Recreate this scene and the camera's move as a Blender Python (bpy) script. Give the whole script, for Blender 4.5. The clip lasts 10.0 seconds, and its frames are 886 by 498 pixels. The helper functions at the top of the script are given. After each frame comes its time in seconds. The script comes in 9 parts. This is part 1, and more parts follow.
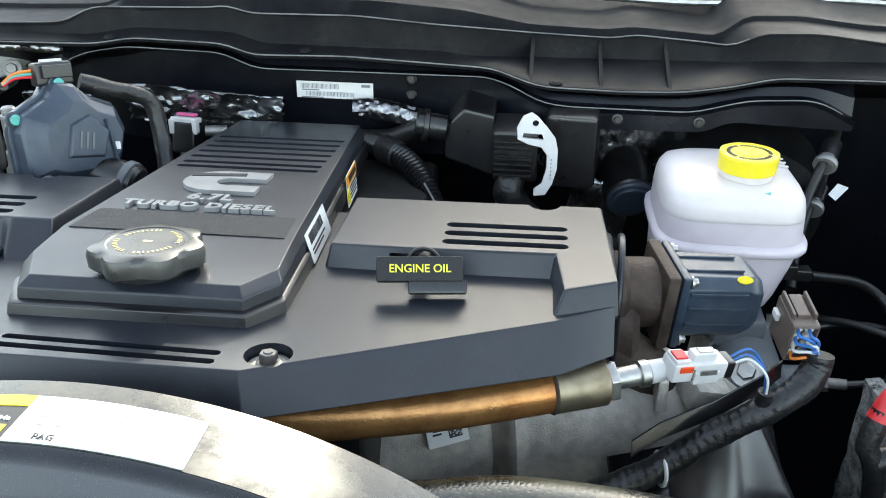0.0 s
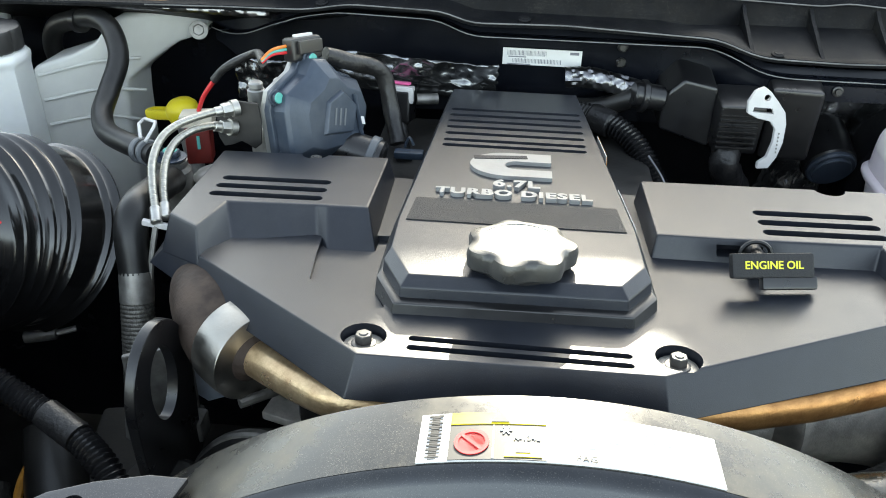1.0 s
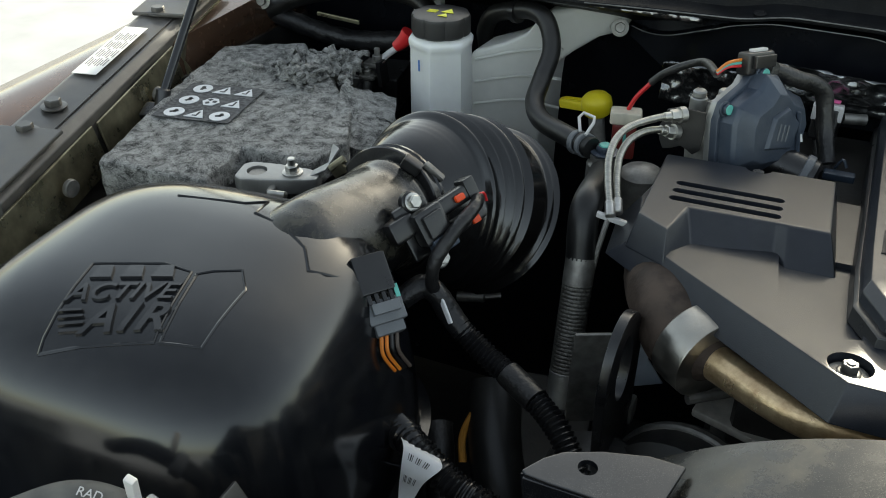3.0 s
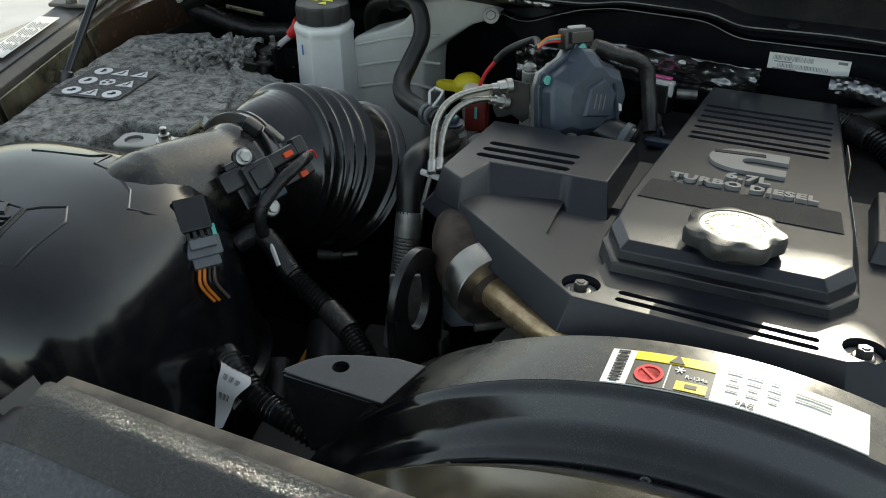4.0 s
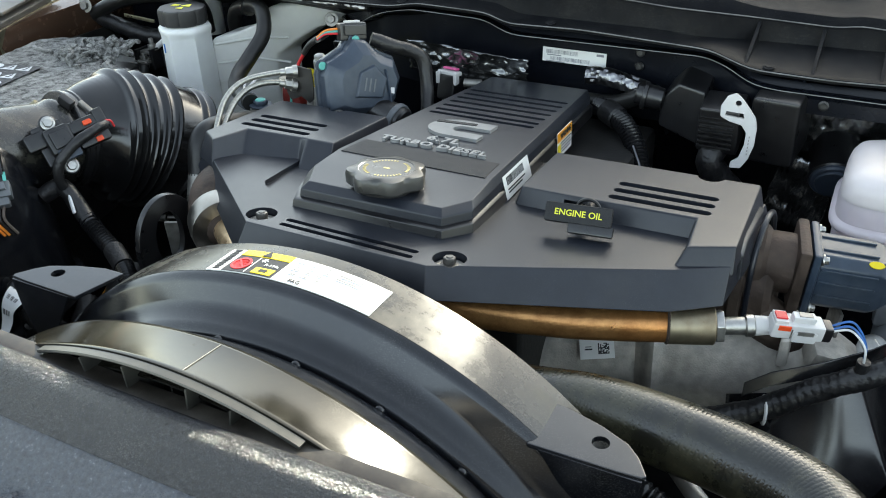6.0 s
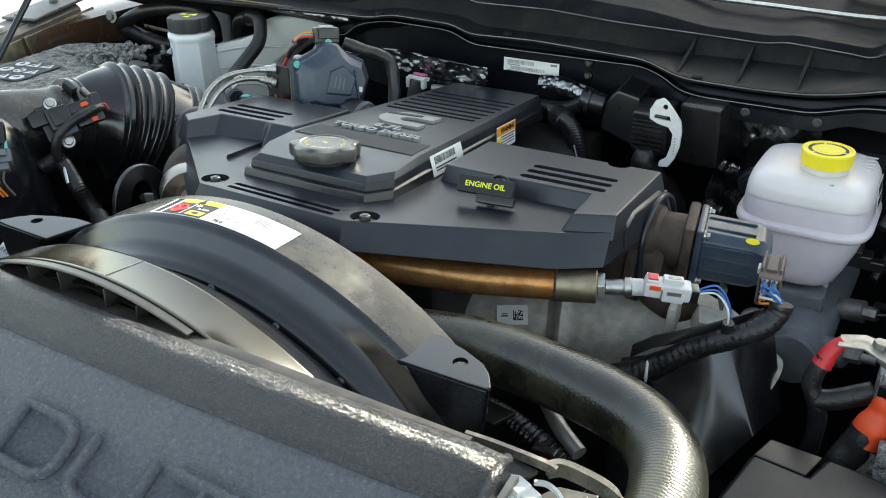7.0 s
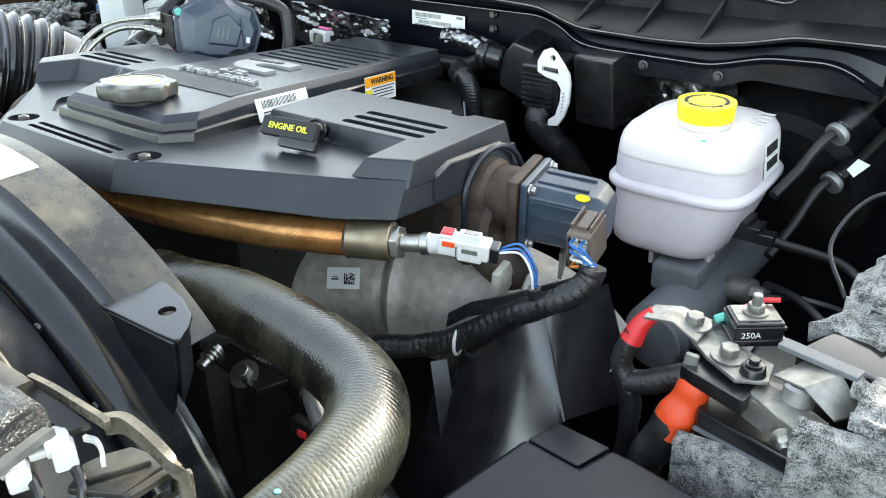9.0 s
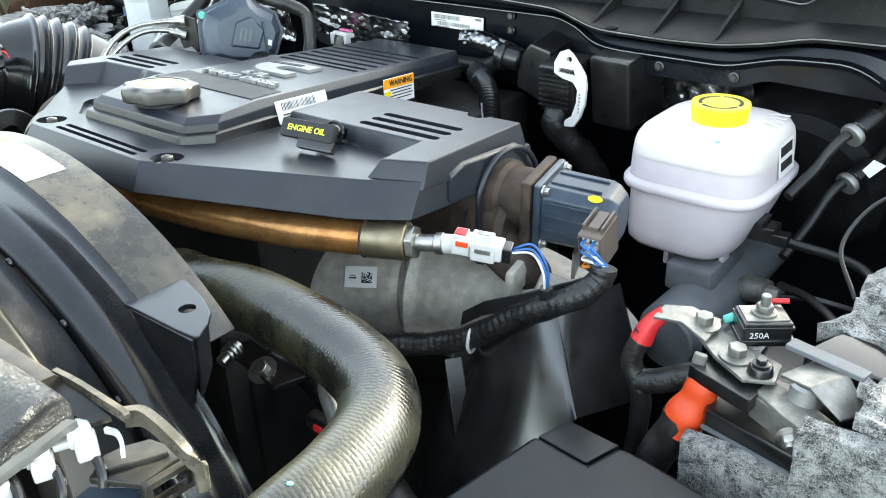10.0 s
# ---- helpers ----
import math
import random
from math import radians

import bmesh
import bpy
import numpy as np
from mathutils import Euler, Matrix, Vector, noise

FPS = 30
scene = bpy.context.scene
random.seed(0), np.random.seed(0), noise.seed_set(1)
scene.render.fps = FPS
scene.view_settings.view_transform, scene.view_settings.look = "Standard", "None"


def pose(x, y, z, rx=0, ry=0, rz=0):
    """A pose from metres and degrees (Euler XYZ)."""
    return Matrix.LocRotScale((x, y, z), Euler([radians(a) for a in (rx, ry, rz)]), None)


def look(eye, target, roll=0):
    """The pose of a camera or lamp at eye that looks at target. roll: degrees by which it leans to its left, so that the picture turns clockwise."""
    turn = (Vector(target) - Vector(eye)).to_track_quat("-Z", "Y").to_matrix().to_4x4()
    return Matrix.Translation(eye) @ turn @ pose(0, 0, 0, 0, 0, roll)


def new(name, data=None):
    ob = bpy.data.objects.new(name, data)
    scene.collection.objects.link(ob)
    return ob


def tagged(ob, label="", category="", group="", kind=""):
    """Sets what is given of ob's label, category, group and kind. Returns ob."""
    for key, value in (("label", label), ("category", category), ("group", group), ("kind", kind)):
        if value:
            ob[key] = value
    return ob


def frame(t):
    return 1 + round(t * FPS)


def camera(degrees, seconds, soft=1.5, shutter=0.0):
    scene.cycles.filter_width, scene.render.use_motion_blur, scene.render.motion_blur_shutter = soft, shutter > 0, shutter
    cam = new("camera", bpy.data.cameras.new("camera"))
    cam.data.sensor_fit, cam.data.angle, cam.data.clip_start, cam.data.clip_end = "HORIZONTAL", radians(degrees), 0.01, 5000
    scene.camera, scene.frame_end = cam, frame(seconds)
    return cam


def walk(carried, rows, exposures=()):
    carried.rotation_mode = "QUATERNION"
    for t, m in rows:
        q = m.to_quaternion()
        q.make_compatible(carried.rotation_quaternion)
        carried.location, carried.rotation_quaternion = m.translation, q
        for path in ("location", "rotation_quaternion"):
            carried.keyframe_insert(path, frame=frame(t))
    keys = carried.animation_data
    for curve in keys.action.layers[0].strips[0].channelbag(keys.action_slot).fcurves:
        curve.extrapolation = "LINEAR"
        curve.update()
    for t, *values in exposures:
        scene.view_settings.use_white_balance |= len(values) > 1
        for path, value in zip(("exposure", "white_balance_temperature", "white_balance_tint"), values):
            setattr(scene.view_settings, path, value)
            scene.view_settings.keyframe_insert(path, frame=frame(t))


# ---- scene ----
cam = camera(55.0, 10.0, soft=1.0)
PATH = [
    (0, (0.243, -0.409, 1.637), (0.054, 1.377, 0.757), 0.6),
    (0.5, (0.116, -0.412, 1.663), (-0.012, 1.339, 0.704), 1.2),
    (1, (-0.017, -0.421, 1.681), (-0.146, 1.287, 0.648), 1.5),
    (1.3, (-0.073, -0.429, 1.701), (-0.263, 1.265, 0.656), 0.9),
    (1.5, (-0.112, -0.433, 1.706), (-0.354, 1.253, 0.658), 0.8),
    (2, (-0.183, -0.446, 1.711), (-0.65, 1.181, 0.645), -1.0),
    (2.2, (-0.199, -0.454, 1.712), (-0.732, 1.151, 0.645), -1.1),
    (3.3, (-0.116, -0.499, 1.724), (-0.85, 1.014, 0.642), -1.1),
    (3.5, (-0.073, -0.505, 1.717), (-0.823, 1.014, 0.654), -1.6),
    (4, (0.029, -0.516, 1.717), (-0.683, 1.024, 0.658), -0.7),
    (4.5, (0.117, -0.512, 1.723), (-0.588, 1.042, 0.679), -0.9),
    (5, (0.202, -0.507, 1.723), (-0.511, 1.045, 0.683), -1.1),
    (5.5, (0.287, -0.506, 1.722), (-0.454, 1.045, 0.699), -1.2),
    (5.7, (0.322, -0.514, 1.72), (-0.444, 1.028, 0.703), -1.5),
    (6.8, (0.515, -0.592, 1.707), (-0.405, 0.93, 0.79), -0.7),
    (7, (0.542, -0.589, 1.698), (-0.385, 0.933, 0.791), -0.7),
    (7.5, (0.639, -0.566, 1.675), (-0.326, 0.946, 0.788), -1.2),
    (8, (0.727, -0.512, 1.632), (-0.272, 0.975, 0.742), -1.8),
    (8.5, (0.727, -0.43, 1.591), (-0.333, 1.008, 0.692), -1.3),
    (9, (0.718, -0.394, 1.614), (-0.365, 1.023, 0.708), -1.4),
    (9.5, (0.697, -0.389, 1.619), (-0.42, 1.001, 0.713), -1.9),
    (10, (0.732, -0.397, 1.621), (-0.396, 0.982, 0.713), -2.1),
]
EXPOSURE = [(0.0, 2.57, 7050, 2), (0.5, 2.46, 7200, 2), (1.0, 2.54, 7300, 2), (2.0, 2.45, 7550, 2), (3.5, 1.05, 7600, 0), (4.5, 1.20, 7300, 0), (5.0, 1.66, 7250, 2), (5.5, 2.19, 7200, 2), (7.0, 1.96, 7250, 0), (7.5, 2.43, 7300, 1), (8.5, 2.75, 7350, 1), (10.0, 3.02, 7350, 1)]
walk(cam, [(t, look(eye, target, roll)) for t, eye, target, roll in PATH], EXPOSURE)

# ---- light ----
SUN_EL, SUN_AZ = 22.0, 4.0        # degrees; azimuth from straight over the cab towards +x
world = bpy.data.worlds.new("world")
scene.world = world
world.use_nodes = True
wn, wl = world.node_tree.nodes, world.node_tree.links
sky = wn.new("ShaderNodeTexSky")
sky.sky_type = "NISHITA"
sky.sun_disc = False
sky.sun_elevation = radians(SUN_EL)
sky.sun_rotation = radians(SUN_AZ)
sky.air_density, sky.dust_density = 0.80, 1.0
haze = wn.new("ShaderNodeHueSaturation")   # a hazy, paler sky
haze.inputs["Saturation"].default_value = 0.62
wl.new(sky.outputs[0], haze.inputs["Color"])
wl.new(haze.outputs[0], wn["Background"].inputs[0])
wn["Background"].inputs[1].default_value = 0.15
sun = new("sun", bpy.data.lights.new("sun", "SUN"))
sun.data.energy, sun.data.angle, sun.data.color = 3.3, radians(0.6), (1.0, 0.96, 0.90)
sun.matrix_world = look((math.sin(radians(SUN_AZ)) * 10, math.cos(radians(SUN_AZ)) * 10, 10 * math.tan(radians(SUN_EL))), (0, 0, 0))

# ---- materials ----
def mat(name, color, rough=0.5, metal=0.0, vary=0.25, scale=60.0, grain=0.0, gscale=900.0, dirt=None, dirt_amount=0.0, dscale=14.0, spec=0.5, coat=0.0, sheen=0.0, rvary=0.1, speck=0.0):
    """A node material: base colour varied at two scales, fine relief, and patches of dirt or dust."""
    m = bpy.data.materials.new(name)
    m.use_nodes = True
    n, l = m.node_tree.nodes, m.node_tree.links
    b = n["Principled BSDF"]
    b.inputs["Metallic"].default_value = metal
    b.inputs["Specular IOR Level"].default_value = spec
    b.inputs["Coat Weight"].default_value = coat
    b.inputs["Sheen Weight"].default_value = sheen
    tc = n.new("ShaderNodeTexCoord")
    n1 = n.new("ShaderNodeTexNoise")
    n1.inputs["Scale"].default_value, n1.inputs["Detail"].default_value = scale, 6.0
    l.new(tc.outputs["Object"], n1.inputs["Vector"])
    r1 = n.new("ShaderNodeValToRGB")
    lo, hi = [max(0.0, c * (1 - vary)) for c in color], [min(1.0, c * (1 + vary)) for c in color]
    r1.color_ramp.elements[0].position, r1.color_ramp.elements[1].position = 0.3, 0.7
    r1.color_ramp.elements[0].color, r1.color_ramp.elements[1].color = (*lo, 1), (*hi, 1)
    l.new(n1.outputs["Fac"], r1.inputs["Fac"])
    out = r1.outputs["Color"]
    rr = n.new("ShaderNodeMapRange")
    rr.inputs["To Min"].default_value, rr.inputs["To Max"].default_value = max(0.02, rough - rvary), min(1.0, rough + rvary)
    l.new(n1.outputs["Fac"], rr.inputs["Value"])
    rout = rr.outputs["Result"]
    if dirt:
        n2 = n.new("ShaderNodeTexNoise")
        n2.inputs["Scale"].default_value, n2.inputs["Detail"].default_value, n2.inputs["Roughness"].default_value = dscale, 9.0, 0.7
        l.new(tc.outputs["Object"], n2.inputs["Vector"])
        mr = n.new("ShaderNodeMapRange")
        mr.inputs["From Min"].default_value, mr.inputs["From Max"].default_value = 0.45, 0.75
        mr.inputs["To Max"].default_value = dirt_amount
        l.new(n2.outputs["Fac"], mr.inputs["Value"])
        mx = n.new("ShaderNodeMix")
        mx.data_type = "RGBA"
        l.new(mr.outputs["Result"], mx.inputs["Factor"])
        l.new(out, mx.inputs["A"])
        mx.inputs["B"].default_value = (*dirt, 1)
        out = mx.outputs["Result"]
        ad = n.new("ShaderNodeMath")
        ad.operation, ad.use_clamp = "ADD", True
        l.new(rout, ad.inputs[0])
        l.new(mr.outputs["Result"], ad.inputs[1])
        rout = ad.outputs[0]
    if speck:
        n4 = n.new("ShaderNodeTexNoise")
        n4.inputs["Scale"].default_value, n4.inputs["Detail"].default_value = 1500.0, 2.0
        n5 = n.new("ShaderNodeTexNoise")
        n5.inputs["Scale"].default_value, n5.inputs["Detail"].default_value = 22.0, 5.0
        ms = n.new("ShaderNodeMath")
        ms.operation, ms.inputs[1].default_value = "MULTIPLY_ADD", 0.35
        l.new(tc.outputs["Object"], n4.inputs["Vector"])
        l.new(tc.outputs["Object"], n5.inputs["Vector"])
        l.new(n5.outputs["Fac"], ms.inputs[0])
        l.new(n4.outputs["Fac"], ms.inputs[2])
        m4 = n.new("ShaderNodeMapRange")
        m4.inputs["From Min"].default_value, m4.inputs["From Max"].default_value, m4.inputs["To Max"].default_value = 0.78, 1.0, speck
        l.new(ms.outputs[0], m4.inputs["Value"])
        x4 = n.new("ShaderNodeMix")
        x4.data_type = "RGBA"
        l.new(m4.outputs["Result"], x4.inputs["Factor"])
        l.new(out, x4.inputs["A"])
        x4.inputs["B"].default_value = (0.36, 0.34, 0.29, 1)
        out = x4.outputs["Result"]
    l.new(out, b.inputs["Base Color"])
    l.new(rout, b.inputs["Roughness"])
    if grain > 0:
        n3 = n.new("ShaderNodeTexNoise")
        n3.inputs["Scale"].default_value, n3.inputs["Detail"].default_value = gscale, 3.0
        l.new(tc.outputs["Object"], n3.inputs["Vector"])
        bp = n.new("ShaderNodeBump")
        bp.inputs["Strength"].default_value, bp.inputs["Distance"].default_value = grain, 0.001
        l.new(n3.outputs["Fac"], bp.inputs["Height"])
        l.new(bp.outputs["Normal"], b.inputs["Normal"])
    return m


def nodes_of(m):
    return m.node_tree.nodes, m.node_tree.links, m.node_tree.nodes["Principled BSDF"]


DUST = (0.30, 0.27, 0.22)
COVER = mat("cover_plastic", (0.012, 0.0145, 0.021), 0.32, vary=0.15, grain=0.12, gscale=1500, dirt=(0.14, 0.13, 0.11), dirt_amount=0.06, dscale=24, rvary=0.04, speck=0.10, spec=0.55)
STRIP = mat("coarse_textured_plastic", (0.014, 0.014, 0.015), 0.50, grain=0.6, gscale=900, spec=0.4)
BLACK = mat("black_plastic", (0.007, 0.007, 0.008), 0.30, vary=0.3, grain=0.06, gscale=1100, dirt=DUST, dirt_amount=0.03, spec=0.7)
GLOSS = mat("smooth_black_plastic", (0.010, 0.010, 0.011), 0.20, vary=0.3, grain=0.03, gscale=500, dirt=DUST, dirt_amount=0.03, dscale=9, spec=0.8)
SHROUD = mat("shroud_plastic", (0.009, 0.0105, 0.014), 0.15, vary=0.3, grain=0.02, gscale=600, dirt=(0.24, 0.22, 0.17), dirt_amount=0.06, dscale=14, speck=0.25, spec=0.75)
RINGM = mat("dusty_ring_plastic", (0.012, 0.0115, 0.0085), 0.14, vary=0.35, scale=35, grain=0.03, gscale=300, dirt=(0.24, 0.21, 0.12), dirt_amount=0.05, dscale=18, speck=0.1, spec=0.32)
AIRBOX = mat("air_box_plastic", (0.007, 0.0078, 0.010), 0.15, vary=0.2, grain=0.015, gscale=1400, dirt=(0.20, 0.18, 0.12), dirt_amount=0.03, dscale=30, speck=0.06, spec=0.6, rvary=0.03)
AIRDUST = mat("dusty_air_box_plastic", (0.007, 0.0075, 0.009), 0.20, vary=0.2, grain=0.03, gscale=900, dirt=(0.30, 0.27, 0.17), dirt_amount=0.20, dscale=30, speck=0.5, spec=0.6, rvary=0.05)
DEEP = mat("grimy_black_metal", (0.016, 0.0155, 0.0150), 0.5, vary=0.6, scale=30, grain=0.3, gscale=200, dirt=(0.14, 0.12, 0.10), dirt_amount=0.20)
RUBBER = mat("black_rubber", (0.009, 0.009, 0.009), 0.38, vary=0.25, grain=0.10, gscale=700, dirt=DUST, dirt_amount=0.05)
CONDUIT = mat("corrugated_conduit_plastic", (0.010, 0.010, 0.011), 0.24, vary=0.25)
TAPE = mat("cloth_harness_tape", (0.012, 0.012, 0.013), 0.36, vary=0.4, grain=0.9, gscale=240, dirt=DUST, dirt_amount=0.07)
STEEL = mat("zinc_steel", (0.55, 0.54, 0.51), 0.32, metal=1.0, vary=0.2, scale=120, grain=0.1, dirt=(0.2, 0.17, 0.13), dirt_amount=0.3)
DULL = mat("dull_grey_steel", (0.32, 0.31, 0.29), 0.5, metal=0.85, vary=0.3, scale=80, grain=0.2, gscale=400, dirt=(0.12, 0.10, 0.08), dirt_amount=0.35)
CAST = mat("cast_aluminium", (0.48, 0.45, 0.40), 0.50, metal=0.25, vary=0.22, scale=90, grain=0.5, gscale=550, dirt=(0.16, 0.13, 0.10), dirt_amount=0.4, dscale=10)
ALUM = mat("bright_aluminium", (0.38, 0.38, 0.37), 0.46, metal=0.85, vary=0.15, grain=0.2, gscale=300, dirt=(0.3, 0.28, 0.24), dirt_amount=0.3)
BRAID = mat("braided_steel", (0.42, 0.41, 0.37), 0.34, metal=1.0, vary=0.2, scale=300)
DARKBRAID = mat("dark_braided_sleeve", (0.16, 0.155, 0.14), 0.42, metal=0.7, vary=0.5, scale=400, grain=0.8, gscale=900)
RUST = mat("heat_stained_iron", (0.075, 0.054, 0.043), 0.62, metal=0.5, vary=0.5, scale=40, grain=0.5, gscale=300, dirt=(0.19, 0.15, 0.12), dirt_amount=0.5, dscale=20)
EGRBLUE = mat("slate_blue_plastic", (0.030, 0.046, 0.070), 0.34, vary=0.15, grain=0.1, gscale=900, dirt=DUST, dirt_amount=0.12)
ACT = mat("blue_grey_coated_metal", (0.045, 0.060, 0.085), 0.32, metal=0.2, vary=0.15, grain=0.2, gscale=900, dirt=DUST, dirt_amount=0.12)
BROWN = mat("brown_connector_plastic", (0.10, 0.075, 0.062), 0.42, vary=0.2)
LGREY = mat("light_grey_plastic", (0.62, 0.61, 0.60), 0.4, vary=0.08, dirt=DUST, dirt_amount=0.15)
MGREY = mat("mid_grey_plastic", (0.13, 0.14, 0.15), 0.45, vary=0.15, grain=0.1)
WHITE = mat("white_label", (0.78, 0.78, 0.76), 0.35, vary=0.03, rvary=0.03)
PAPER = mat("white_paper_tag", (0.72, 0.73, 0.74), 0.55, vary=0.06)
INK = mat("black_print", (0.02, 0.02, 0.022), 0.5)
LYELLOW = mat("yellow_label", (0.80, 0.62, 0.02), 0.35, vary=0.04)
LORANGE = mat("orange_label", (0.85, 0.33, 0.02), 0.35, vary=0.04)
YELLOW = mat("yellow_plastic", (0.86, 0.70, 0.03), 0.38, vary=0.06, dirt=(0.35, 0.28, 0.05), dirt_amount=0.25, dscale=60)
PRINTY = mat("yellow_print", (0.80, 0.78, 0.06), 0.5, vary=0.05)
RED = mat("red_plastic", (0.62, 0.025, 0.03), 0.4, vary=0.1)
ORANGE = mat("orange_red_rubber", (0.75, 0.07, 0.015), 0.45, vary=0.12, grain=0.1)
GREEN = mat("teal_paint_mark", (0.10, 0.42, 0.36), 0.5, vary=0.2)
BLUEW = mat("blue_wire", (0.03, 0.14, 0.42), 0.4)
WHITEW = mat("white_wire", (0.7, 0.7, 0.68), 0.4)
ORANGEW = mat("orange_wire", (0.75, 0.22, 0.03), 0.4)
LETTER = mat("silver_raised_letters", (0.30, 0.30, 0.295), 0.40, metal=0.4, vary=0.1, dirt=(0.2, 0.19, 0.17), dirt_amount=0.2)
BODY = mat("bronze_body_paint", (0.10, 0.055, 0.035), 0.25, metal=0.4, vary=0.1, coat=0.6)
PRIMER = mat("dark_painted_steel", (0.058, 0.054, 0.050), 0.34, vary=0.25, grain=0.05, dirt=DUST, dirt_amount=0.3, dscale=10, spec=0.7)
OLIVE = mat("olive_plated_steel", (0.30, 0.275, 0.19), 0.26, metal=0.9, vary=0.35, scale=50, dirt=(0.1, 0.09, 0.06), dirt_amount=0.4)
FIREWALL = mat("dark_painted_firewall", (0.0045, 0.0055, 0.0085), 0.24, vary=0.25, scale=20, dirt=DUST, dirt_amount=0.015, spec=0.3)
COWL = mat("cowl_plastic", (0.006, 0.0065, 0.008), 0.50, vary=0.25, grain=0.10, gscale=700, dirt=DUST, dirt_amount=0.03, dscale=16, spec=0.10, speck=0.25)
FOIL = mat("crinkled_foil", (0.24, 0.24, 0.25), 0.30, metal=1.0, vary=0.2, grain=0.5, gscale=90)
GLASS = mat("tinted_glass", (0.02, 0.025, 0.025), 0.05, vary=0.05)
GROUND = mat("pale_concrete", (0.48, 0.49, 0.51), 0.85, vary=0.12, scale=3, grain=0.3, gscale=80)


def translucent(name, color, weight, rough):
    m = mat(name, color, rough, vary=0.03, grain=0.05, gscale=200)
    b = nodes_of(m)[2]
    b.inputs["Subsurface Weight"].default_value = weight
    b.inputs["Subsurface Radius"].default_value = (0.02, 0.02, 0.022)
    b.inputs["Subsurface Scale"].default_value = 0.6
    return m


RESIN = translucent("milky_reservoir_plastic", (0.68, 0.625, 0.62), 0.6, 0.34)
RESINLOW = translucent("fluid_filled_milky_plastic", (0.64, 0.575, 0.61), 0.6, 0.34)
BOTTLE = translucent("milky_bottle_plastic", (0.74, 0.75, 0.74), 0.6, 0.36)
TANK = translucent("dusty_milky_tank_plastic", (0.60, 0.60, 0.57), 0.5, 0.36)


def felt_material():
    """Grey felt: wavy light and dark fibres that lie in swirling clumps."""
    m = mat("grey_fibre_felt", (0.1, 0.1, 0.1), 0.95, spec=0.1)
    n, l, b = nodes_of(m)
    tc = n.new("ShaderNodeTexCoord")
    wz = n.new("ShaderNodeTexNoise")
    wz.inputs["Scale"].default_value, wz.inputs["Detail"].default_value = 26.0, 2.0
    l.new(tc.outputs["Object"], wz.inputs["Vector"])
    warp = n.new("ShaderNodeVectorMath")
    warp.operation = "MULTIPLY_ADD"
    warp.inputs[1].default_value = (0.034, 0.034, 0.034)
    l.new(wz.outputs["Color"], warp.inputs[0])
    l.new(tc.outputs["Object"], warp.inputs[2])
    acc = None
    for s, rot in (((1500, 170, 1300), 0.5), ((1300, 1200, 180), 1.1), ((190, 1500, 1000), 0.3)):
        mp = n.new("ShaderNodeMapping")
        mp.inputs["Scale"].default_value, mp.inputs["Rotation"].default_value = s, (rot, rot * 0.6, rot)
        nz = n.new("ShaderNodeTexNoise")
        nz.inputs["Scale"].default_value, nz.inputs["Detail"].default_value, nz.inputs["Distortion"].default_value = 1.0, 3.0, 0.6
        l.new(warp.outputs[0], mp.inputs["Vector"])
        l.new(mp.outputs["Vector"], nz.inputs["Vector"])
        if acc is None:
            acc = nz.outputs["Fac"]
        else:
            mxm = n.new("ShaderNodeMath")
            mxm.operation = "MAXIMUM"
            l.new(acc, mxm.inputs[0])
            l.new(nz.outputs["Fac"], mxm.inputs[1])
            acc = mxm.outputs[0]
    cl = n.new("ShaderNodeTexNoise")
    cl.inputs["Scale"].default_value, cl.inputs["Detail"].default_value, cl.inputs["Roughness"].default_value = 75.0, 6.0, 0.65
    l.new(warp.outputs[0], cl.inputs["Vector"])
    ad = n.new("ShaderNodeMath")
    ad.operation, ad.inputs[1].default_value = "MULTIPLY_ADD", 0.65
    l.new(cl.outputs["Fac"], ad.inputs[0])
    l.new(acc, ad.inputs[2])
    r = n.new("ShaderNodeValToRGB")
    r.color_ramp.elements[0].position, r.color_ramp.elements[1].position = 0.78, 1.08
    r.color_ramp.elements[1].position = 1.0
    r.color_ramp.elements[0].color, r.color_ramp.elements[1].color = (0.042, 0.042, 0.042, 1), (0.41, 0.405, 0.385, 1)
    l.new(ad.outputs[0], r.inputs["Fac"])
    l.new(r.outputs["Color"], b.inputs["Base Color"])
    bp = n.new("ShaderNodeBump")
    bp.inputs["Strength"].default_value, bp.inputs["Distance"].default_value = 0.45, 0.0015
    l.new(ad.outputs[0], bp.inputs["Height"])
    l.new(bp.outputs["Normal"], b.inputs["Normal"])
    return m


FELT = felt_material()


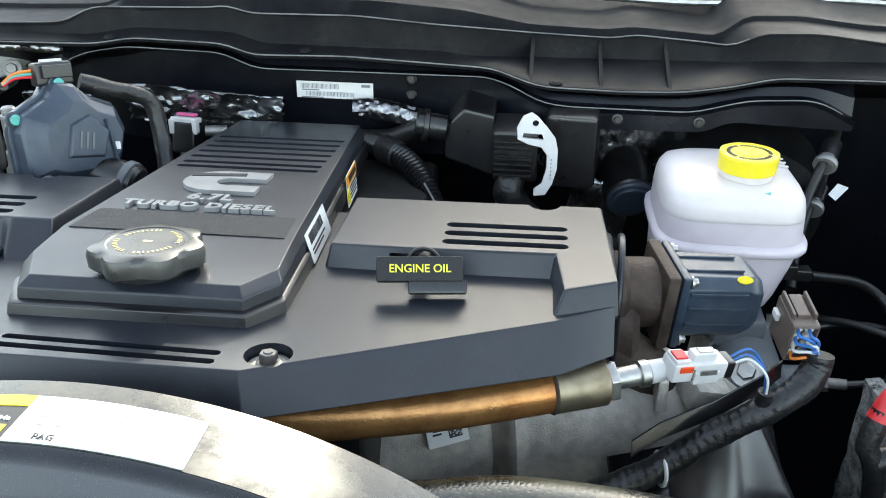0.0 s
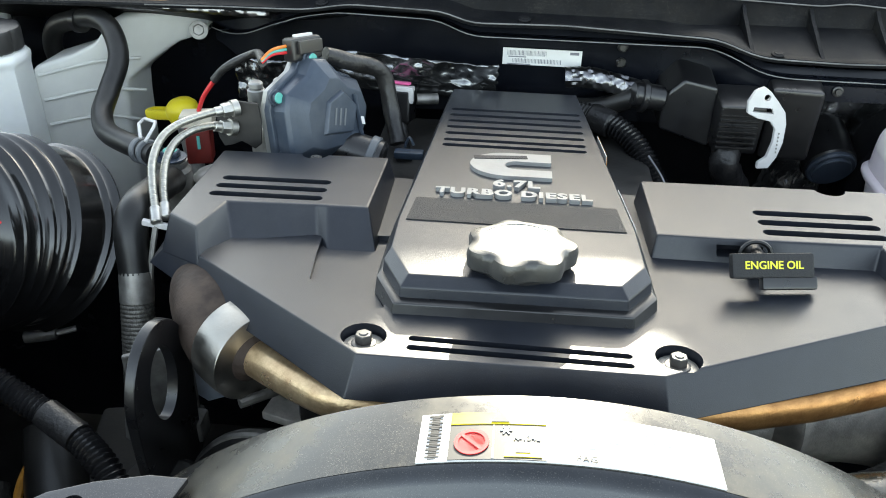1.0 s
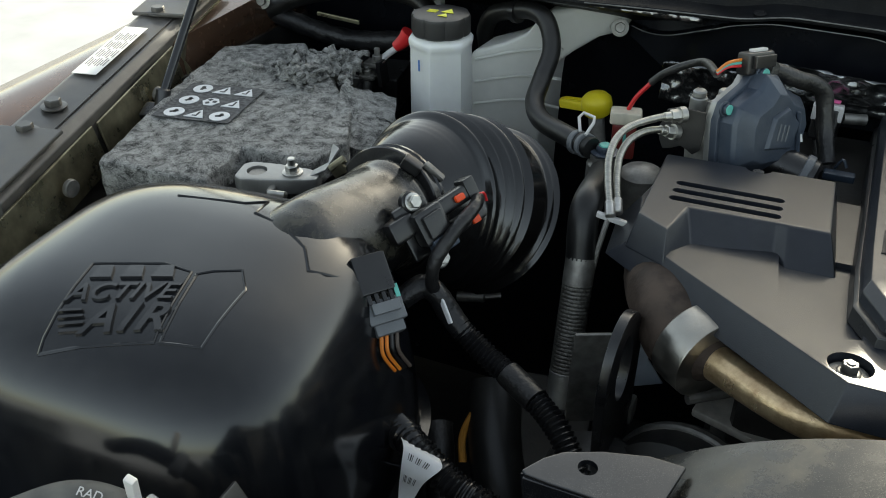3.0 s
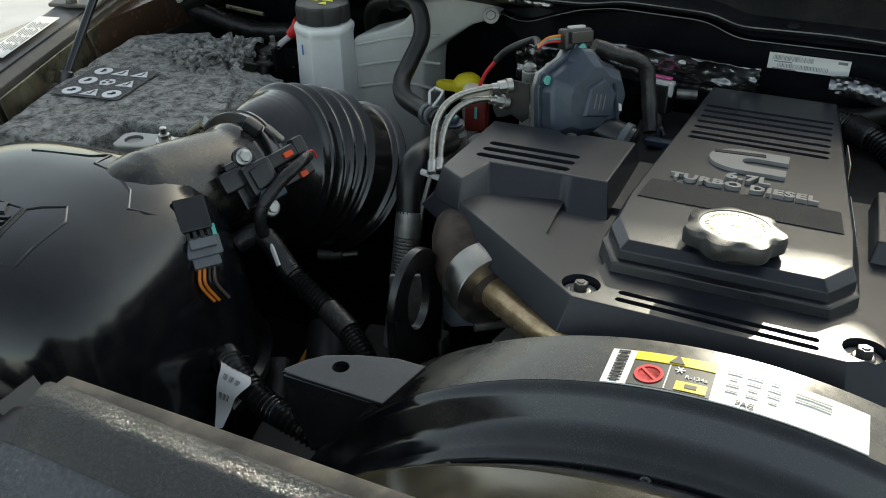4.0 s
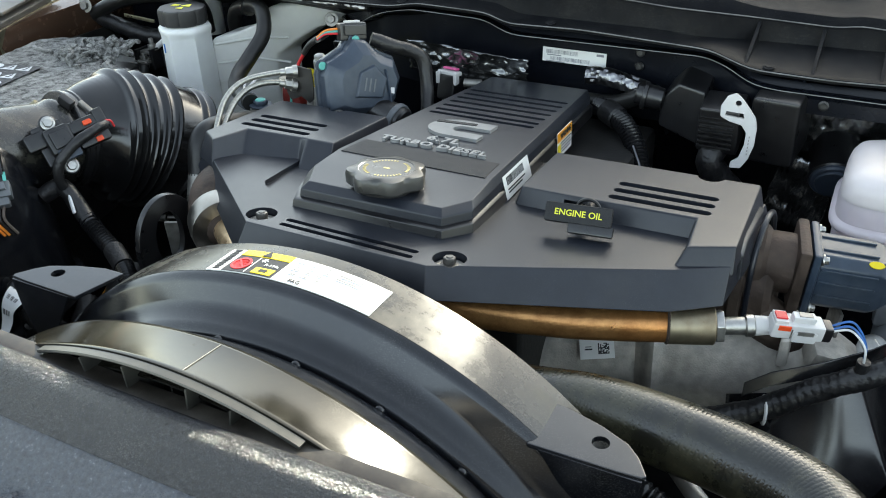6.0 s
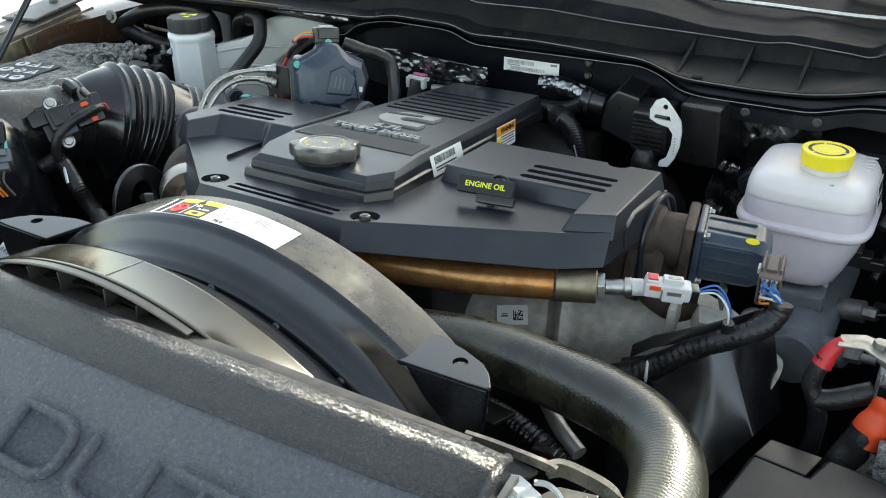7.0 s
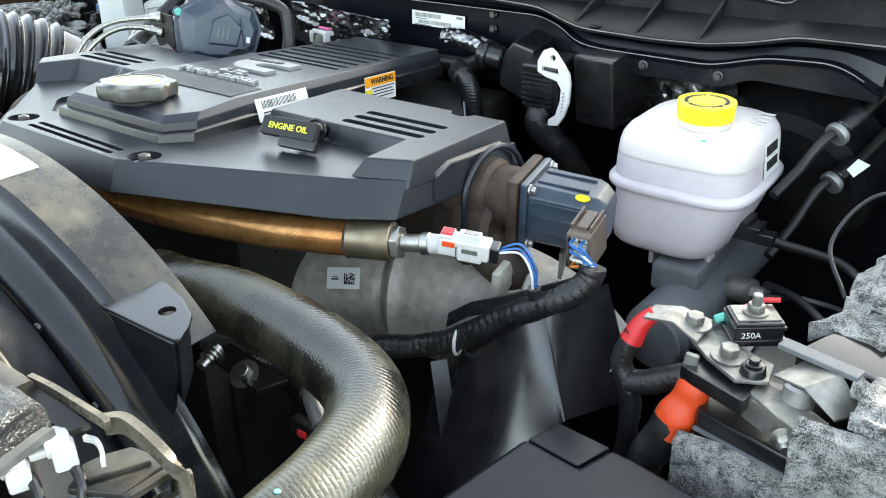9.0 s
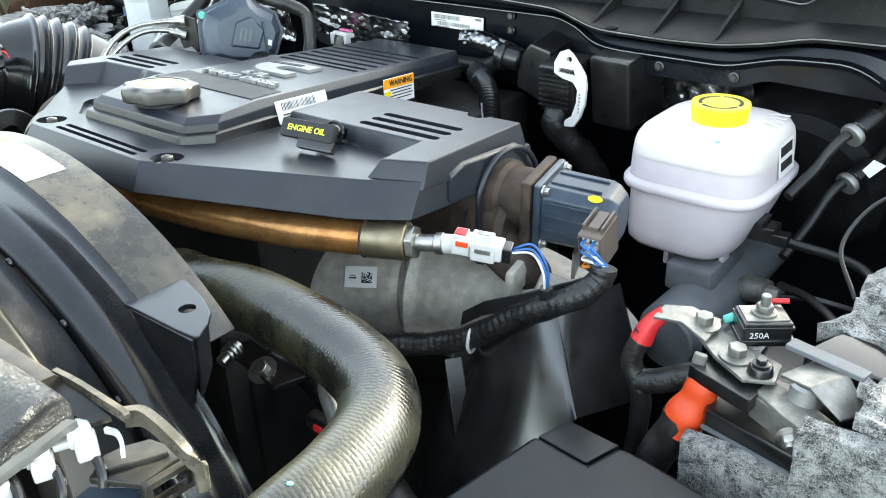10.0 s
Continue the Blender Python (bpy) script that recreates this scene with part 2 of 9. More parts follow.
def copper_material():
    """Steel pipe with heat tint: straw, copper and violet bands along its length."""
    m = mat("heat_tinted_steel_pipe", (0.5, 0.3, 0.15), 0.30, metal=0.75, rvary=0.08, grain=0.25, gscale=500)
    n, l, b = nodes_of(m)
    tc = n.new("ShaderNodeTexCoord")
    sp = n.new("ShaderNodeSeparateXYZ")
    l.new(tc.outputs["Object"], sp.inputs[0])
    nz = n.new("ShaderNodeTexNoise")
    nz.inputs["Scale"].default_value, nz.inputs["Detail"].default_value = 30.0, 6.0
    l.new(tc.outputs["Object"], nz.inputs["Vector"])
    ma = n.new("ShaderNodeMath")
    ma.operation, ma.inputs[1].default_value = "MULTIPLY_ADD", 0.05
    l.new(nz.outputs["Fac"], ma.inputs[0])
    l.new(sp.outputs["X"], ma.inputs[2])
    mr = n.new("ShaderNodeMapRange")
    mr.inputs["From Min"].default_value, mr.inputs["From Max"].default_value = -0.20, 0.33
    l.new(ma.outputs[0], mr.inputs["Value"])
    r = n.new("ShaderNodeValToRGB")
    e = r.color_ramp.elements
    e[0].position, e[0].color = 0.0, (0.80, 0.60, 0.36, 1)
    e[1].position, e[1].color = 1.0, (0.36, 0.30, 0.22, 1)
    for p, c in ((0.11, (0.74, 0.50, 0.25)), (0.18, (0.64, 0.29, 0.09)), (0.26, (0.58, 0.31, 0.13)), (0.45, (0.58, 0.31, 0.12)), (0.65, (0.62, 0.32, 0.12)), (0.80, (0.66, 0.27, 0.08)), (0.905, (0.76, 0.27, 0.08)), (0.93, (0.14, 0.08, 0.09)), (0.95, (0.50, 0.40, 0.20))):
        s = e.new(p)
        s.color = (*c, 1)
    l.new(mr.outputs["Result"], r.inputs["Fac"])
    st = n.new("ShaderNodeTexNoise")
    st.inputs["Scale"].default_value, st.inputs["Detail"].default_value, st.inputs["Roughness"].default_value = 55.0, 8.0, 0.7
    l.new(tc.outputs["Object"], st.inputs["Vector"])
    sr = n.new("ShaderNodeValToRGB")
    sr.color_ramp.elements[0].position, sr.color_ramp.elements[1].position = 0.32, 0.62
    sr.color_ramp.elements[0].color, sr.color_ramp.elements[1].color = (0.58, 0.50, 0.46, 1), (1, 1, 1, 1)
    l.new(st.outputs["Fac"], sr.inputs["Fac"])
    mxs = n.new("ShaderNodeMix")
    mxs.data_type, mxs.blend_type = "RGBA", "MULTIPLY"
    mxs.inputs["Factor"].default_value = 1.0
    l.new(r.outputs["Color"], mxs.inputs["A"])
    l.new(sr.outputs["Color"], mxs.inputs["B"])
    l.new(mxs.outputs["Result"], b.inputs["Base Color"])
    return m


COPPER = copper_material()


def rough_panel_material(name, color, rough, relief):
    """Coarse moulded black panel with sparkling grain and pale dust."""
    m = mat(name, color, rough, vary=0.25, scale=300, dirt=(0.40, 0.40, 0.41), dirt_amount=0.10, dscale=420, speck=0.3)
    n, l, b = nodes_of(m)
    tc = n.new("ShaderNodeTexCoord")
    v = n.new("ShaderNodeTexNoise")
    v.inputs["Scale"].default_value, v.inputs["Detail"].default_value, v.inputs["Roughness"].default_value = 330.0, 5.0, 0.72
    l.new(tc.outputs["Object"], v.inputs["Vector"])
    bp = n.new("ShaderNodeBump")
    bp.inputs["Strength"].default_value, bp.inputs["Distance"].default_value = relief, 0.0026
    l.new(v.outputs["Fac"], bp.inputs["Height"])
    l.new(bp.outputs["Normal"], b.inputs["Normal"])
    return m


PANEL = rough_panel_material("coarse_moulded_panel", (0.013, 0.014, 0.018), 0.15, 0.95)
# paler, bluer base than the rolled edge, for the sloping face and letters
PANELFACE = rough_panel_material("blue_grey_moulded_panel_face", (0.060, 0.068, 0.086), 0.20, 1.0)


def hose_material():
    """Black rubber hose with a woven reinforcement showing as small diagonal dents."""
    m = mat("woven_rubber_hose", (0.014, 0.0138, 0.0095), 0.24, vary=0.3, scale=50, dirt=(0.36, 0.33, 0.17), dirt_amount=0.22, dscale=14, spec=0.9)
    n, l, b = nodes_of(m)
    uv = n.new("ShaderNodeUVMap")
    uv.uv_map = "along"
    wob = n.new("ShaderNodeTexNoise")
    wob.inputs["Scale"].default_value, wob.inputs["Detail"].default_value = 60.0, 3.0
    l.new(uv.outputs[0], wob.inputs["Vector"])
    mv = n.new("ShaderNodeVectorMath")
    mv.operation, mv.inputs[1].default_value = "MULTIPLY_ADD", (0.004, 0.003, 0.0)
    l.new(wob.outputs["Color"], mv.inputs[0])
    l.new(uv.outputs[0], mv.inputs[2])
    mp = n.new("ShaderNodeMapping")
    mp.inputs["Rotation"].default_value = (0, 0, 0.22)
    l.new(mv.outputs[0], mp.inputs["Vector"])
    br = n.new("ShaderNodeTexBrick")
    br.inputs["Scale"].default_value, br.inputs["Mortar Size"].default_value, br.inputs["Mortar Smooth"].default_value = 1.0, 0.0013, 1.0
    br.inputs["Brick Width"].default_value, br.inputs["Row Height"].default_value = 0.0080, 0.0032
    l.new(mp.outputs["Vector"], br.inputs["Vector"])
    mu = n.new("ShaderNodeMath")
    mu.operation, mu.inputs[0].default_value = "SUBTRACT", 1.0
    l.new(br.outputs["Fac"], mu.inputs[1])
    bp = n.new("ShaderNodeBump")
    bp.inputs["Strength"].default_value, bp.inputs["Distance"].default_value = 0.17, 0.0008
    l.new(mu.outputs[0], bp.inputs["Height"])
    l.new(bp.outputs["Normal"], b.inputs["Normal"])
    return m


HOSE = hose_material()
SHIELDM = mat("worn_black_heat_shield", (0.009, 0.009, 0.011), 0.20, vary=0.35, scale=40, grain=0.03, gscale=300, dirt=(0.30, 0.27, 0.24), dirt_amount=0.03, dscale=60, spec=0.9, speck=0.2)


# ---- geometry helpers ----
def thing(name, label, category, at=(0, 0, 0), group="", kind=""):
    ob = new(name)
    ob.empty_display_size = 0.02
    ob.location = at
    tagged(ob, label, category, group, kind)
    return ob


def finish(bm, sharp=35.0):
    bmesh.ops.recalc_face_normals(bm, faces=bm.faces)
    lim = radians(sharp)
    for f in bm.faces:
        f.smooth = True
    for e in bm.edges:
        e.smooth = not (len(e.link_faces) == 2 and e.calc_face_angle(0.0) > lim)


def part(name, bm, material, parent, label="", sharp=35.0, m=None):
    """Links a bmesh as one mesh object under a thing or a part; the mesh is given in world places."""
    if m is not None:
        bm.transform(m)
    finish(bm, sharp)
    me = bpy.data.meshes.new(name)
    bm.to_mesh(me)
    bm.free()
    me.materials.append(material)
    ob = new(name, me)
    if parent is not None:
        at = parent.matrix_basis.translation.copy()
        p = parent.parent
        while p is not None:
            at += p.matrix_basis.translation
            p = p.parent
        me.transform(Matrix.Translation(-at))
        ob.parent = parent
    if label:
        ob["label"] = label
    if sharp <= 35.0 and len(me.polygons) < 3000:   # flat faces stay flat, the gradient falls on the rounded edges
        wn_ = ob.modifiers.new("weighted_normals", "WEIGHTED_NORMAL")
        wn_.mode, wn_.weight, wn_.keep_sharp = "FACE_AREA", 50, True
    return ob


def single(name, bm, material, label, category, group="", kind="", sharp=35.0, m=None):
    ob = part(name, bm, material, None, label, sharp, m)
    return tagged(ob, label, category, group, kind)


def shift(ob, x, y, z):
    """Moves a finished thing, with its parts, by metres."""
    ob.location = ob.location + Vector((x, y, z))


def bevel(bm, width, seg=2, angle=30.0):
    es = [e for e in bm.edges if len(e.link_faces) == 2 and e.calc_face_angle(0.0) > radians(angle)]
    if es:
        bmesh.ops.bevel(bm, geom=es, offset=width, segments=seg, profile=0.5, affect="EDGES", clamp_overlap=True)
    return bm


def box(sx, sy, sz, bv=0.0, at=(0, 0, 0), rot=(0, 0, 0), seg=2):
    bm = bmesh.new()
    bmesh.ops.create_cube(bm, size=1.0)
    bmesh.ops.scale(bm, vec=(sx, sy, sz), verts=bm.verts)
    if bv:
        bevel(bm, bv, seg)
    bm.transform(pose(*at, *rot))
    return bm


def merge(*bms):
    out = bms[0]
    for b in bms[1:]:
        me = bpy.data.meshes.new("tmp")
        b.to_mesh(me)
        b.free()
        out.from_mesh(me)
        bpy.data.meshes.remove(me)
    return out


def loft(rings, cap=True, bv=0.0, seg=2, angle=30.0):
    """A skin over rings of points, each ring with the same count."""
    bm = bmesh.new()
    vs = [[bm.verts.new(p) for p in r] for r in rings]
    k = len(vs[0])
    for a, b in zip(vs, vs[1:]):
        for i in range(k):
            bm.faces.new((a[i], a[(i + 1) % k], b[(i + 1) % k], b[i]))
    if cap:
        bm.faces.new(vs[0][::-1])
        bm.faces.new(vs[-1])
    bmesh.ops.recalc_face_normals(bm, faces=bm.faces)
    if bv:
        bevel(bm, bv, seg, angle)
    return bm


def prism(pts, z0, z1, bv=0.0, seg=2, draft=0.0):
    c = sum((Vector(p) for p in pts), Vector((0, 0))) / len(pts)
    top = [(p[0] + (c[0] - p[0]) * draft, p[1] + (c[1] - p[1]) * draft, z1) for p in pts]
    return loft([[(*p, z0) for p in pts], top], True, bv, seg)


def spline(pts, per=8):
    """Catmull-Rom through the points."""
    p = [Vector(a) for a in pts]
    p = [p[0] * 2 - p[1]] + p + [p[-1] * 2 - p[-2]]
    out = []
    for i in range(1, len(p) - 2):
        a, b, c, d = p[i - 1:i + 3]
        for j in range(per):
            t = j / per
            out.append(0.5 * ((2 * b) + (c - a) * t + (2 * a - 5 * b + 4 * c - d) * t * t + (3 * b - a - 3 * c + d) * t ** 3))
    out.append(p[-2])
    return out


def resample(pts, step):
    out, acc = [pts[0]], 0.0
    for a, b in zip(pts, pts[1:]):
        d = (b - a).length
        while acc + d >= step and d > 0:
            k = (step - acc) / d
            a = a + (b - a) * k
            out.append(a)
            d = (b - a).length
            acc = 0.0
        acc += d
    if (out[-1] - pts[-1]).length > step * 0.3:
        out.append(pts[-1])
    return out


def tube(pts, r, n=14, per=8, step=None, rfun=None, cap=True, uv=False, smooth=True):
    """A tube along a line of points. rfun(s, u): radius at s metres along and the angle u."""
    path = spline(pts, per) if smooth else [Vector(p) for p in pts]
    if step:
        path = resample(path, step)
    bm = bmesh.new()
    lay = bm.loops.layers.uv.new("along") if uv else None
    t0 = (path[1] - path[0]).normalized()
    up = Vector((0, 0, 1)) if abs(t0.z) < 0.9 else Vector((0, 1, 0))
    nrm = (up - t0 * up.dot(t0)).normalized()
    rows, dist, s = [], [], 0.0
    for i, p in enumerate(path):
        t = (path[min(i + 1, len(path) - 1)] - path[max(i - 1, 0)]).normalized()
        nrm = (nrm - t * nrm.dot(t)).normalized()
        bn = t.cross(nrm)
        if i:
            s += (p - path[i - 1]).length
        rows.append([bm.verts.new(p + (nrm * math.cos(u) + bn * math.sin(u)) * (rfun(s, u) if rfun else r)) for u in (2 * math.pi * k / n for k in range(n))])
        dist.append(s)
    for i in range(len(rows) - 1):
        for k in range(n):
            f = bm.faces.new((rows[i][k], rows[i][(k + 1) % n], rows[i + 1][(k + 1) % n], rows[i + 1][k]))
            if uv:
                for lp, (a, b) in zip(f.loops, ((i, k), (i, k + 1), (i + 1, k + 1), (i + 1, k))):
                    lp[lay].uv = (b / n * 2 * math.pi * r, dist[a])
    if cap:
        bm.faces.new(rows[0][::-1])
        bm.faces.new(rows[-1])
    return bm


def lathe(profile, n=32, rfun=None):
    """Turns (radius, height) points about z. rfun(u): factor on the radius round the turn."""
    rings = []
    for r, z in profile:
        rings.append([(r * math.cos(u) * (rfun(u, r) if rfun else 1), r * math.sin(u) * (rfun(u, r) if rfun else 1), z) for u in (2 * math.pi * k / n for k in range(n))])
    return loft(rings, True)


def cyl(a, b, r, n=24, r2=None, bv=0.0):
    """A round bar from a to b."""
    a, b = Vector(a), Vector(b)
    d = (b - a).length
    r2 = r if r2 is None else r2
    bv = min(bv, d * 0.3, r * 0.5)
    prof = [(r - bv, 0), (r, bv), (r2, d - bv), (r2 - bv, d)] if bv else [(r, 0), (r2, d)]
    bm = lathe(prof, n)
    bm.transform(Matrix.Translation(a) @ (b - a).to_track_quat("Z", "Y").to_matrix().to_4x4())
    return bm


def superring(cx, cy, z, rx, ry, p=4.0, n=40, rot=0.0):
    out = []
    for k in range(n):
        u = 2 * math.pi * k / n
        c, s = math.cos(u), math.sin(u)
        x, y = rx * math.copysign(abs(c) ** (2 / p), c), ry * math.copysign(abs(s) ** (2 / p), s)
        out.append((cx + x * math.cos(rot) - y * math.sin(rot), cy + x * math.sin(rot) + y * math.cos(rot), z))
    return out


def bolt(at, r=0.0075, h=0.006, up=(0, 0, 1), flange=1.5, stud=0.0):
    """A hex bolt head on its round flange."""
    bm = lathe([(r * flange * 0.96, 0), (r * flange, 0.0008), (r * flange, 0.0018), (r * 1.05, 0.0026)], 20)
    hx = bmesh.new()
    bmesh.ops.create_cone(hx, cap_ends=True, segments=6, radius1=r, radius2=r, depth=h)
    bevel(hx, r * 0.12, 1)
    hx.transform(Matrix.Translation((0, 0, 0.0022 + h / 2)))
    bm = merge(bm, hx)
    if stud:
        bm = merge(bm, lathe([(r * 0.55, h), (r * 0.55, h + stud - 0.001), (r * 0.45, h + stud)], 14))
    bm.transform(Matrix.Translation(at) @ Vector(up).to_track_quat("Z", "Y").to_matrix().to_4x4())
    return bm


def text_bm(body, size, depth, align="CENTER", shear=0.0, space=1.0, bold=0.0):
    cu = bpy.data.curves.new("t", "FONT")
    cu.body, cu.size, cu.extrude, cu.align_x, cu.align_y, cu.shear, cu.space_character, cu.offset = body, size, depth / 2, align, "CENTER", shear, space, bold
    cu.resolution_u = 3
    ob = bpy.data.objects.new("t", cu)
    me = bpy.data.meshes.new_from_object(ob)
    bm = bmesh.new()
    bm.from_mesh(me)
    bpy.data.objects.remove(ob)
    bpy.data.curves.remove(cu)
    bpy.data.meshes.remove(me)
    return bm


def bars(rows, t=0.0004):
    """Thin plates for print: rows of (x, y, width, height) on the plane z = 0."""
    return merge(*[box(w, h, t, at=(x, y, 0)) for x, y, w, h in rows])


def barcode(x0, y0, w, h, seed, count=26, t=0.0004):
    rnd = random.Random(seed)
    rows = []
    for k in range(count):
        bw = w / count * rnd.choice((0.2, 0.3, 0.5))
        rows.append((x0 + (k + 0.5) * w / count, y0 + h / 2, bw, h))
    return bars(rows, t)


def frame_m(at, xdir, ydir):
    """The pose of a flat thing at a place, with the ways of its x and y."""
    x = Vector(xdir).normalized()
    z = x.cross(Vector(ydir)).normalized()
    y = z.cross(x)
    return Matrix.Translation(at) @ Matrix((x, y, z)).transposed().to_4x4()


def cut(bm, cutters):
    """Takes the cutters' shapes out of bm."""
    me, mc = bpy.data.meshes.new("a"), bpy.data.meshes.new("b")
    bm.to_mesh(me)
    bm.free()
    cutter = merge(*cutters)
    bmesh.ops.recalc_face_normals(cutter, faces=cutter.faces)
    cutter.to_mesh(mc)
    cutter.free()
    a, b = new("a", me), new("b", mc)
    mod = a.modifiers.new("cut", "BOOLEAN")
    mod.operation, mod.solver, mod.object = "DIFFERENCE", "EXACT", b
    dep = bpy.context.evaluated_depsgraph_get()
    res = bpy.data.meshes.new_from_object(a.evaluated_get(dep))
    out = bmesh.new()
    out.from_mesh(res)
    for o in (a, b):
        bpy.data.objects.remove(o)
    for d in (me, mc, res):
        bpy.data.meshes.remove(d)
    return out


def drape(bm, target, lift=0.0):
    """Lays a flat mesh, given over the plan, down onto the target mesh; heights stay as reliefs."""
    from mathutils.bvhtree import BVHTree
    tree = BVHTree.FromBMesh(target)
    for v in bm.verts:
        hit = tree.ray_cast(Vector((v.co.x, v.co.y, 3)), Vector((0, 0, -1)))
        v.co.z += hit[0].z + lift if hit[0] else 0
    return bm


def slot(x0, x1, y, w, z0, z1, slope=0.0):
    """A long round-ended cutter along x."""
    pts = []
    for k in range(9):
        u = math.pi / 2 + math.pi * k / 8
        pts.append((x0 + w / 2 * math.cos(u), y + w / 2 * math.sin(u)))
    for k in range(9):
        u = -math.pi / 2 + math.pi * k / 8
        pts.append((x1 + w / 2 * math.cos(u), y + slope + w / 2 * math.sin(u)))
    return prism(pts, z0, z1)

# ---- setting: ground, body, firewall, cowl ----
ground = single("ground", box(120, 120, 0.1, at=(0, 0, 0.15)), GROUND, "pale sunlit concrete ground round the truck", "ground", kind="structure")

ROOF = 2.205
body_shell = thing("truck_body", "bronze pickup truck body with open engine bay", "truck", (0, 1.2, 0.2))
for sx, nm in ((-1, "fender"), (1, "fender")):
    rings = []
    for y in (-0.75, -0.5, 0.0, 0.6, 1.2):
        z = 1.31 + 0.055 * (y + 0.75) / 1.6
        prof = [(0.925, 1.0), (0.925, z - 0.03), (0.935, z - 0.004), (0.955, z), (0.985, z + 0.004), (1.03, z), (1.07, z - 0.03), (1.10, z - 0.12), (1.11, 0.75), (1.09, 0.75), (1.06, 1.0)]
        rings.append([(sx * a, y, b) for a, b in prof])
    part(nm, loft(rings), BODY, body_shell, "bronze painted fender")
# inner aprons, floor pan and front wall close the bay
part("inner_apron", box(0.02, 1.9, 0.7, at=(-0.93, 0.1, 0.95)), DEEP, body_shell)
part("inner_apron", box(0.02, 1.9, 0.7, at=(0.93, 0.1, 0.95)), DEEP, body_shell)
part("underbody", box(1.9, 2.0, 0.03, at=(0, 0.1, 0.62)), DEEP, body_shell)
part("grille_wall", box(1.9, 0.03, 0.55, at=(0, -0.62, 0.93)), DEEP, body_shell)
SHADE_CROWN = ((-0.80, -0.02), (-0.74, 0.15), (-0.31, 0.15), (-0.25, 0.035), (0.02, 0.035), (0.06, 0.0), (0.24, 0.0), (0.28, 0.04), (0.46, 0.05), (0.52, 0.0), (0.74, 0.0), (0.80, -0.02))   # unseen roof, lower along the middle; shoulders made up to bound the sun patch
part("shading_cab_roof", loft([[(x, y, 2.02 + dz + b * lift) for x, b in SHADE_CROWN] + [(0.76, y, 1.90), (-0.76, y, 1.90)] for y, dz, lift in ((1.75, -0.04, 0.0), (1.85, 0.02, 0.3), (2.1, ROOF - 2.02, 1.0), (3.4, ROOF - 2.04, 1.0), (3.7, 0.05, 0.3))]), BODY, body_shell)
part("windshield", loft([[(-0.80, 1.02, 1.50), (0.80, 1.02, 1.50), (0.80, 1.03, 1.49), (-0.80, 1.03, 1.49)], [(-0.70, 1.78, 1.98), (0.70, 1.78, 1.98), (0.70, 1.79, 1.97), (-0.70, 1.79, 1.97)]]), GLASS, body_shell, "dark tinted windshield")
for sx in (-1, 1):
    part("cab_side", loft([[(sx * a, y, z) for y, z in ((1.15, 0.5), (1.15, 1.42), (1.45, 1.50), (1.90, 1.98), (3.55, 1.98), (3.62, 0.5))] for a in (0.92, 0.78)], True, 0.02), BODY, body_shell, "bronze painted cab side")
    part("side_glass", loft([[(sx * a, y, z) for y, z in ((1.58, 1.52), (1.95, 1.92), (3.40, 1.92), (3.40, 1.52))] for a in (0.926, 0.915)], True, 0.006), GLASS, body_shell, "dark tinted side glass")
part("cab_back", box(1.66, 0.05, 1.5, 0.02, at=(0, 3.58, 1.22)), BODY, body_shell)

# firewall
def along(x, pts):
    """Straight interpolation through (x, value) pairs, softened a little at the corners."""
    def at_(q):
        if q <= pts[0][0]:
            return pts[0][1]
        for (xa, va), (xb, vb) in zip(pts, pts[1:]):
            if q <= xb:
                return va + (vb - va) * (q - xa) / (xb - xa)
        return pts[-1][1]
    return sum(at_(x + d) * w for d, w in ((-0.016, 1), (-0.008, 2), (0, 3), (0.008, 2), (0.016, 1))) / 9


LIP = [(-0.9, 1.412), (-0.34, 1.423), (-0.24, 1.424), (-0.195, 1.432), (-0.090, 1.429), (-0.064, 1.418), (0.04, 1.420), (0.20, 1.413), (0.234, 1.400), (0.252, 1.395), (0.34, 1.393), (0.40, 1.395), (0.45, 1.403), (0.49, 1.413), (0.59, 1.414), (0.9, 1.405)]
FLG = [(-0.40, 1.372), (-0.355, 1.370), (-0.325, 1.378), (-0.280, 1.402), (-0.256, 1.412), (-0.21, 1.420), (-0.098, 1.417), (-0.063, 1.401), (0.02, 1.401), (0.197, 1.401), (0.25, 1.380), (0.277, 1.376), (0.41, 1.375), (0.465, 1.390), (0.53, 1.393), (0.555, 1.384), (0.575, 1.37)]
MID = [(-0.9, 1.418), (-0.357, 1.428), (-0.257, 1.427), (-0.204, 1.437), (-0.086, 1.435), (-0.064, 1.424), (0.144, 1.422), (0.172, 1.418), (0.322, 1.420), (0.45, 1.421), (0.507, 1.424), (0.602, 1.426), (0.9, 1.42)]
CREST = [(-0.9, 1.425), (-0.38, 1.431), (-0.29, 1.434), (-0.255, 1.452), (-0.115, 1.455), (-0.092, 1.459), (-0.079, 1.450), (0.047, 1.451), (0.139, 1.444), (0.335, 1.437), (0.347, 1.442), (0.445, 1.435), (0.462, 1.430), (0.475, 1.446), (0.543, 1.448), (0.613, 1.440), (0.9, 1.43)]

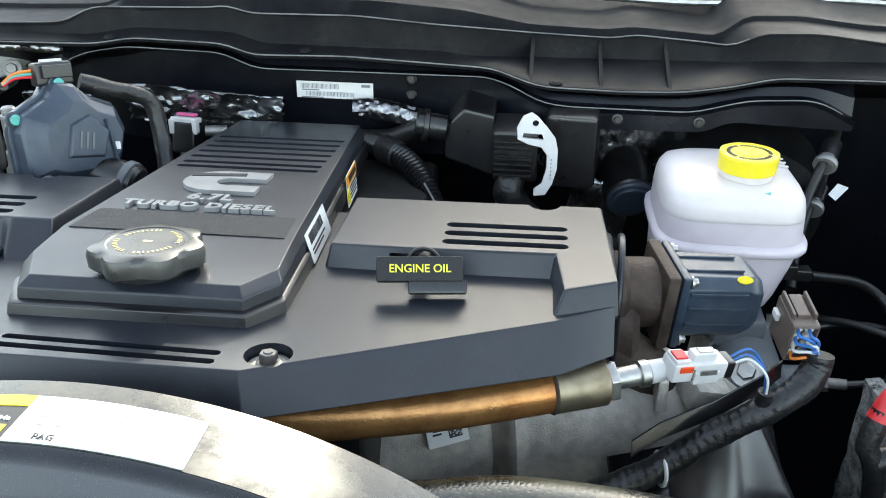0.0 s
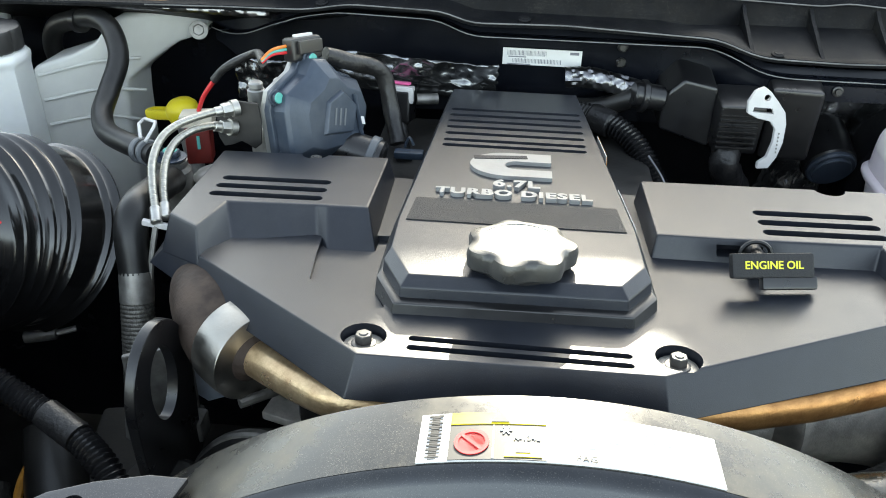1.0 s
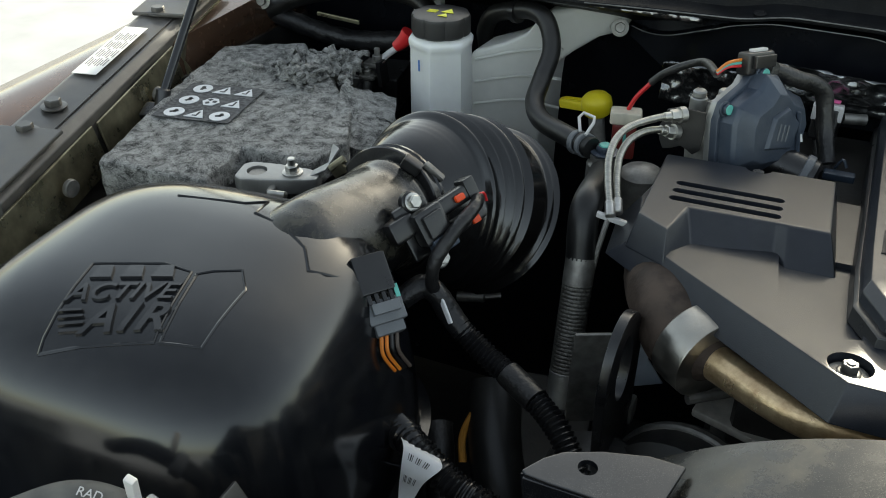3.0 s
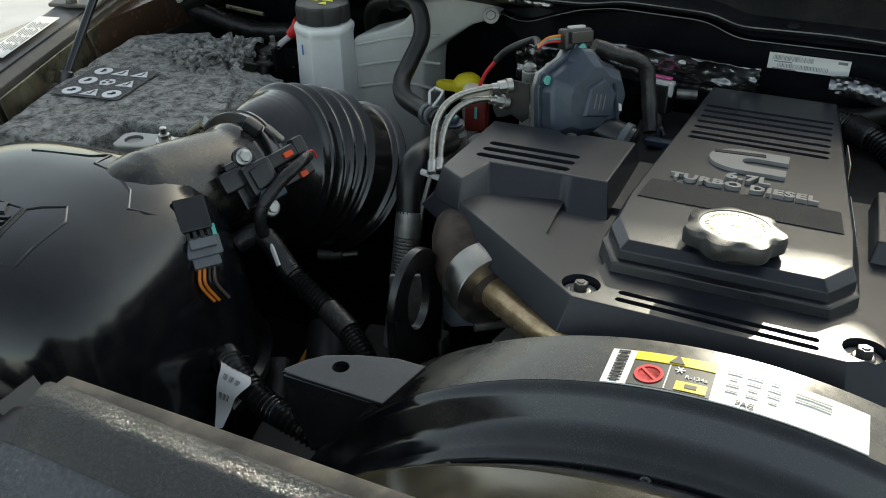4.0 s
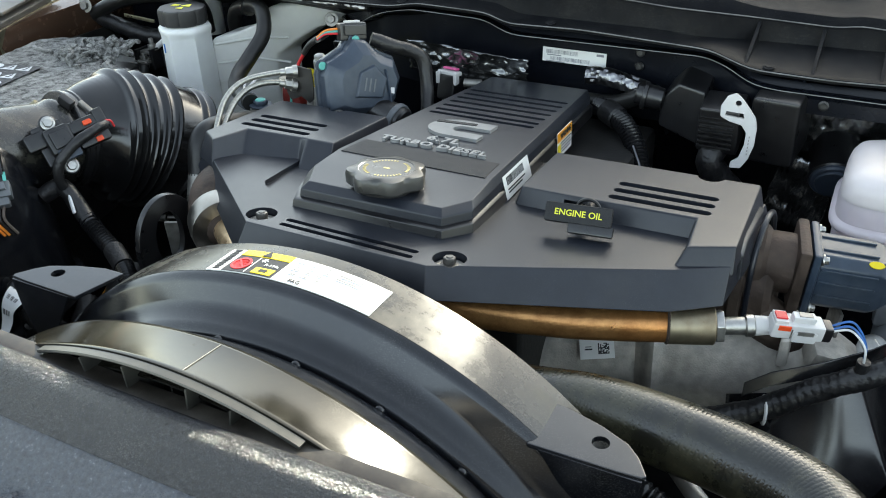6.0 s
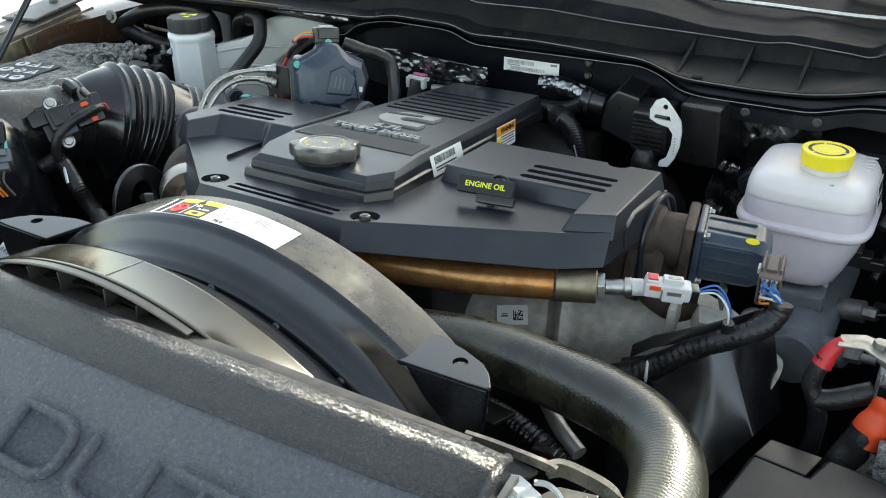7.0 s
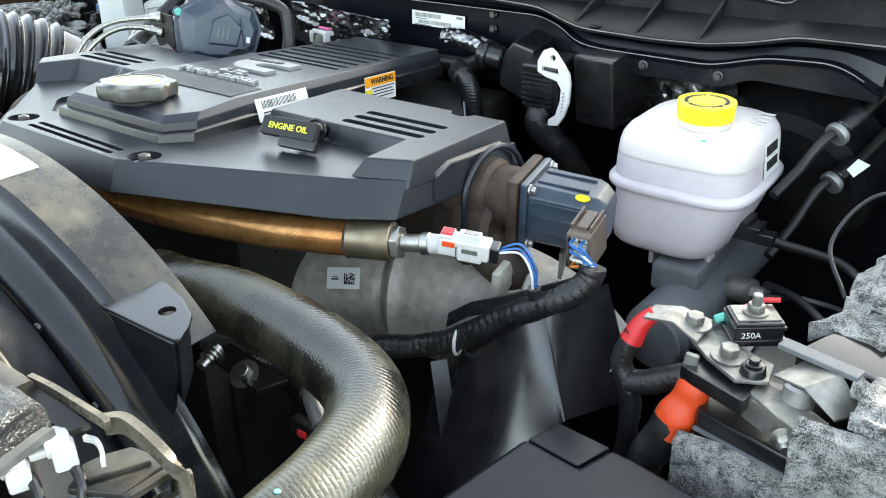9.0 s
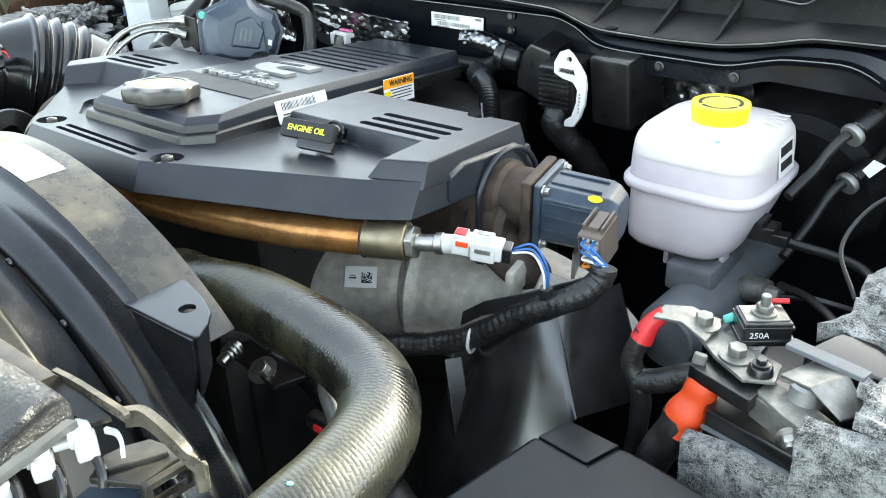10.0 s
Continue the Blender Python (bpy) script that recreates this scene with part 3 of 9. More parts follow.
firewall = thing("wall_firewall", "dark painted steel firewall behind the engine", "firewall", (0, 0.56, 0.7), kind="structure")
part("panel", box(1.9, 0.02, 0.76, at=(0, 0.67, 1.02)), FIREWALL, firewall)
rings = []
for k in range(121):
    x = -0.385 + 0.96 * k / 120
    a, b = along(x, LIP), along(x, FLG)
    yf = along(x, [(-0.385, 0.60), (-0.30, 0.56), (-0.2, 0.530), (0.17, 0.524), (0.25, 0.482), (0.6, 0.482)])
    bot = along(x, [(-0.385, b - 0.02), (-0.3, 1.30), (0.24, 1.30), (0.275, 1.352), (0.43, 1.353), (0.445, 1.366), (0.6, 1.36)])
    ylip = min(0.492, yf - 0.004) if x > -0.27 else 0.492 + (-0.27 - x) * 0.75
    rings.append([(x, yf + 0.05, bot), (x, yf, bot), (x, yf, b - 0.006), (x, ylip, b - 0.0015), (x, ylip - 0.001, b + 0.0005), (x, ylip + 0.002, b + 0.0015), (x, ylip + 0.012, b + 0.002), (x, ylip + 0.016, (a + b) / 2), (x, max(ylip, 0.50) + 0.01, a - 0.006), (x, 0.66, a - 0.006), (x, 0.66, bot)])
part("upper_flange", loft(rings), FIREWALL, firewall, "black stepped firewall flange", 30)
# cowl trim above it
cowl = thing("cowl_trim", "black plastic cowl trim with stiffening ribs below the windshield", "cowl", (0, 0.6, 1.42), kind="structure")
RISER = [(-0.9, 0.512), (0.15, 0.512), (0.235, 0.562), (0.450, 0.562), (0.480, 0.530), (0.9, 0.530)]   # foot of the upright face behind the shelf
def cowl_at(x):
    """Lip, shelf's back edge and crest of the trim, and the depth of the upright face."""
    yr = along(x, RISER)
    return along(x, LIP), along(x, MID) - 0.235 * (yr - 0.512), along(x, CREST) - 0.235 * (yr - 0.536), yr
rings = []
for k in range(181):
    x = -0.9 + 1.8 * k / 180
    a, m, c, yr = cowl_at(x)
    pocket = along(x, [(-0.27, 0.0), (-0.25, 1.0), (0.455, 1.0), (0.468, 0.0)])
    e = c - 0.002 + 0.004 * (1 - pocket)
    rings.append([(x, 0.4830, a - 0.003), (x, 0.4825, a), (x, 0.4838, a + 0.0018), (x, 0.4860, a + 0.0012), (x, 0.500, a + 0.002), (x, yr - 0.003, m), (x, yr, m + 0.001), (x, yr + 0.005, c - 0.004), (x, yr + 0.0045, c - 0.001), (x, yr + 0.006, c), (x, yr + 0.009, c), (x, yr + 0.012, c - 0.004 - 0.016 * pocket), (x, 0.610, c - 0.004 - 0.018 * pocket), (x, 0.622, e - 0.004), (x, 0.624, e), (x, 0.628, e + 0.001), (x, 0.66, e - 0.002), (x, 0.715, e + 0.008), (x, 0.95, e + 0.05), (x, 0.95, 1.36), (x, 0.62, 1.36), (x, 0.492, a - 0.004)])
part("trim_panel", loft(rings), COWL, cowl, "", 25)
# pale mottled grey for tubes that paint the light glinting along these edges
EDGE = mat("edge_highlight_grey", (0.16, 0.16, 0.155), 0.25, vary=0.4, scale=30, dirt=(0.03, 0.03, 0.03), dirt_amount=0.6, dscale=12)
xs = [-0.38 + 0.0095 * k for k in range(100)]
part("flange_edge", tube([(x, (min(0.492, along(x, [(-0.385, 0.60), (-0.30, 0.56), (-0.2, 0.530), (0.17, 0.524), (0.25, 0.482), (0.6, 0.482)]) - 0.004) if x > -0.27 else 0.492 + (-0.27 - x) * 0.75) - 0.0006, along(x, FLG) + 0.0006) for x in xs], 0.00065, 6, 1), EDGE, firewall, "thin pale line painted as an edge highlight")
part("lip_edge", tube([(x, 0.4826, along(x, LIP) + 0.0004) for x in [-0.42 + 0.0098 * k for k in range(112)]], 0.0008, 6, 1), EDGE, cowl, "thin pale line painted as an edge highlight")
part("crest_edge", tube([(x, cowl_at(x)[3] + 0.0055, cowl_at(x)[2] + 0.0002) for x in [-0.40 + 0.0098 * k for k in range(90)]], 0.0008, 6, 1), EDGE, cowl, "thin pale line painted as an edge highlight")
for x in (0.240, 0.315, 0.387):
    a, m, c, yr = cowl_at(x)
    part("rib", loft([[(x + s, 0.490, a + 0.001), (x + s, yr + 0.002, m - 0.003), (x + s, yr + 0.005, c - 0.003), (x + s, yr - 0.010, c - 0.012), (x + s, 0.500, a + 0.004)] for s in (-0.0020, 0.0020)]), COWL, cowl)
part("bright_edge", tube([(x, 0.722, along(x, CREST) + 0.012) for x in [-0.9 + 0.15 * k for k in range(13)]], 0.0035, 8), STEEL, cowl, "bright edge strip")
for i in range(22):
    part("grille_slat", box(0.004, 0.09, 0.008, at=(0.40 + i * 0.020, 0.785, 1.472)), BLACK, cowl)
for j in range(3):
    part("grille_slat", box(0.44, 0.005, 0.009, at=(0.61, 0.755 + 0.03 * j, 1.470)), BLACK, cowl)
for x in (0.267, -0.225, -0.005):
    part("push_pin", bolt((x, 0.493, along(x, LIP) + 0.0022), 0.0050, 0.0010, (0, -0.2, 1), 1.4), COWL, cowl)

# ---- engine ----
ENG = pose(0, 0, 1.360, -5.0, 0, 0)

engine = thing("engine_block", "grimy black diesel engine below its cover", "engine", (0, 0.2, 0.7))
part("cylinder_head", box(0.30, 0.47, 0.14, 0.01, at=(-0.01, 0.285, 1.225)), DEEP, engine)
part("block", box(0.36, 0.56, 0.42, 0.02, at=(0, 0.27, 0.96)), DEEP, engine)
part("timing_cover", box(0.34, 0.06, 0.24, 0.02, at=(0, 0.0, 1.10)), DEEP, engine)

cover = thing("engine_cover", "grey-black moulded plastic engine cover with raised centre", "engine cover", (0, 0.2, 1.35))
# tray with its folded-down skirt
top = [(-0.098, -0.021), (0.086, -0.021), (0.266, 0.0705), (0.3065, 0.0985), (0.311, 0.256), (0.10, 0.262), (-0.12, 0.270), (-0.268, 0.262), (-0.276, 0.20), (-0.263, 0.116)]
low = [(-0.104, -0.033, -0.026), (0.090, -0.033, -0.026), (0.270, 0.049, -0.0285), (0.307, 0.085, -0.0305), (0.320, 0.256, -0.026), (0.10, 0.266, -0.03), (-0.12, 0.274, -0.03), (-0.283, 0.268, -0.032), (-0.296, 0.20, -0.028), (-0.288, 0.124, -0.026)]
tray = loft([[(a * 0.985, b + 0.003, -0.012) for a, b in top], [(x * 0.985, y * 0.985 + 0.002, z) for x, y, z in low], low, [(a, b, 0.0) for a, b in top]], True, 0.0025, 2, 20)
POCKET = [(-0.153, 0.145), (-0.151, 0.110), (-0.147, 0.069), (-0.140, 0.0605), (-0.100, 0.031), (-0.090, 0.035), (-0.090, 0.145)]
holes = [slot(-0.066, 0.066, 0.0005, 0.006, -0.01, 0.01, -0.003), slot(-0.066, 0.066, -0.0100, 0.006, -0.01, 0.01, -0.003)]
for sx in (-1, 1):
    holes.append(merge(lathe([(0.0145, -0.009), (0.0145, 0.02)], 28)))
    holes[-1].transform(Matrix.Translation((sx * 0.097, 0.0, 0)))
holes.append(prism(POCKET, -0.0045, 0.02, 0.0, 2))
tray = cut(tray, holes)
part("tray", tray, COVER, cover, "", 25, ENG)
# left raised section
lo_l = [(-0.270, 0.108), (-0.234, 0.088), (-0.216, 0.116), (-0.156, 0.136), (-0.146, 0.121), (-0.108, 0.122), (-0.112, 0.268), (-0.272, 0.264)]
hi_l = [(-0.264, 0.118), (-0.237, 0.098), (-0.229, 0.146), (-0.160, 0.150), (-0.150, 0.150), (-0.119, 0.151), (-0.119, 0.264), (-0.268, 0.259)]
sec = loft([[(*p, -0.008) for p in lo_l], [(*p, 0.0210) for p in hi_l]], True, 0.0022)
sec = cut(sec, [slot(-0.243, -0.162, y, 0.0095, 0.010, 0.03, 0.002) for y in (0.160, 0.177, 0.194)] + [cyl((-0.185, 0.262, -0.01), (-0.185, 0.262, 0.03), 0.012)])
part("raised_section", sec, COVER, cover, "", 25, ENG)
# right raised section, with its forward lip
lo_r = [(0.096, 0.134), (0.150, 0.134), (0.262, 0.136), (0.261, 0.071), (0.3095, 0.0975), (0.3115, 0.254), (0.096, 0.248)]
hi_r = [(0.101, 0.143), (0.150, 0.143), (0.266, 0.146), (0.271, 0.088), (0.3075, 0.106), (0.3045, 0.2480), (0.100, 0.243)]
sec = loft([[(*p, -0.008) for p in lo_r], [(*p, 0.0195 - 0.04 * (0.2 - p[1])) for p in hi_r]], True, 0.0022)
sec = cut(sec, [slot(0.187, 0.271, y, 0.0095, 0.010, 0.03, 0.002) for y in (0.1575, 0.1745, 0.1915)] + [cyl((0.258, 0.247, -0.01), (0.258, 0.247, 0.03), 0.013), slot(0.155, 0.170, 0.143, 0.020, 0.004, 0.0125)])
part("raised_section", sec, COVER, cover, "", 25, ENG)
# black sheets over the slot floors paint the shade inside the recesses
part("slot_shade", box(0.10, 0.046, 0.001, at=(-0.202, 0.178, 0.0108)), INK, cover, "", 35, ENG)
part("slot_shade", box(0.100, 0.046, 0.001, at=(0.229, 0.1745, 0.0098)), INK, cover, "", 35, ENG)
# arch for the valve pipe on the right side
part("pipe_arch", cut(loft([[(0.303, 0.132, -0.027), (0.306, 0.244, -0.030), (0.304, 0.244, 0.002), (0.302, 0.232, 0.008), (0.302, 0.15, 0.008), (0.303, 0.132, 0.004)], [(0.3125, 0.132, -0.027), (0.3190, 0.244, -0.030), (0.3165, 0.244, -0.004), (0.3130, 0.232, 0.004), (0.3110, 0.152, 0.004), (0.3115, 0.132, -0.004)]], True, 0.002), [cyl((0.30, 0.192, -0.035), (0.34, 0.192, -0.035), 0.040)]), COVER, cover, "", 25, ENG)

# centre section: a long hump with stepped sides
ax_ = lambda y: 0.3165 + (y - 0.163) * 0.065
arch = [(ax_(0.163), 0.163, 1.250), (ax_(0.163), 0.163, 1.300)] + [(ax_(0.207 - 0.044 * math.cos(u)), 0.207 - 0.044 * math.cos(u), 1.305 + 0.044 * math.sin(u)) for u in (math.pi * k / 12 for k in range(1, 12))] + [(ax_(0.251), 0.251, 1.300), (ax_(0.251), 0.251, 1.270)]
part("arch_lip", tube(arch, 0.0028, 10, 3), COVER, cover, "rolled lip over the exhaust opening")
centre = thing("centre_cover", "raised black centre cover with silver lettering and ribs", "engine cover", (0, 0.25, 1.38))
def hump(inset, h0, h1, h2):
    f = [(-0.100, 0.062), (-0.084, 0.028), (0.074, 0.030), (0.092, 0.056), (0.090, 0.12), (0.066, 0.47), (-0.086, 0.47), (-0.100, 0.12)]
    out = []
    for k, (x, y) in enumerate(f):
        yy = y + (inset if y < 0.1 else 0)
        xx = x - math.copysign(inset * 0.55, x)
        h = h0 + (h1 - h0) * max(0.0, (y - 0.029) / 0.091) if y < 0.1 else (h1 if y < 0.3 else h2)
        out.append((xx, yy, h))
    return out
rings = [hump(0.0, -0.004, -0.004, -0.004), hump(0.002, 0.0070, 0.010, 0.010), hump(0.007, 0.0085, 0.012, 0.012), hump(0.009, 0.0155, 0.020, 0.020), hump(0.010, 0.0165, 0.0215, 0.0220), hump(0.017, 0.0215, 0.0285, 0.0295)]
# skirt coloured blacker than the shell to paint the shadow round the hump's foot
part("skirt", loft(rings[:3], True, 0.0009, 2, 18), BLACK, centre, "stepped skirt, darkened for the shadow at its foot", 20, ENG)
bm = loft([hump(0.0078, 0.0070, 0.0105, 0.0110)] + rings[3:], True)
fold_ = [v for v in bm.verts if abs(v.co.y - 0.12) < 0.001 and v.co.z > 0.0280]
bmesh.ops.connect_vert_pair(bm, verts=fold_)
bevel(bm, 0.0009, 2, 18)
bm = cut(bm, [slot(-0.070, 0.053, y, 0.0075, 0.0262, 0.06) for y in (0.285, 0.300, 0.319, 0.338, 0.357, 0.376, 0.395)])
part("shell", bm, COVER, centre, "", 20, ENG)


def on_top(y):
    """Height of the centre cover's top along it."""
    return 0.0285 - (0.12 - y) * 0.007 / 0.075 if y < 0.12 else 0.0285 + 0.001 * (y - 0.12) / 0.35


sl = math.degrees(math.atan(0.001 / 0.35))
ends = [(0.1165, -0.0855, 0.0745), (0.120, -0.0850, 0.0740), (0.137, -0.0840, 0.0725), (0.158, -0.0825, 0.0710)]
part("textured_strip", loft([[(xa, y, on_top(y) - 0.003), (xb, y, on_top(y) - 0.003), (xb, y, on_top(y) + 0.0004), (xb - 0.001, y, on_top(y) + 0.0007), (xa + 0.001, y, on_top(y) + 0.0007), (xa, y, on_top(y) + 0.0004)] for y, xa, xb in ends]), STRIP, centre, "coarse textured dark strip", 30, ENG)


def on_centre(x, y, lift=0.0):
    return ENG @ pose(x, y, on_top(y) + lift, sl, 0, 0)


part("lettering", text_bm("TURBO DIESEL", 0.0165, 0.0036, space=1.12, bold=0.0008), LETTER, centre, "raised silver lettering", 30, on_centre(-0.008, 0.1685, 0.0018) @ Matrix.Diagonal((1.02, 0.95, 1, 1)))
part("lettering", text_bm("6.7L", 0.020, 0.0036, space=1.1, bold=0.0008), LETTER, centre, "raised silver lettering", 30, on_centre(-0.006, 0.189, 0.0018))
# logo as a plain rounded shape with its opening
pts = []
for k in range(25):
    u = math.pi / 2 + math.pi * k / 24
    pts.append((0.032 * math.cos(u) - 0.004, 0.029 * math.sin(u)))
pts += [(0.034, -0.029), (0.034, -0.012), (0.004, -0.012)]
for k in range(9):
    u = -math.pi / 2 - math.pi * k / 8
    pts.append((0.004 + 0.010 * math.cos(u), 0.010 * math.sin(u) - 0.002))
pts += [(0.034, 0.008), (0.034, 0.029)]
logo = prism(pts, 0, 0.0035)
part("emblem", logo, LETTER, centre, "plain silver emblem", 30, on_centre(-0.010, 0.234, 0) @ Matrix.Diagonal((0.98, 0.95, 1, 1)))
part("emblem_bar", bars([(-0.012, 0.0165, 0.046, 0.007)], 0.0006), STRIP, centre, "dark bar across the emblem", 30, on_centre(-0.006, 0.234, 0.0038) @ pose(0, 0, 0, 0, 0, 7))
# paper labels on the flank
part("barcode_label", box(0.0005, 0.075, 0.023, at=(0.0, 0, 0)), WHITE, centre, "white barcode label", 35, ENG @ pose(0.0840, 0.175, 0.0125, 0, -17, 3.9))
part("print", merge(barcode(-0.030, 0.001, 0.050, 0.008, 5, 26), bars([(-0.005, -0.003, 0.050, 0.0014), (-0.010, -0.006, 0.040, 0.0014)])), INK, centre, "", 35, ENG @ pose(0.0844, 0.175, 0.0125, 0, -17, 3.9) @ pose(0, 0, 0, 90, 0, 90))
warn = part("warning_label", box(0.0006, 0.058, 0.030), WHITE, centre, "orange and white warning label", 35, ENG @ pose(0.0760, 0.335, 0.004, 0, -4, 3.9))
mw = ENG @ pose(0.0765, 0.335, 0.004, 0, -4, 3.9) @ pose(0, 0, 0, 90, 0, 90)
part("warning_band", box(0.058, 0.011, 0.0006, at=(0, 0.009, 0)), LORANGE, warn, "", 35, mw)
part("warning_words", merge(text_bm("WARNING", 0.009, 0.0005, bold=0.0002)), INK, warn, "", 35, mw @ pose(0.003, 0.009, 0.0005))
part("warning_print", bars([(0.004, 0.001 - 0.0035 * k, 0.042 - 0.006 * (k % 2), 0.0012) for k in range(4)]), INK, warn, "", 35, mw @ pose(0, 0, 0.0004))
part("warning_square", box(0.011, 0.013, 0.0007, at=(-0.0225, -0.006, 0)), LYELLOW, warn, "", 35, mw)

# oil filler cap
CAPG = mat("worn_grey_black_plastic", (0.030, 0.030, 0.029), 0.30, vary=0.2, grain=0.15, gscale=900, dirt=(0.3, 0.27, 0.2), dirt_amount=0.07, dscale=40, spec=0.7)
CAPINK = mat("faded_gold_print", (0.42, 0.36, 0.16), 0.5, vary=0.3, scale=200)
oil_cap = thing("oil_filler_cap", "grey-black lobed plastic oil filler cap, worn top", "cap", (0, 0.06, 1.38))
lob = lambda u, r: 1 + (0.075 * math.cos(7 * u) if r > 0.031 else 0)
CAPM = ENG @ pose(-0.002, 0.066, on_top(0.066) - 0.002)
part("neck", lathe([(0.027, 0), (0.027, 0.012)], 32), BLACK, oil_cap, "", 35, CAPM)
part("grip", bevel(lathe([(0.033, 0.004), (0.0352, 0.006), (0.0358, 0.014), (0.0345, 0.0180), (0.030, 0.0196), (0.0262, 0.0198), (0.0255, 0.0192), (0.001, 0.0192)], 84, lob), 0.0001, 1, 80), CAPG, oil_cap, "lobed black grip", 40, CAPM)
rnd = random.Random(3)
arc = []
for k in range(44):
    u = 2 * math.pi * k / 44
    if k % 11 > 8:
        continue
    b = box(0.0012, 0.0026 + 0.0006 * rnd.random(), 0.0005)
    b.transform(pose(0.0205 * math.cos(u), 0.0205 * math.sin(u), 0.0193, 0, 0, math.degrees(u) + 90))
    arc.append(b)
part("print", merge(*arc, box(0.006, 0.003, 0.0005, 0.0002, at=(0, 0, 0.0193))), CAPINK, oil_cap, "faded yellow print on the top", 35, CAPM)

# oil dipstick handle with its tag
dip = thing("oil_dipstick", "black plastic oil dipstick handle with yellow lettering", "dipstick", (0.17, 0.11, 1.37))
DM = ENG @ pose(0.1735, 0.0985, 0.0185, 60, 0, 9)
part("handle", box(0.059, 0.0175, 0.008, 0.0018), STRIP, dip, "", 35, DM)
part("lettering", text_bm("ENGINE OIL", 0.0078, 0.0006, bold=0.0001), PRINTY, dip, "yellow lettering", 35, DM @ pose(0, 0, 0.0042))
part("neck", box(0.040, 0.010, 0.008, 0.002, at=(0.012, -0.012, -0.001)), BLACK, dip, "", 35, DM)
part("ring", tube([(0.172 + 0.0110 * math.cos(a), 0.132 + 0.002 * math.sin(a), 0.0105 + 0.0095 * math.sin(a)) for a in [2 * math.pi * k / 12 for k in range(13)]], 0.0018, 8, 3), RUBBER, dip, "", 35, ENG)
part("stalk", cyl((0.172, 0.112, 0.012), (0.172, 0.160, 0.008), 0.006), BLACK, dip, "", 35, ENG)

# cover bolts
for i, (x, y, z) in enumerate(((-0.097, 0, -0.007), (0.097, 0, -0.007), (0.258, 0.247, 0.004), (-0.185, 0.262, 0.010))):
    cb = thing("cover_bolt", "dark steel flange bolt in a recess of the cover", "bolt", ENG @ Vector((x, y, z)), group="engine cover bolts")
    part("washer", lathe([(0.0128, -0.001), (0.0128, 0.0006), (0.0085, 0.0012)], 24), DULL, cb, "", 35, ENG @ pose(x, y, z))
    part("head", bolt((0, 0, 0), 0.0058, 0.0062, flange=1.35, stud=0.003), PRIMER, cb, "", 35, ENG @ pose(x, y, z))

# ---- driver's side: exhaust crossover, valve, sensor, elbow ----
def ribbed(r, pitch, depth):
    return lambda s, u: r + depth * (0.5 + 0.5 * math.cos(2 * math.pi * s / pitch)) ** 0.6


def wrapped(r, seed=0.0):
    return lambda s, u: r * (0.98 + 0.055 * ((s / (0.7 * r) + u / (2 * math.pi) + seed) % 1.0) + 0.04 * math.sin(s * 173 + u * 2 + seed))


pipe = thing("crossover_pipe", "heat-tinted copper and straw coloured steel exhaust pipe", "pipe", (0.1, 0.02, 1.30))
part("tube", tube([(0.269, 0.071, 1.300), (0.225, 0.053, 1.300), (0.183, 0.038, 1.300), (0.10, 0.014, 1.303), (0.0, -0.003, 1.309), (-0.08, -0.010, 1.312), (-0.117, -0.004, 1.312), (-0.148, 0.014, 1.309), (-0.180, 0.038, 1.305)], 0.0155, 24, 10, rfun=lambda s, u: 0.0155 - 0.0045 * min(1, max(0, (s - 0.22) / 0.2)) * 0.3), COPPER, pipe)
part("ferrule", cyl((0.266, 0.070, 1.300), (0.302, 0.0835, 1.301), 0.0168, 28, bv=0.001), mat("straw_tinted_steel", (0.34, 0.29, 0.20), 0.42, metal=0.9, vary=0.2, scale=50, dirt=(0.25, 0.13, 0.06), dirt_amount=0.4, dscale=40), pipe, "grey steel end ferrule with straw heat tint")
part("weld_bead", tube([Vector((0.2665, 0.070, 1.300)) + Vector((0.3 * math.sin(a) * 0.0158 * -1, 0.93 * math.sin(a) * 0.0158, math.cos(a) * 0.0158)) for a in [2 * math.pi * k / 16 for k in range(17)]], 0.0016, 6, 2), RUST, pipe)

BANDM = mat("brushed_warm_steel", (0.46, 0.44, 0.40), 0.34, metal=1.0, vary=0.2, scale=60, grain=0.15, gscale=500, dirt=(0.20, 0.13, 0.07), dirt_amount=0.35, dscale=30)
clamp = thing("band_clamp", "bright stainless V-band clamp on the exhaust joint", "clamp", (-0.205, 0.057, 1.318))
ax = Vector((-0.78, 0.62, 0.05)).normalized()
c0 = Vector((-0.193, 0.047, 1.305))
part("band", (lambda b: (b.transform(Matrix.Translation(c0) @ ax.to_track_quat("Z", "Y").to_matrix().to_4x4()), b)[1])(lathe([(0.0310, -0.0140), (0.0332, -0.0140), (0.0338, -0.0130), (0.0342, -0.0060), (0.0344, 0.0), (0.0342, 0.0060), (0.0338, 0.0130), (0.0330, 0.0140), (0.0300, 0.0140)], 48)), BANDM, clamp)
part("tee_bolt", cyl(c0 + Vector((0.0, -0.02, -0.034)), c0 + Vector((0.03, 0.005, -0.036)), 0.004, 10), DULL, clamp)
elbow = thing("exhaust_elbow", "rust-brown cast iron exhaust elbow", "pipe", (-0.24, 0.1, 1.3))
part("casting", tube([c0 + ax * 0.008, c0 + ax * 0.022, (-0.221, 0.076, 1.314), (-0.232, 0.100, 1.314), (-0.242, 0.14, 1.30), (-0.25, 0.20, 1.25)], 0.0308, 32, 8), RUST, elbow)
part("reducer", cyl(c0 - ax * 0.002, c0 - ax * 0.020, 0.0300, 28, 0.0145, bv=0.002), RUST, elbow)
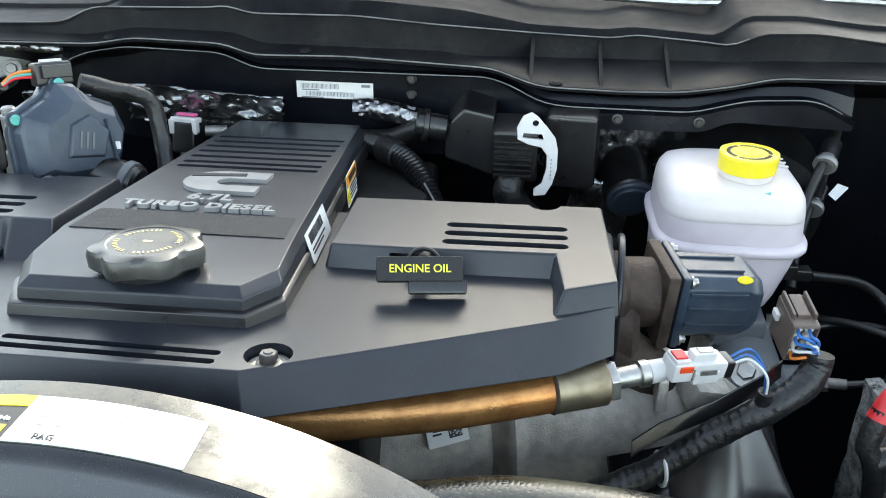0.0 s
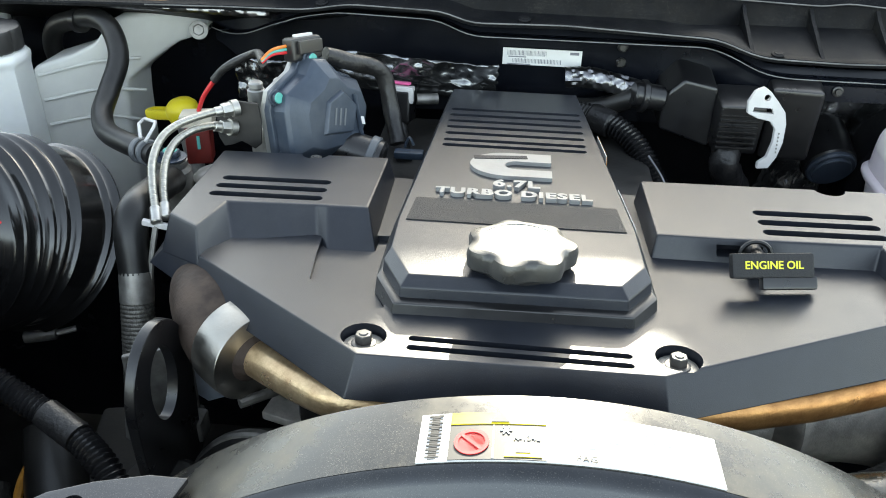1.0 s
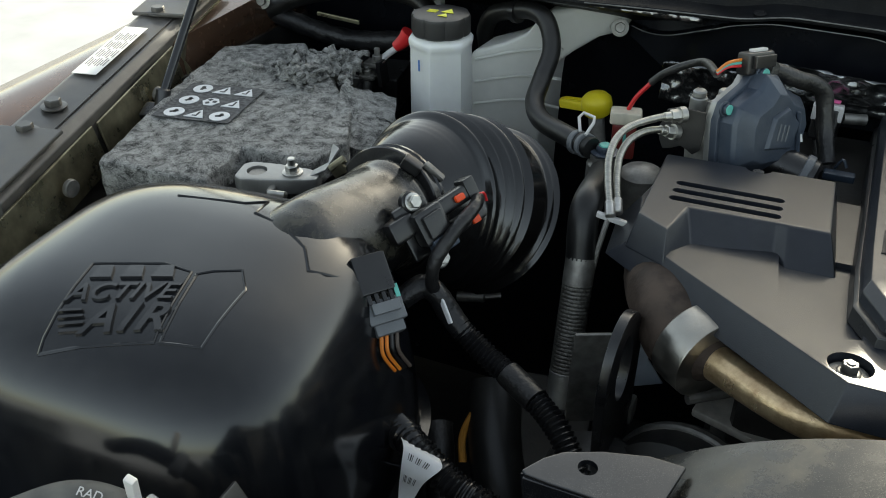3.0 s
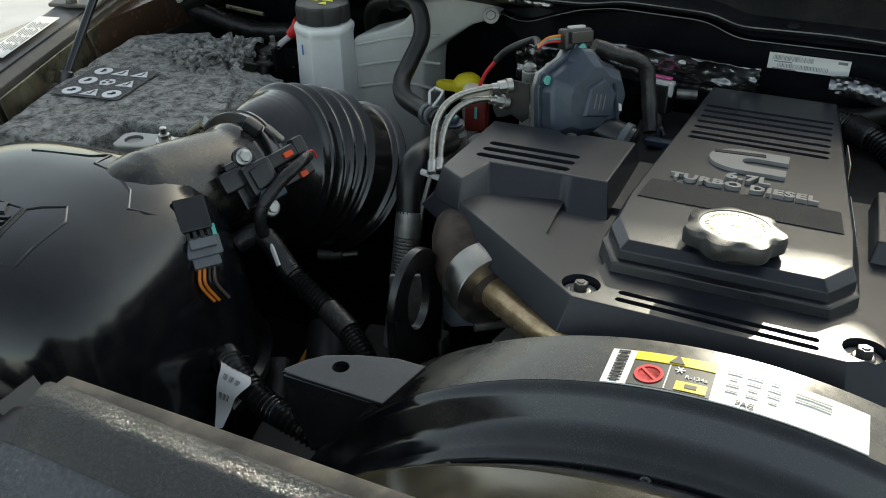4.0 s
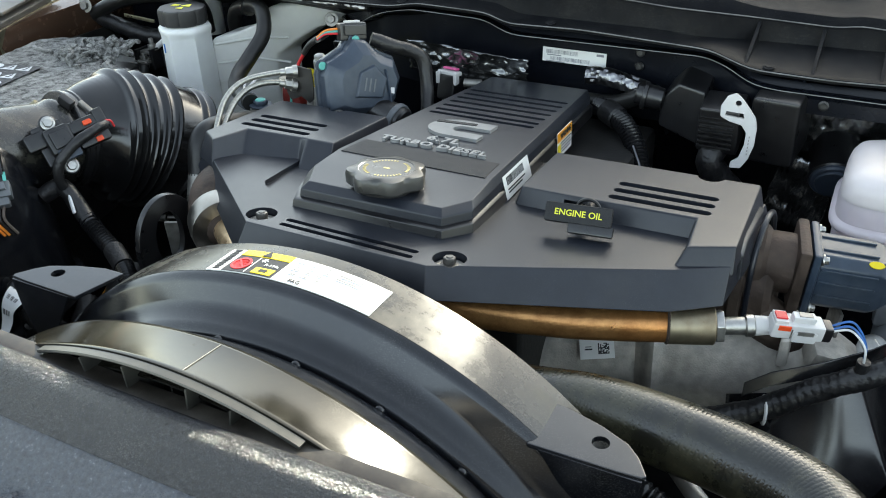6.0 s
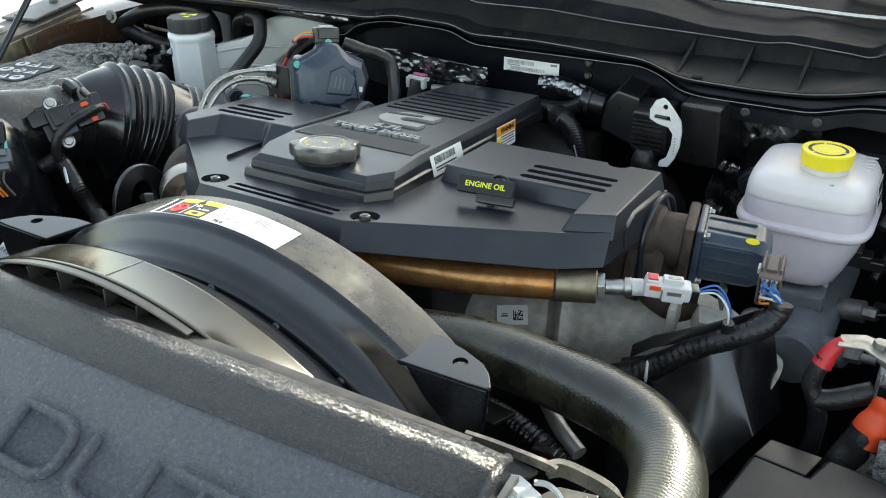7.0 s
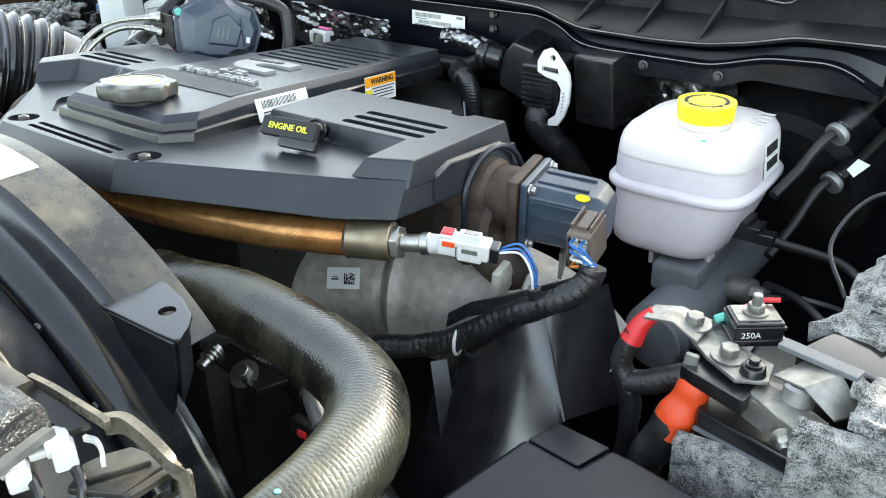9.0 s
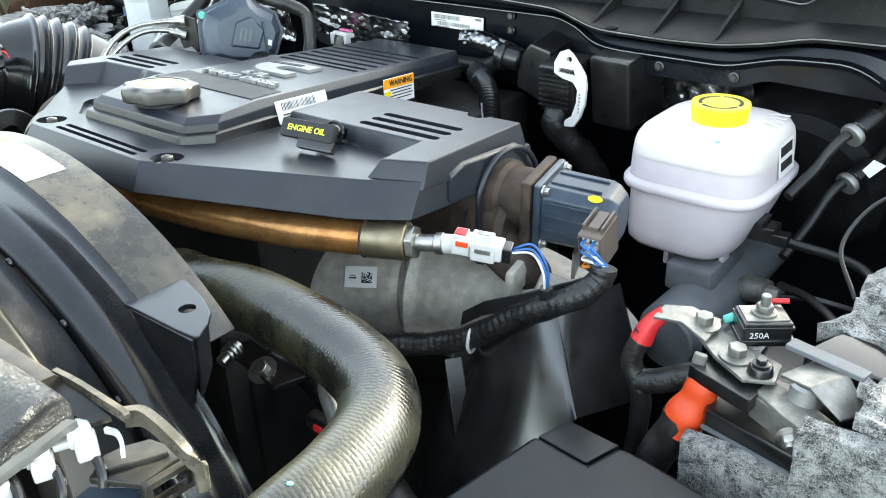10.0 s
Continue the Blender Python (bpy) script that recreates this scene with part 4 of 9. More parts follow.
q = Matrix.Translation(c0) @ ax.to_track_quat("Z", "Y").to_matrix().to_4x4() @ pose(0, 0, 0, 0, 0, 100)
part("stamped_mark", lathe([(0.0026, 0), (0.0026, 0.0003)], 16), RUST, clamp, "straw-tinted stamped mark", 35, q @ pose(0.0340, 0, 0.001, 0, 90, 0))

sensor = thing("exhaust_temperature_sensor", "steel sensor with pale grey connector and blue wires", "sensor", (0.33, 0.09, 1.31))
d = Vector((0.93, 0.33, 0.08)).normalized()
s0 = Vector((0.302, 0.0825, 1.301))
hx = bmesh.new()
bmesh.ops.create_cone(hx, cap_ends=True, segments=6, radius1=0.0150, radius2=0.0150, depth=0.007)
bevel(hx, 0.0012, 2)
hx.transform(Matrix.Translation(s0 + d * 0.0045) @ d.to_track_quat("Z", "Y").to_matrix().to_4x4())
part("hex_nut", hx, STEEL, sensor)
part("barrel", merge(cyl(s0 + d * 0.008, s0 + d * 0.026, 0.0075, 20, bv=0.001), cyl(s0 + d * 0.025, s0 + d * 0.033, 0.0095, 20, bv=0.001)), STEEL, sensor)
part("boot", cyl(s0 + d * 0.033, s0 + d * 0.046, 0.0085, 18, 0.0078), LGREY, sensor)
CM = frame_m((0.364, 0.0985, 1.3085), (0.92, 0.38, -0.10), (-0.38, 0.92, 0.1)) @ Matrix.Scale(0.92, 4)
part("connector", merge(box(0.046, 0.019, 0.016, 0.0022), box(0.022, 0.022, 0.012, 0.002, at=(0.006, 0, -0.004)), box(0.020, 0.010, 0.008, 0.0015, at=(0.004, 0, 0.010)), box(0.012, 0.016, 0.006, 0.001, at=(-0.016, 0, 0.008))), LGREY, sensor, "pale grey connector shell", 35, CM)
part("locking_tab", box(0.011, 0.0016, 0.005, 0.0005, at=(-0.013, -0.0098, 0.0045)), ORANGE, sensor, "", 35, CM)
part("locking_tab", box(0.010, 0.010, 0.002, 0.0005, at=(-0.016, 0, 0.0115)), RED, sensor, "", 35, CM)
part("latch_slot", merge(box(0.014, 0.0008, 0.0040, at=(0.006, -0.0108, 0.0010)), box(0.0010, 0.0008, 0.010, at=(-0.0060, -0.0097, -0.001)), box(0.012, 0.006, 0.0008, at=(0.005, 0, 0.0142))), DULL, sensor, "grey moulded recess", 35, CM)
part("seal_end", box(0.009, 0.016, 0.015, 0.002, at=(0.0265, 0, -0.001)), BLACK, sensor, "", 35, CM)
for i, (mt, o) in enumerate(((BLUEW, 0.004), (WHITEW, -0.003), (BLUEW, 0.0))):
    part("wire", tube([CM @ Vector((0.03, o, 0.001)), (0.405, 0.116 + o * 0.3, 1.309 + o), (0.418, 0.114 + o, 1.295), (0.420, 0.113 + o * 0.6, 1.276)], 0.0010, 8, 6), mt, sensor)

# grey cast elbow beneath
inlet = thing("intake_elbow", "grey cast aluminium intake elbow with a square code label", "duct", (0.25, 0.2, 1.16))
rf = lambda s, u: 0.0595 + 0.009 * max(0.0, min(1.0, (s - 0.17) / 0.012)) + 0.0055 * math.exp(-((s - 0.188) / 0.007) ** 2) - 0.004 * math.exp(-((s - 0.169) / 0.005) ** 2)
part("casting", tube([(0.06, 0.135, 1.150), (0.115, 0.158, 1.169), (0.170, 0.183, 1.176), (0.235, 0.203, 1.180), (0.31, 0.212, 1.180), (0.37, 0.208, 1.170), (0.42, 0.210, 1.130)], 0.05, 44, 12, step=0.004, rfun=rf), CAST, inlet)
part("boss", box(0.034, 0.030, 0.024, 0.005, at=(0.392, 0.172, 1.238), rot=(10, 15, 20)), CAST, inlet)
part("web", loft([[(0.352, 0.150, 1.228), (0.362, 0.152, 1.228), (0.362, 0.180, 1.240), (0.352, 0.180, 1.240)], [(0.353, 0.152, 1.256), (0.361, 0.154, 1.256), (0.361, 0.172, 1.262), (0.353, 0.172, 1.262)]], True, 0.002), CAST, inlet)
LM = frame_m((0.1900, 0.1335, 1.2085), (0.90, 0.43, 0.06), (-0.28, 0.45, 0.85))
lab = part("code_label", box(0.034, 0.0215, 0.0005), WHITE, inlet, "white square code label", 35, LM @ pose(0, 0, 0.001))
rnd = random.Random(11)
sq = [(0.0015 + 0.0011 * i, -0.0055 + 0.0011 * j, 0.0011, 0.0011) for i in range(10) for j in range(10) if rnd.random() < 0.55 or i == 0 or j == 0]
part("print", bars(sq + [(-0.0085, -0.001, 0.0075, 0.0016), (-0.0085, 0.0015, 0.006, 0.0008)]), INK, lab, "", 35, LM @ pose(0, 0, 0.0015))
part("lower_pipe", tube([(0.16, 0.22, 1.14), (0.14, 0.18, 1.08), (0.10, 0.10, 1.02)], 0.04, 20, 6), CAST, inlet)

# exhaust valve on the side
valve = thing("exhaust_valve", "slate-blue electric exhaust valve motor on a rusty pipe", "valve", (0.40, 0.2, 1.3))
part("pipe", merge(cyl((0.28, 0.204, 1.304), (0.360, 0.2085, 1.3055), 0.0285, 36, bv=0.001), cyl((0.282, 0.204, 1.304), (0.326, 0.2065, 1.3048), 0.0365, 36, 0.033, bv=0.004)), RUST, valve, "heat-stained iron pipe")
part("manifold", merge(cyl((0.235, 0.205, 1.272), (0.338, 0.202, 1.276), 0.038, 32, bv=0.006), cyl((0.300, 0.203, 1.274), (0.312, 0.203, 1.274), 0.043, 32, bv=0.002)), RUST, valve, "brown heat-stained manifold")
part("lower_casting", tube([(0.30, 0.19, 1.285), (0.325, 0.185, 1.262), (0.35, 0.19, 1.24), (0.36, 0.20, 1.21)], 0.022, 16, 6), RUST, valve, "brown rusty casting")
VM = frame_m((0.357, 0.2085, 1.3045), (0.98, 0.18, -0.05), (-0.18, 0.98, 0.06)) @ Matrix.Diagonal((0.93, 0.90, 0.90, 1))
part("flange", box(0.012, 0.072, 0.074, 0.004, at=(-0.006, 0, 0)), RUST, valve, "", 35, VM)
part("motor_flange", box(0.008, 0.070, 0.072, 0.003, at=(0.005, 0, 0)), EGRBLUE, valve, "", 35, VM)
oct_ = lambda x, r, b: [(x, y * r, z * r) for y, z in ((-1, -b), (-b, -1), (b, -1), (1, -b), (1, b), (b, 1), (-b, 1), (-1, b))]
part("motor_housing", loft([oct_(0.008, 0.031, 0.72), oct_(0.062, 0.030, 0.72), oct_(0.070, 0.029, 0.6), oct_(0.079, 0.022, 0.6)], True, 0.002), EGRBLUE, valve, "", 30, VM)
for z in (-0.012, 0.004, 0.018):
    part("rib", box(0.050, 0.0022, 0.003, 0.0006, at=(0.036, -0.0316, z)), EGRBLUE, valve, "", 35, VM)
for z in (-0.012, 0.012):
    part("rib", box(0.050, 0.003, 0.0022, 0.0006, at=(0.036, z, 0.0316)), EGRBLUE, valve, "", 35, VM)
part("paint_dot", lathe([(0.0055, 0), (0.005, 0.0008)], 16), LYELLOW, valve, "yellow paint dot", 35, VM @ pose(0.058, -0.0235, 0.0292, 40, 0, 0) @ Matrix.Diagonal((1.3, 0.7, 1, 1)))
for y, z in ((-0.029, 0.029), (-0.029, -0.029), (0.029, 0.029)):
    part("screw", bolt((0.009, y, z), 0.0042, 0.004, (1, 0, 0), 1.4), STEEL, valve, "", 35, VM)
part("bracket", box(0.004, 0.03, 0.03, 0.001, at=(0.04, -0.01, -0.05), rot=(0, 0, 10)), DULL, valve, "", 35, VM)

plug = thing("valve_connector", "brown six-way connector with blue and orange wires", "connector", (0.435, 0.16, 1.31))
PM = frame_m((0.4435, 0.1525, 1.3125), (-0.995, -0.10, 0), (0.10, -0.97, -0.20)) @ Matrix.Scale(0.78, 4)
part("shell", cut(box(0.026, 0.046, 0.044, 0.003), [box(0.021, 0.012, 0.039, 0.002, at=(0, 0.021, 0))]), BROWN, plug, "", 35, PM)
part("latch", merge(box(0.012, 0.030, 0.004, 0.001, at=(0.0, -0.004, 0.0235)), box(0.003, 0.034, 0.008, 0.001, at=(-0.010, -0.004, 0.024)), box(0.003, 0.034, 0.008, 0.001, at=(0.010, -0.004, 0.024))), BROWN, plug, "", 35, PM)
part("side_lock", box(0.004, 0.012, 0.008, 0.001, at=(0.0145, -0.012, 0.006)), LGREY, plug, "pale side lock", 35, PM)
for i in range(2):
    for j in range(4):
        o = Vector((-0.0052 + 0.0104 * i, 0.014, -0.0140 + 0.0094 * j))
        part("wire_seal", cyl(PM @ o, PM @ (o + Vector((0, 0.004, 0))), 0.0032, 14), LGREY, plug)
        w1 = PM @ (o + Vector((0.001, 0.012, -0.001)))
        part("wire", tube([PM @ (o + Vector((0, 0.003, 0))), w1, (w1 + Vector((0.4595, 0.136, 1.297))) / 2 + Vector((0.0, -0.004, 0.004 + 0.001 * j)), (0.4585 + 0.0018 * i, 0.1355 + 0.0014 * j, 1.299), (0.458, 0.136, 1.290)], 0.0012, 8, 6), (ORANGEW if (i, j) == (1, 0) else BROWN if (i, j) == (0, 0) else WHITEW if (i, j) in ((0, 2), (1, 1)) else BLUEW), plug)

loom = thing("wiring_harness", "black cloth-taped wiring harness with a pale cable tie", "harness", (0.38, 0.1, 1.22))
part("loom", tube([(0.4590, 0.1345, 1.302), (0.4575, 0.132, 1.292), (0.446, 0.123, 1.278), (0.420, 0.115, 1.262), (0.387, 0.111, 1.240), (0.353, 0.103, 1.215), (0.32, 0.094, 1.200), (0.27, 0.075, 1.190), (0.20, 0.06, 1.175)], 0.0105, 18, 10, step=0.0013, rfun=wrapped(0.0105)), TAPE, loom)
part("branch", tube([(0.420, 0.113, 1.281), (0.419, 0.114, 1.268), (0.410, 0.113, 1.257)], 0.0055, 12, 6, step=0.003, rfun=wrapped(0.0055, 2)), TAPE, loom)
part("arm", loft([[(x, y, z), (x, y + 0.004, z + 0.013), (x, y + 0.006, z + 0.013), (x, y + 0.002, z)] for x, y, z in ((0.332, 0.112, 1.213), (0.352, 0.117, 1.228), (0.390, 0.124, 1.246), (0.425, 0.138, 1.262), (0.442, 0.152, 1.268))], True, 0.0006), GLOSS, loom, "flat black steel arm")
tie = [Vector((0.353, 0.103, 1.213)) + Vector((0.25 * math.cos(a) * 0.012, -0.95 * math.cos(a) * 0.0125, math.sin(a) * 0.0125)) for a in [2 * math.pi * k / 14 for k in range(15)]]
part("cable_tie", tube(tie, 0.0016, 6, 2), LGREY, loom, "pale cable tie")

shield = thing("heat_shield", "glossy black curved heat shield with sheen", "shield", (0.42, 0.12, 1.1))
ctop = spline([(0.318, 0.132, 1.196), (0.358, 0.118, 1.222), (0.398, 0.115, 1.242), (0.417, 0.122, 1.250), (0.428, 0.140, 1.254), (0.437, 0.165, 1.2565), (0.446, 0.192, 1.257)], 12)
fold = Vector((0.462, 0.097, 1.180))
cbot = []
for k in range(len(ctop)):
    u = k / (len(ctop) - 1)
    cbot.append(Vector((0.352, -0.010, 1.020)).lerp(fold, min(1.0, u / 0.55)) if u < 0.55 else fold.lerp(Vector((0.470, 0.219, 1.130)), (u - 0.55) / 0.45))
rings = [[a, a.lerp(b, 0.35), a.lerp(b, 0.7), b, b + Vector((-0.0010, 0.0016, 0)), a + Vector((-0.0010, 0.0016, -0.0005))] for a, b in zip(ctop, cbot)]
part("panel", loft(rings), SHIELDM, shield, "", 50)
part("bolt", bolt((0.428, 0.190, 1.246), 0.008, 0.004, (-0.3, -0.6, 0.75), 1.6), STEEL, shield)
strap = thing("metal_strap", "flat black steel strap with a pale edge hanging beside the shield", "strap", (0.352, 0.082, 1.148))
SBM = Matrix.Translation((0.356, 0.079, 1.148)) @ Vector((0.040, -0.030, -0.10)).to_track_quat("Z", "Y").to_matrix().to_4x4()
part("bar", box(0.016, 0.004, 0.100, 0.0012), BLACK, strap, "", 35, SBM)
part("edge_bead", cyl((0.0075, -0.003, -0.045), (0.0075, -0.003, 0.048), 0.0014, 8), DULL, strap, "pale worn edge", 35, SBM)
part("end_lug", box(0.018, 0.007, 0.008, 0.002, at=(0.002, -0.001, 0.047)), DULL, strap, "", 35, SBM)

# ---- brake fluid reservoir ----
res = thing("brake_fluid_reservoir", "milky plastic brake fluid reservoir, half full, with yellow cap", "reservoir", (0.44, 0.405, 1.2))
RX, RY, CX, CY = 0.067, 0.072, 0.438, 0.397
lev = lambda z, k, p=4.5, dy=0.0: superring(CX, CY + dy, z, RX * k, RY * k, p, 48)
part("upper_body", loft([lev(1.318, 0.995), lev(1.328, 0.98), lev(1.335, 0.955), lev(1.341, 0.90), lev(1.345, 0.80, 4), lev(1.3475, 0.60, 3), lev(1.3485, 0.3, 2)]), RESIN, res, "clear milky upper half", 50)
low_ = lambda z, kx, ky, dx, dy, p=4: superring(CX + dx, CY + dy, z, RX * kx, RY * ky, p, 48)
part("lower_body", loft([lev(1.318, 0.995), lev(1.296, 1.01), lev(1.294, 1.06), lev(1.292, 1.085), lev(1.288, 1.085), lev(1.285, 1.06), lev(1.283, 0.99), low_(1.262, 0.95, 0.96, -0.003, -0.003), low_(1.240, 0.88, 0.93, -0.007, -0.006), low_(1.229, 0.83, 0.90, -0.009, -0.007), low_(1.223, 0.75, 0.82, -0.010, -0.007), low_(1.221, 0.60, 0.65, -0.010, -0.007, 3)]), RESINLOW, res, "fluid-filled lower half, faint violet", 50)
part("neck", lathe([(0.026, 0), (0.0245, 0.004), (0.024, 0.016)], 32), RESIN, res, "", 35, pose(0.448, 0.374, 1.340))
cap = part("cap", lathe([(0.0255, 0), (0.0262, 0.001), (0.0272, 0.0140), (0.0276, 0.0150), (0.0268, 0.0172), (0.0242, 0.0176), (0.0238, 0.0166), (0.013, 0.0166), (0.012, 0.0174), (0.001, 0.0174)], 96, lambda u, r: 1 + (0.035 * (abs(math.cos(5 * u)) ** 0.4) - 0.02 if 0.0250 < r < 0.0270 else 0)), YELLOW, res, "bright yellow screw cap", 30, pose(0.448, 0.374, 1.3535))
rows = []
for k in range(46):
    u = 2 * math.pi * k / 46
    if k % 15 == 14:
        continue
    b = box(0.0015, 0.0036, 0.0004)
    b.transform(pose(0.448 + 0.0190 * math.cos(u), 0.374 + 0.0190 * math.sin(u), 1.3704, 0, 0, math.degrees(u) + 90))
    rows.append(b)
part("print", merge(*rows), INK, cap)
part("paint_mark", box(0.010, 0.003, 0.0006, at=(0.459, 0.339, 1.3440), rot=(14, 0, -12)), GREEN, res, "small teal paint mark")
SM = frame_m((CX + RX + 0.0006, 0.408, 1.317), (0.0, 1, 0), (-0.13, 0, 1))
bl = part("barcode_label", box(0.042, 0.034, 0.0005, 0.0001), WHITE, res, "white barcode label", 35, SM)
part("print", merge(barcode(-0.017, 0.003, 0.032, 0.010, 7, 22), barcode(-0.017, -0.011, 0.032, 0.009, 8, 22)), INK, bl, "", 35, SM @ pose(0, 0, 0.0005))
part("moulded_text", bars([(0.485, 0.405 + 0.011 * k, 0.020, 0.003) for k in range(4)], 0.001), RESIN, res, "", 35, pose(0, 0, 1.3468))
for x, y in ((0.415, 0.365), (0.475, 0.358)):
    part("foot", box(0.006, 0.018, 0.034, 0.002, at=(x, y, 1.212)), RESINLOW, res)
part("level_switch", merge(box(0.030, 0.024, 0.016, 0.002, at=(0.500, 0.385, 1.246)), box(0.016, 0.016, 0.012, 0.002, at=(0.521, 0.380, 1.244)), box(0.012, 0.028, 0.006, 0.001, at=(0.498, 0.385, 1.256))), BLACK, res, "black level switch plug")

master = thing("brake_master_cylinder", "grey cast aluminium brake master cylinder", "cylinder", (0.46, 0.33, 1.17))
part("end_disc", cyl((0.4625, 0.259, 1.168), (0.463, 0.264, 1.168), 0.029, 30, bv=0.002), MGREY, master)
part("casting", merge(cyl((0.462, 0.262, 1.168), (0.472, 0.50, 1.178), 0.033, 30, 0.03, bv=0.010), cyl((0.462, 0.30, 1.165), (0.515, 0.285, 1.178), 0.016, 20, bv=0.003), box(0.05, 0.09, 0.032, 0.006, at=(0.455, 0.365, 1.203))), MGREY, master, "grey cast body")
part("line_fitting", merge(cyl((0.513, 0.285, 1.178), (0.530, 0.280, 1.182), 0.008, 6), cyl((0.530, 0.280, 1.182), (0.545, 0.276, 1.184), 0.005, 14)), DULL, master)
part("line_fitting", merge(cyl((0.495, 0.372, 1.185), (0.520, 0.366, 1.190), 0.013, 16), cyl((0.520, 0.366, 1.19), (0.534, 0.362, 1.192), 0.008, 6)), DULL, master)
part("brake_line", tube([(0.545, 0.276, 1.184), (0.58, 0.275, 1.19), (0.63, 0.30, 1.18), (0.68, 0.36, 1.12)], 0.0035, 10, 8), BLACK, master)
part("brake_line", tube([(0.534, 0.362, 1.192), (0.57, 0.36, 1.20), (0.62, 0.375, 1.185), (0.68, 0.42, 1.12)], 0.0035, 10, 8), BLACK, master)

booster = thing("brake_booster", "large black round brake booster on the firewall", "booster", (0.50, 0.57, 1.2))
part("drum", cyl((0.485, 0.595, 1.255), (0.485, 0.515, 1.235), 0.105, 48, 0.095, bv=0.012), COWL, booster)
part("side_canister", cyl((0.352, 0.590, 1.300), (0.361, 0.512, 1.262), 0.030, 32, bv=0.002), BLACK, booster)
part("canister_lid", merge(cyl((0.3608, 0.514, 1.263), (0.3616, 0.5075, 1.2598), 0.028, 36, bv=0.003), cyl((0.3613, 0.510, 1.2612), (0.3619, 0.505, 1.2586), 0.022, 30, bv=0.001)), ACT, booster, "blue-grey round lid")

for (x, y, z), (hx2, hy, hz), g in (((0.549, 0.462, 1.331), (0.515, 0.40, 1.280), 0), ((0.550, 0.475, 1.276), (0.520, 0.40, 1.215), 1)):
    vac = thing("vacuum_hose", "black rubber hose through a pale grey round clip", "hose", (x, y, z))
    part("hose", tube([(hx2, hy, hz), ((x + hx2) / 2 - 0.005, (y + hy) / 2, (z + hz) / 2 - 0.006), (x - 0.008, y - 0.010, z - 0.004), (x + 0.012, y + 0.025, z + 0.012), (x + 0.03, y + 0.07, z + 0.04)], 0.0052, 14, 8), RUBBER, vac)
    dr = Vector((0.35, 0.75, 0.4)).normalized()
    p = Vector((x, y, z))
    part("clip", lathe([(0.0075, -0.0035), (0.0115, -0.0035), (0.0122, -0.002), (0.0122, 0.002), (0.0115, 0.0035), (0.0075, 0.0035), (0.0075, -0.0035)], 28), ALUM, vac, "pale grey round clip", 35, Matrix.Translation(p) @ dr.to_track_quat("Z", "Y").to_matrix().to_4x4())
    part("end_fitting", cyl(p + dr * 0.006, p + dr * 0.034, 0.0095, 16, bv=0.002), BLACK, vac)
    if g:
        part("paper_tag", loft([[(x + 0.012, y - 0.004, z + 0.018), (x + 0.020, y - 0.002, z + 0.030), (x + 0.020, y - 0.0012, z + 0.030), (x + 0.012, y - 0.0032, z + 0.018)], [(x + 0.020, y - 0.006, z + 0.012), (x + 0.032, y - 0.002, z + 0.026), (x + 0.032, y - 0.0012, z + 0.026), (x + 0.020, y - 0.0052, z + 0.012)]]), PAPER, vac, "folded white paper tag")

# bulkhead connector behind the cover
bulk = thing("bulkhead_connector", "black bulkhead connector block with white locking lever", "connector", (0.23, 0.47, 1.33))
part("housing", loft([[(0.150, 0.47, 1.315), (0.205, 0.46, 1.300), (0.205, 0.46, 1.368), (0.170, 0.47, 1.372), (0.150, 0.475, 1.350)], [(0.150, 0.53, 1.315), (0.205, 0.53, 1.300), (0.205, 0.53, 1.378), (0.170, 0.53, 1.380), (0.150, 0.53, 1.355)]], True, 0.004), BLACK, bulk)
part("side_housing", box(0.055, 0.075, 0.085, 0.006, at=(0.290, 0.495, 1.335), rot=(8, 0, -6)), BLACK, bulk)
pg = part("plug", box(0.048, 0.05, 0.058, 0.004, at=(0.228, 0.463, 1.334), rot=(10, 0, 0)), BLACK, bulk, "ribbed plug")
for k in range(8):
    part("plug_rib", box(0.040, 0.004, 0.003, 0.0008, at=(0.226, 0.4365, 1.312 + 0.006 * k), rot=(10, 0, 0)), GLOSS, pg)
LVM = frame_m((0.247, 0.4300, 1.340), (1, 0.06, 0), (0, 0.14, 1))
arm = cut(prism([(-0.017, 0.014), (-0.018, 0.026), (-0.012, 0.038), (-0.003, 0.042), (0.004, 0.037), (0.014, 0.026), (0.022, 0.016), (0.025, 0.004), (0.025, -0.016), (0.021, -0.032), (0.014, -0.044), (0.002, -0.045), (0.002, -0.038), (0.010, -0.032), (0.014, -0.016), (0.014, -0.002), (0.008, 0.006), (-0.006, 0.009)], -0.003, 0.003, 0.0012), [cyl((-0.010, 0.028, -0.02), (-0.010, 0.028, 0.02), 0.0042), cyl((0.001, 0.031, -0.02), (0.001, 0.031, 0.02), 0.0034), prism([(-0.012, 0.016), (0.010, 0.014), (0.008, 0.020), (-0.011, 0.021)], -0.02, 0.02)])
part("lever", arm, LGREY, bulk, "white perforated plastic lever", 35, LVM)
for k in range(6):
    part("lever_rib", box(0.0010, 0.0016, 0.0030, at=(0.0185, -0.006 - 0.004 * k, 0.0032)), DULL, bulk, "", 35, LVM)
part("cable", tube([(0.225, 0.455, 1.305), (0.222, 0.446, 1.288), (0.232, 0.455, 1.270), (0.250, 0.475, 1.240), (0.262, 0.495, 1.20)], 0.015, 16, 8, step=0.004, rfun=wrapped(0.016)), TAPE, bulk)
part("inlet_stub", merge(cyl((0.118, 0.475, 1.352), (0.152, 0.48, 1.346), 0.014, 18, bv=0.002), cyl((0.126, 0.476, 1.350), (0.132, 0.477, 1.349), 0.018, 18, bv=0.001)), BLACK, bulk)

